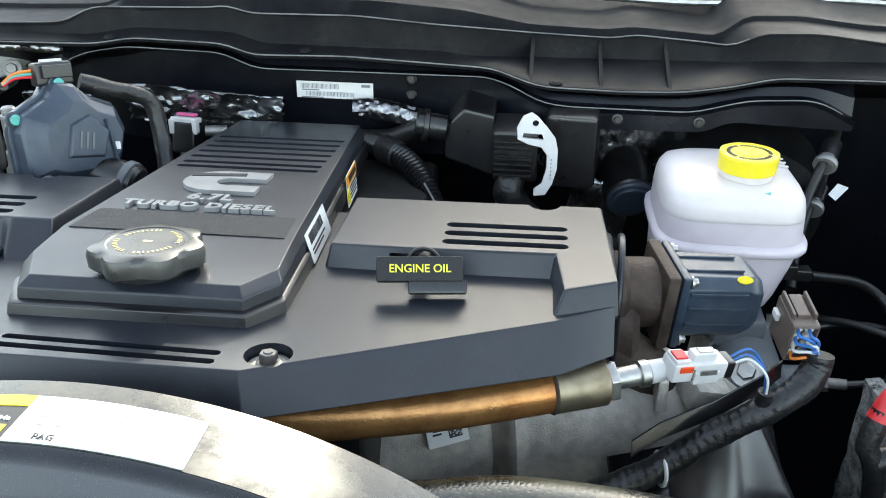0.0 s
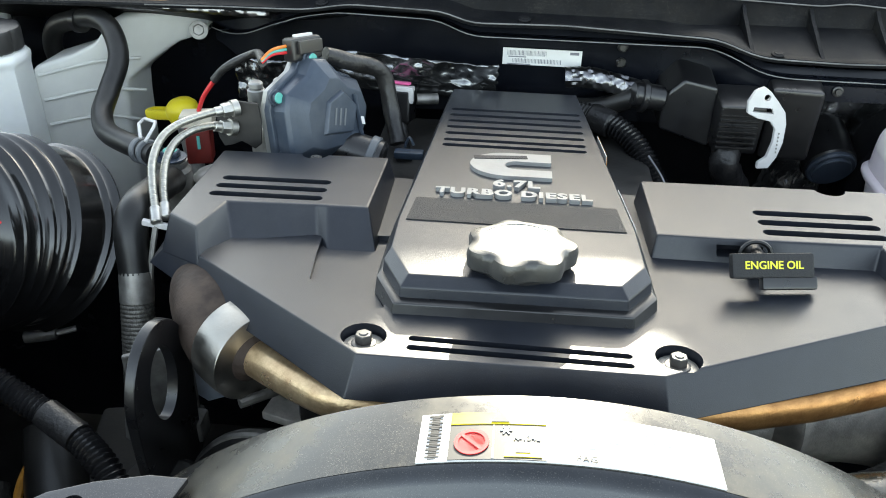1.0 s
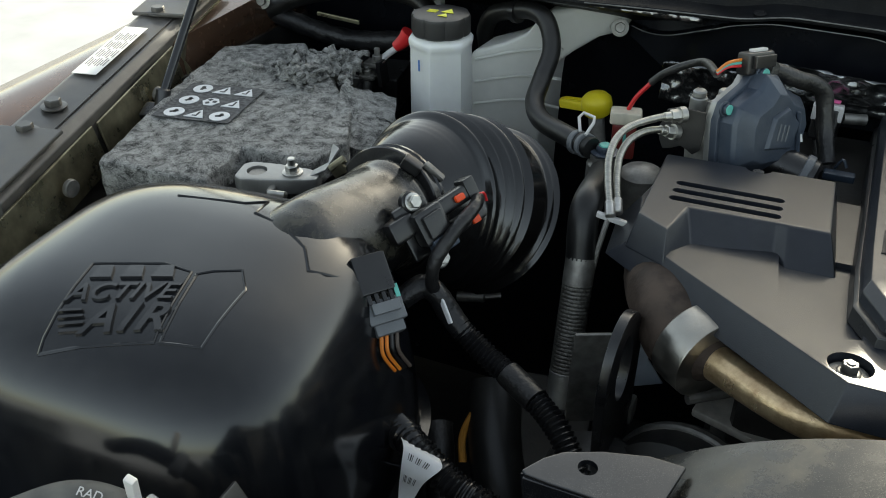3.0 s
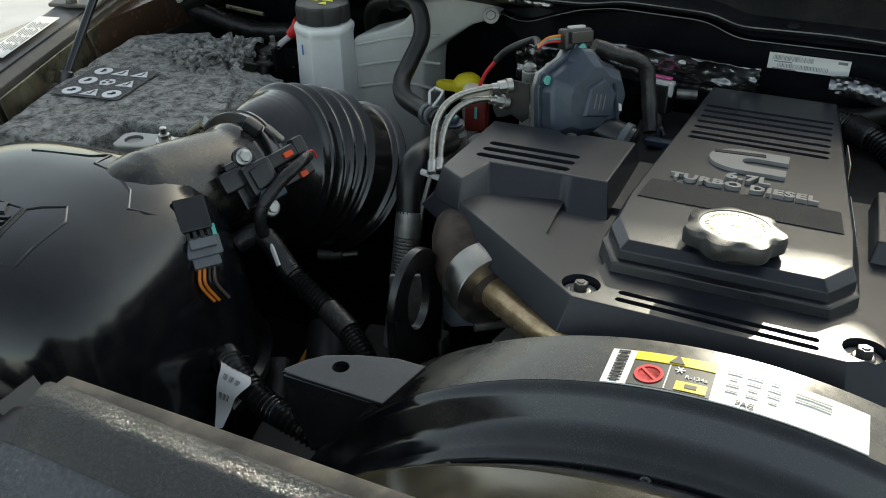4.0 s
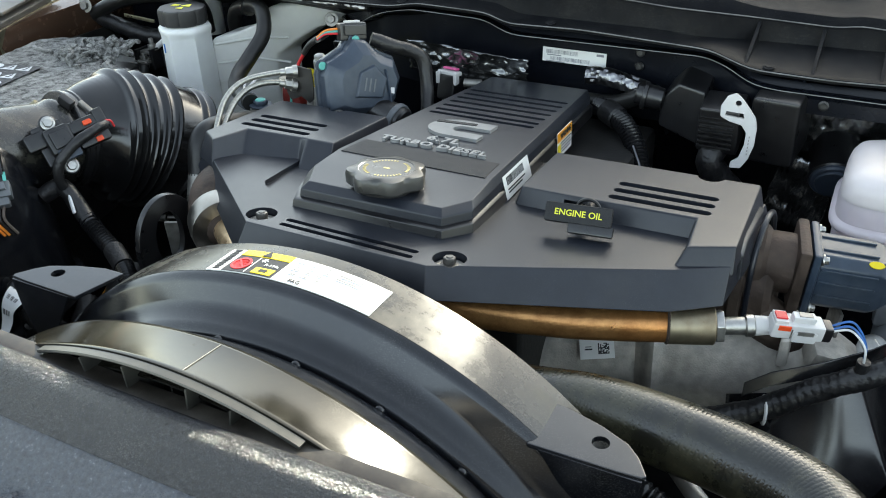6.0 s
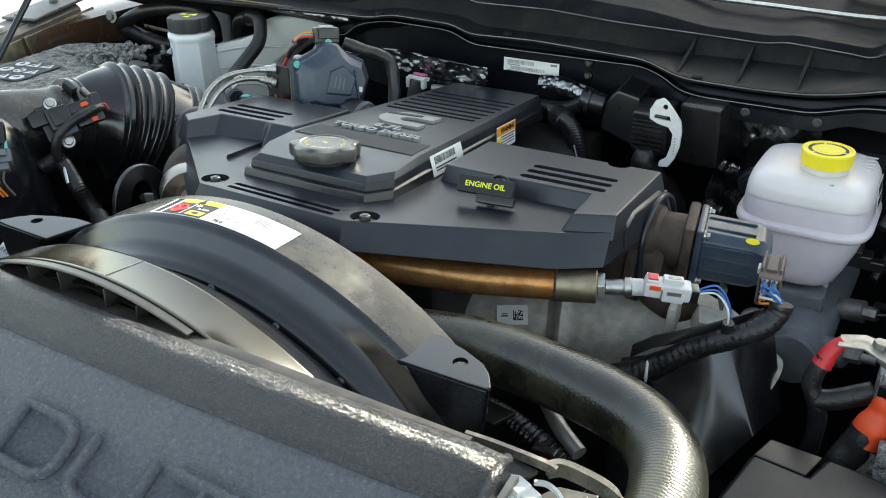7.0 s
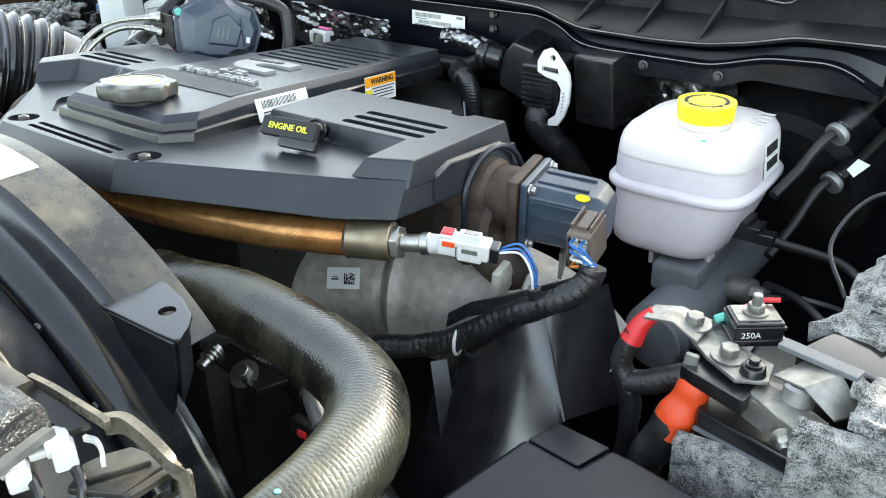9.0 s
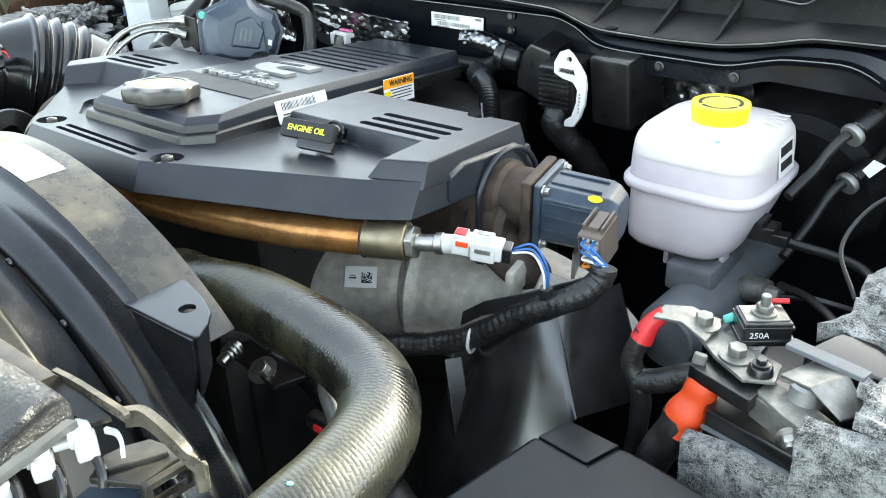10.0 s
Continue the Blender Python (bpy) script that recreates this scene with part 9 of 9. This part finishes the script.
# hose and bracket at the passenger's corner of the radiator
ro = thing("overflow_hose", "grey-black hose with white wing clip and printed word", "hose", (-0.43, -0.27, 1.35))
part("hose", tube([(-0.50, -0.30, 1.335), (-0.465, -0.275, 1.345), (-0.435, -0.265, 1.338), (-0.41, -0.262, 1.322), (-0.395, -0.258, 1.31)], 0.0105, 18, 8), mat("chalky_grey_rubber", (0.10, 0.098, 0.09), 0.6, vary=0.3, dirt=DUST, dirt_amount=0.4), ro)
part("printed_word", text_bm("RAD", 0.0075, 0.0004), LGREY, ro, "", 35, frame_m((-0.449, -0.2735, 1.3545), (0.92, 0.28, -0.26), (-0.28, 0.90, 0.34)))
part("wing_clip", merge(cyl((-0.430, -0.264, 1.336), (-0.420, -0.263, 1.330), 0.0145, 24, bv=0.001), box(0.007, 0.005, 0.026, 0.001, at=(-0.428, -0.262, 1.356), rot=(10, 15, 0)), box(0.020, 0.008, 0.008, 0.001, at=(-0.428, -0.278, 1.330))), LGREY, ro, "white wing clip")
shift(ro, -0.030, 0.0, -0.006)
rb = thing("radiator_end_tank", "dark grey plastic radiator end tank with ribs", "radiator", (-0.38, -0.25, 1.3))
part("tank", merge(box(0.05, 0.04, 0.14, 0.005, at=(-0.398, -0.262, 1.258)), box(0.003, 0.034, 0.03, 0.001, at=(-0.412, -0.240, 1.322), rot=(0, -30, 0))), BLACK, rb)
part("fitting", cyl((-0.405, -0.262, 1.318), (-0.385, -0.258, 1.306), 0.010, 18), DULL, rb)

# ---- deep bay clutter below the hoses ----
cl = thing("lower_pipes", "dark pipes and cables deep in the bay", "pipe", (0.25, 0.05, 1.05))
part("pipe", tube([(0.10, 0.02, 1.15), (0.20, 0.03, 1.16), (0.28, 0.0, 1.17), (0.36, -0.02, 1.14)], 0.012, 14, 8, step=0.0014, rfun=ribbed(0.010, 0.006, 0.003)), CONDUIT, cl)
part("pipe", tube([(0.060, 0.065, 1.205), (0.105, 0.085, 1.228), (0.135, 0.10, 1.245)], 0.010, 14, 8, step=0.0014, rfun=ribbed(0.008, 0.005, 0.0026)), CONDUIT, cl)
part("hose", tube([(0.28, 0.02, 1.09), (0.33, -0.01, 1.12), (0.40, -0.03, 1.10), (0.46, -0.02, 1.06)], 0.022, 18, 8), RUBBER, cl)
part("bracket", prism([(0.185, -0.034), (0.262, -0.046), (0.272, -0.020), (0.190, -0.010)], 1.206, 1.2105, 0.001), BLACK, cl)
part("flange_bolt", bolt((0.237, -0.036, 1.2105), 0.0075, 0.0065, (0.1, -0.5, 0.85), 1.7), STEEL, cl, "bright zinc flange bolt")
part("stud", merge(cyl((0.190, -0.024, 1.2125), (0.193, -0.046, 1.2060), 0.0055, 14), *[cyl((0.1905 + 0.0006 * k, -0.028 - 0.0042 * k, 1.2113 - 0.0012 * k), (0.1907 + 0.0006 * k, -0.0298 - 0.0042 * k, 1.2108 - 0.0012 * k), 0.0078, 18) for k in range(3)]), STEEL, cl, "threaded zinc stud")
part("red_lock", box(0.010, 0.004, 0.007, 0.002, at=(0.315, -0.050, 1.195)), RED, cl)
part("plug", box(0.024, 0.012, 0.014, 0.003, at=(0.312, -0.044, 1.196)), BLACK, cl)
part("pipe_end", tube([(0.30, -0.02, 1.235), (0.325, -0.045, 1.232), (0.35, -0.06, 1.225)], 0.007, 12, 6), ALUM, cl, "silver pipe end")
cl2 = thing("lower_hoses", "dark hoses and brackets under the intake", "hose", (-0.35, 0.05, 1.05))
part("hose", tube([(-0.36, 0.06, 1.20), (-0.345, 0.02, 1.17), (-0.32, -0.02, 1.13), (-0.30, -0.05, 1.08)], 0.024, 20, 8), RUBBER, cl2)
part("orange_clip", tube([(-0.352, 0.045, 1.205), (-0.365, 0.030, 1.195), (-0.372, 0.012, 1.175), (-0.365, -0.005, 1.16)], 0.0035, 8, 6), mat("amber_plastic", (0.45, 0.20, 0.03), 0.45), cl2)
part("hose", tube([(-0.40, 0.02, 1.17), (-0.385, -0.01, 1.15), (-0.365, -0.04, 1.12)], 0.014, 16, 8, step=0.004, rfun=wrapped(0.014)), TAPE, cl2)
part("support", box(0.12, 0.06, 0.02, 0.004, at=(-0.30, -0.08, 1.165), rot=(6, 0, 12)), DEEP, cl2)
part("support", box(0.10, 0.20, 0.03, 0.006, at=(-0.33, 0.10, 1.09), rot=(0, 0, 10)), DEEP, cl2)
part("drum", cyl((-0.25, -0.03, 1.16), (-0.24, 0.03, 1.165), 0.055, 30, bv=0.008), DEEP, cl2)
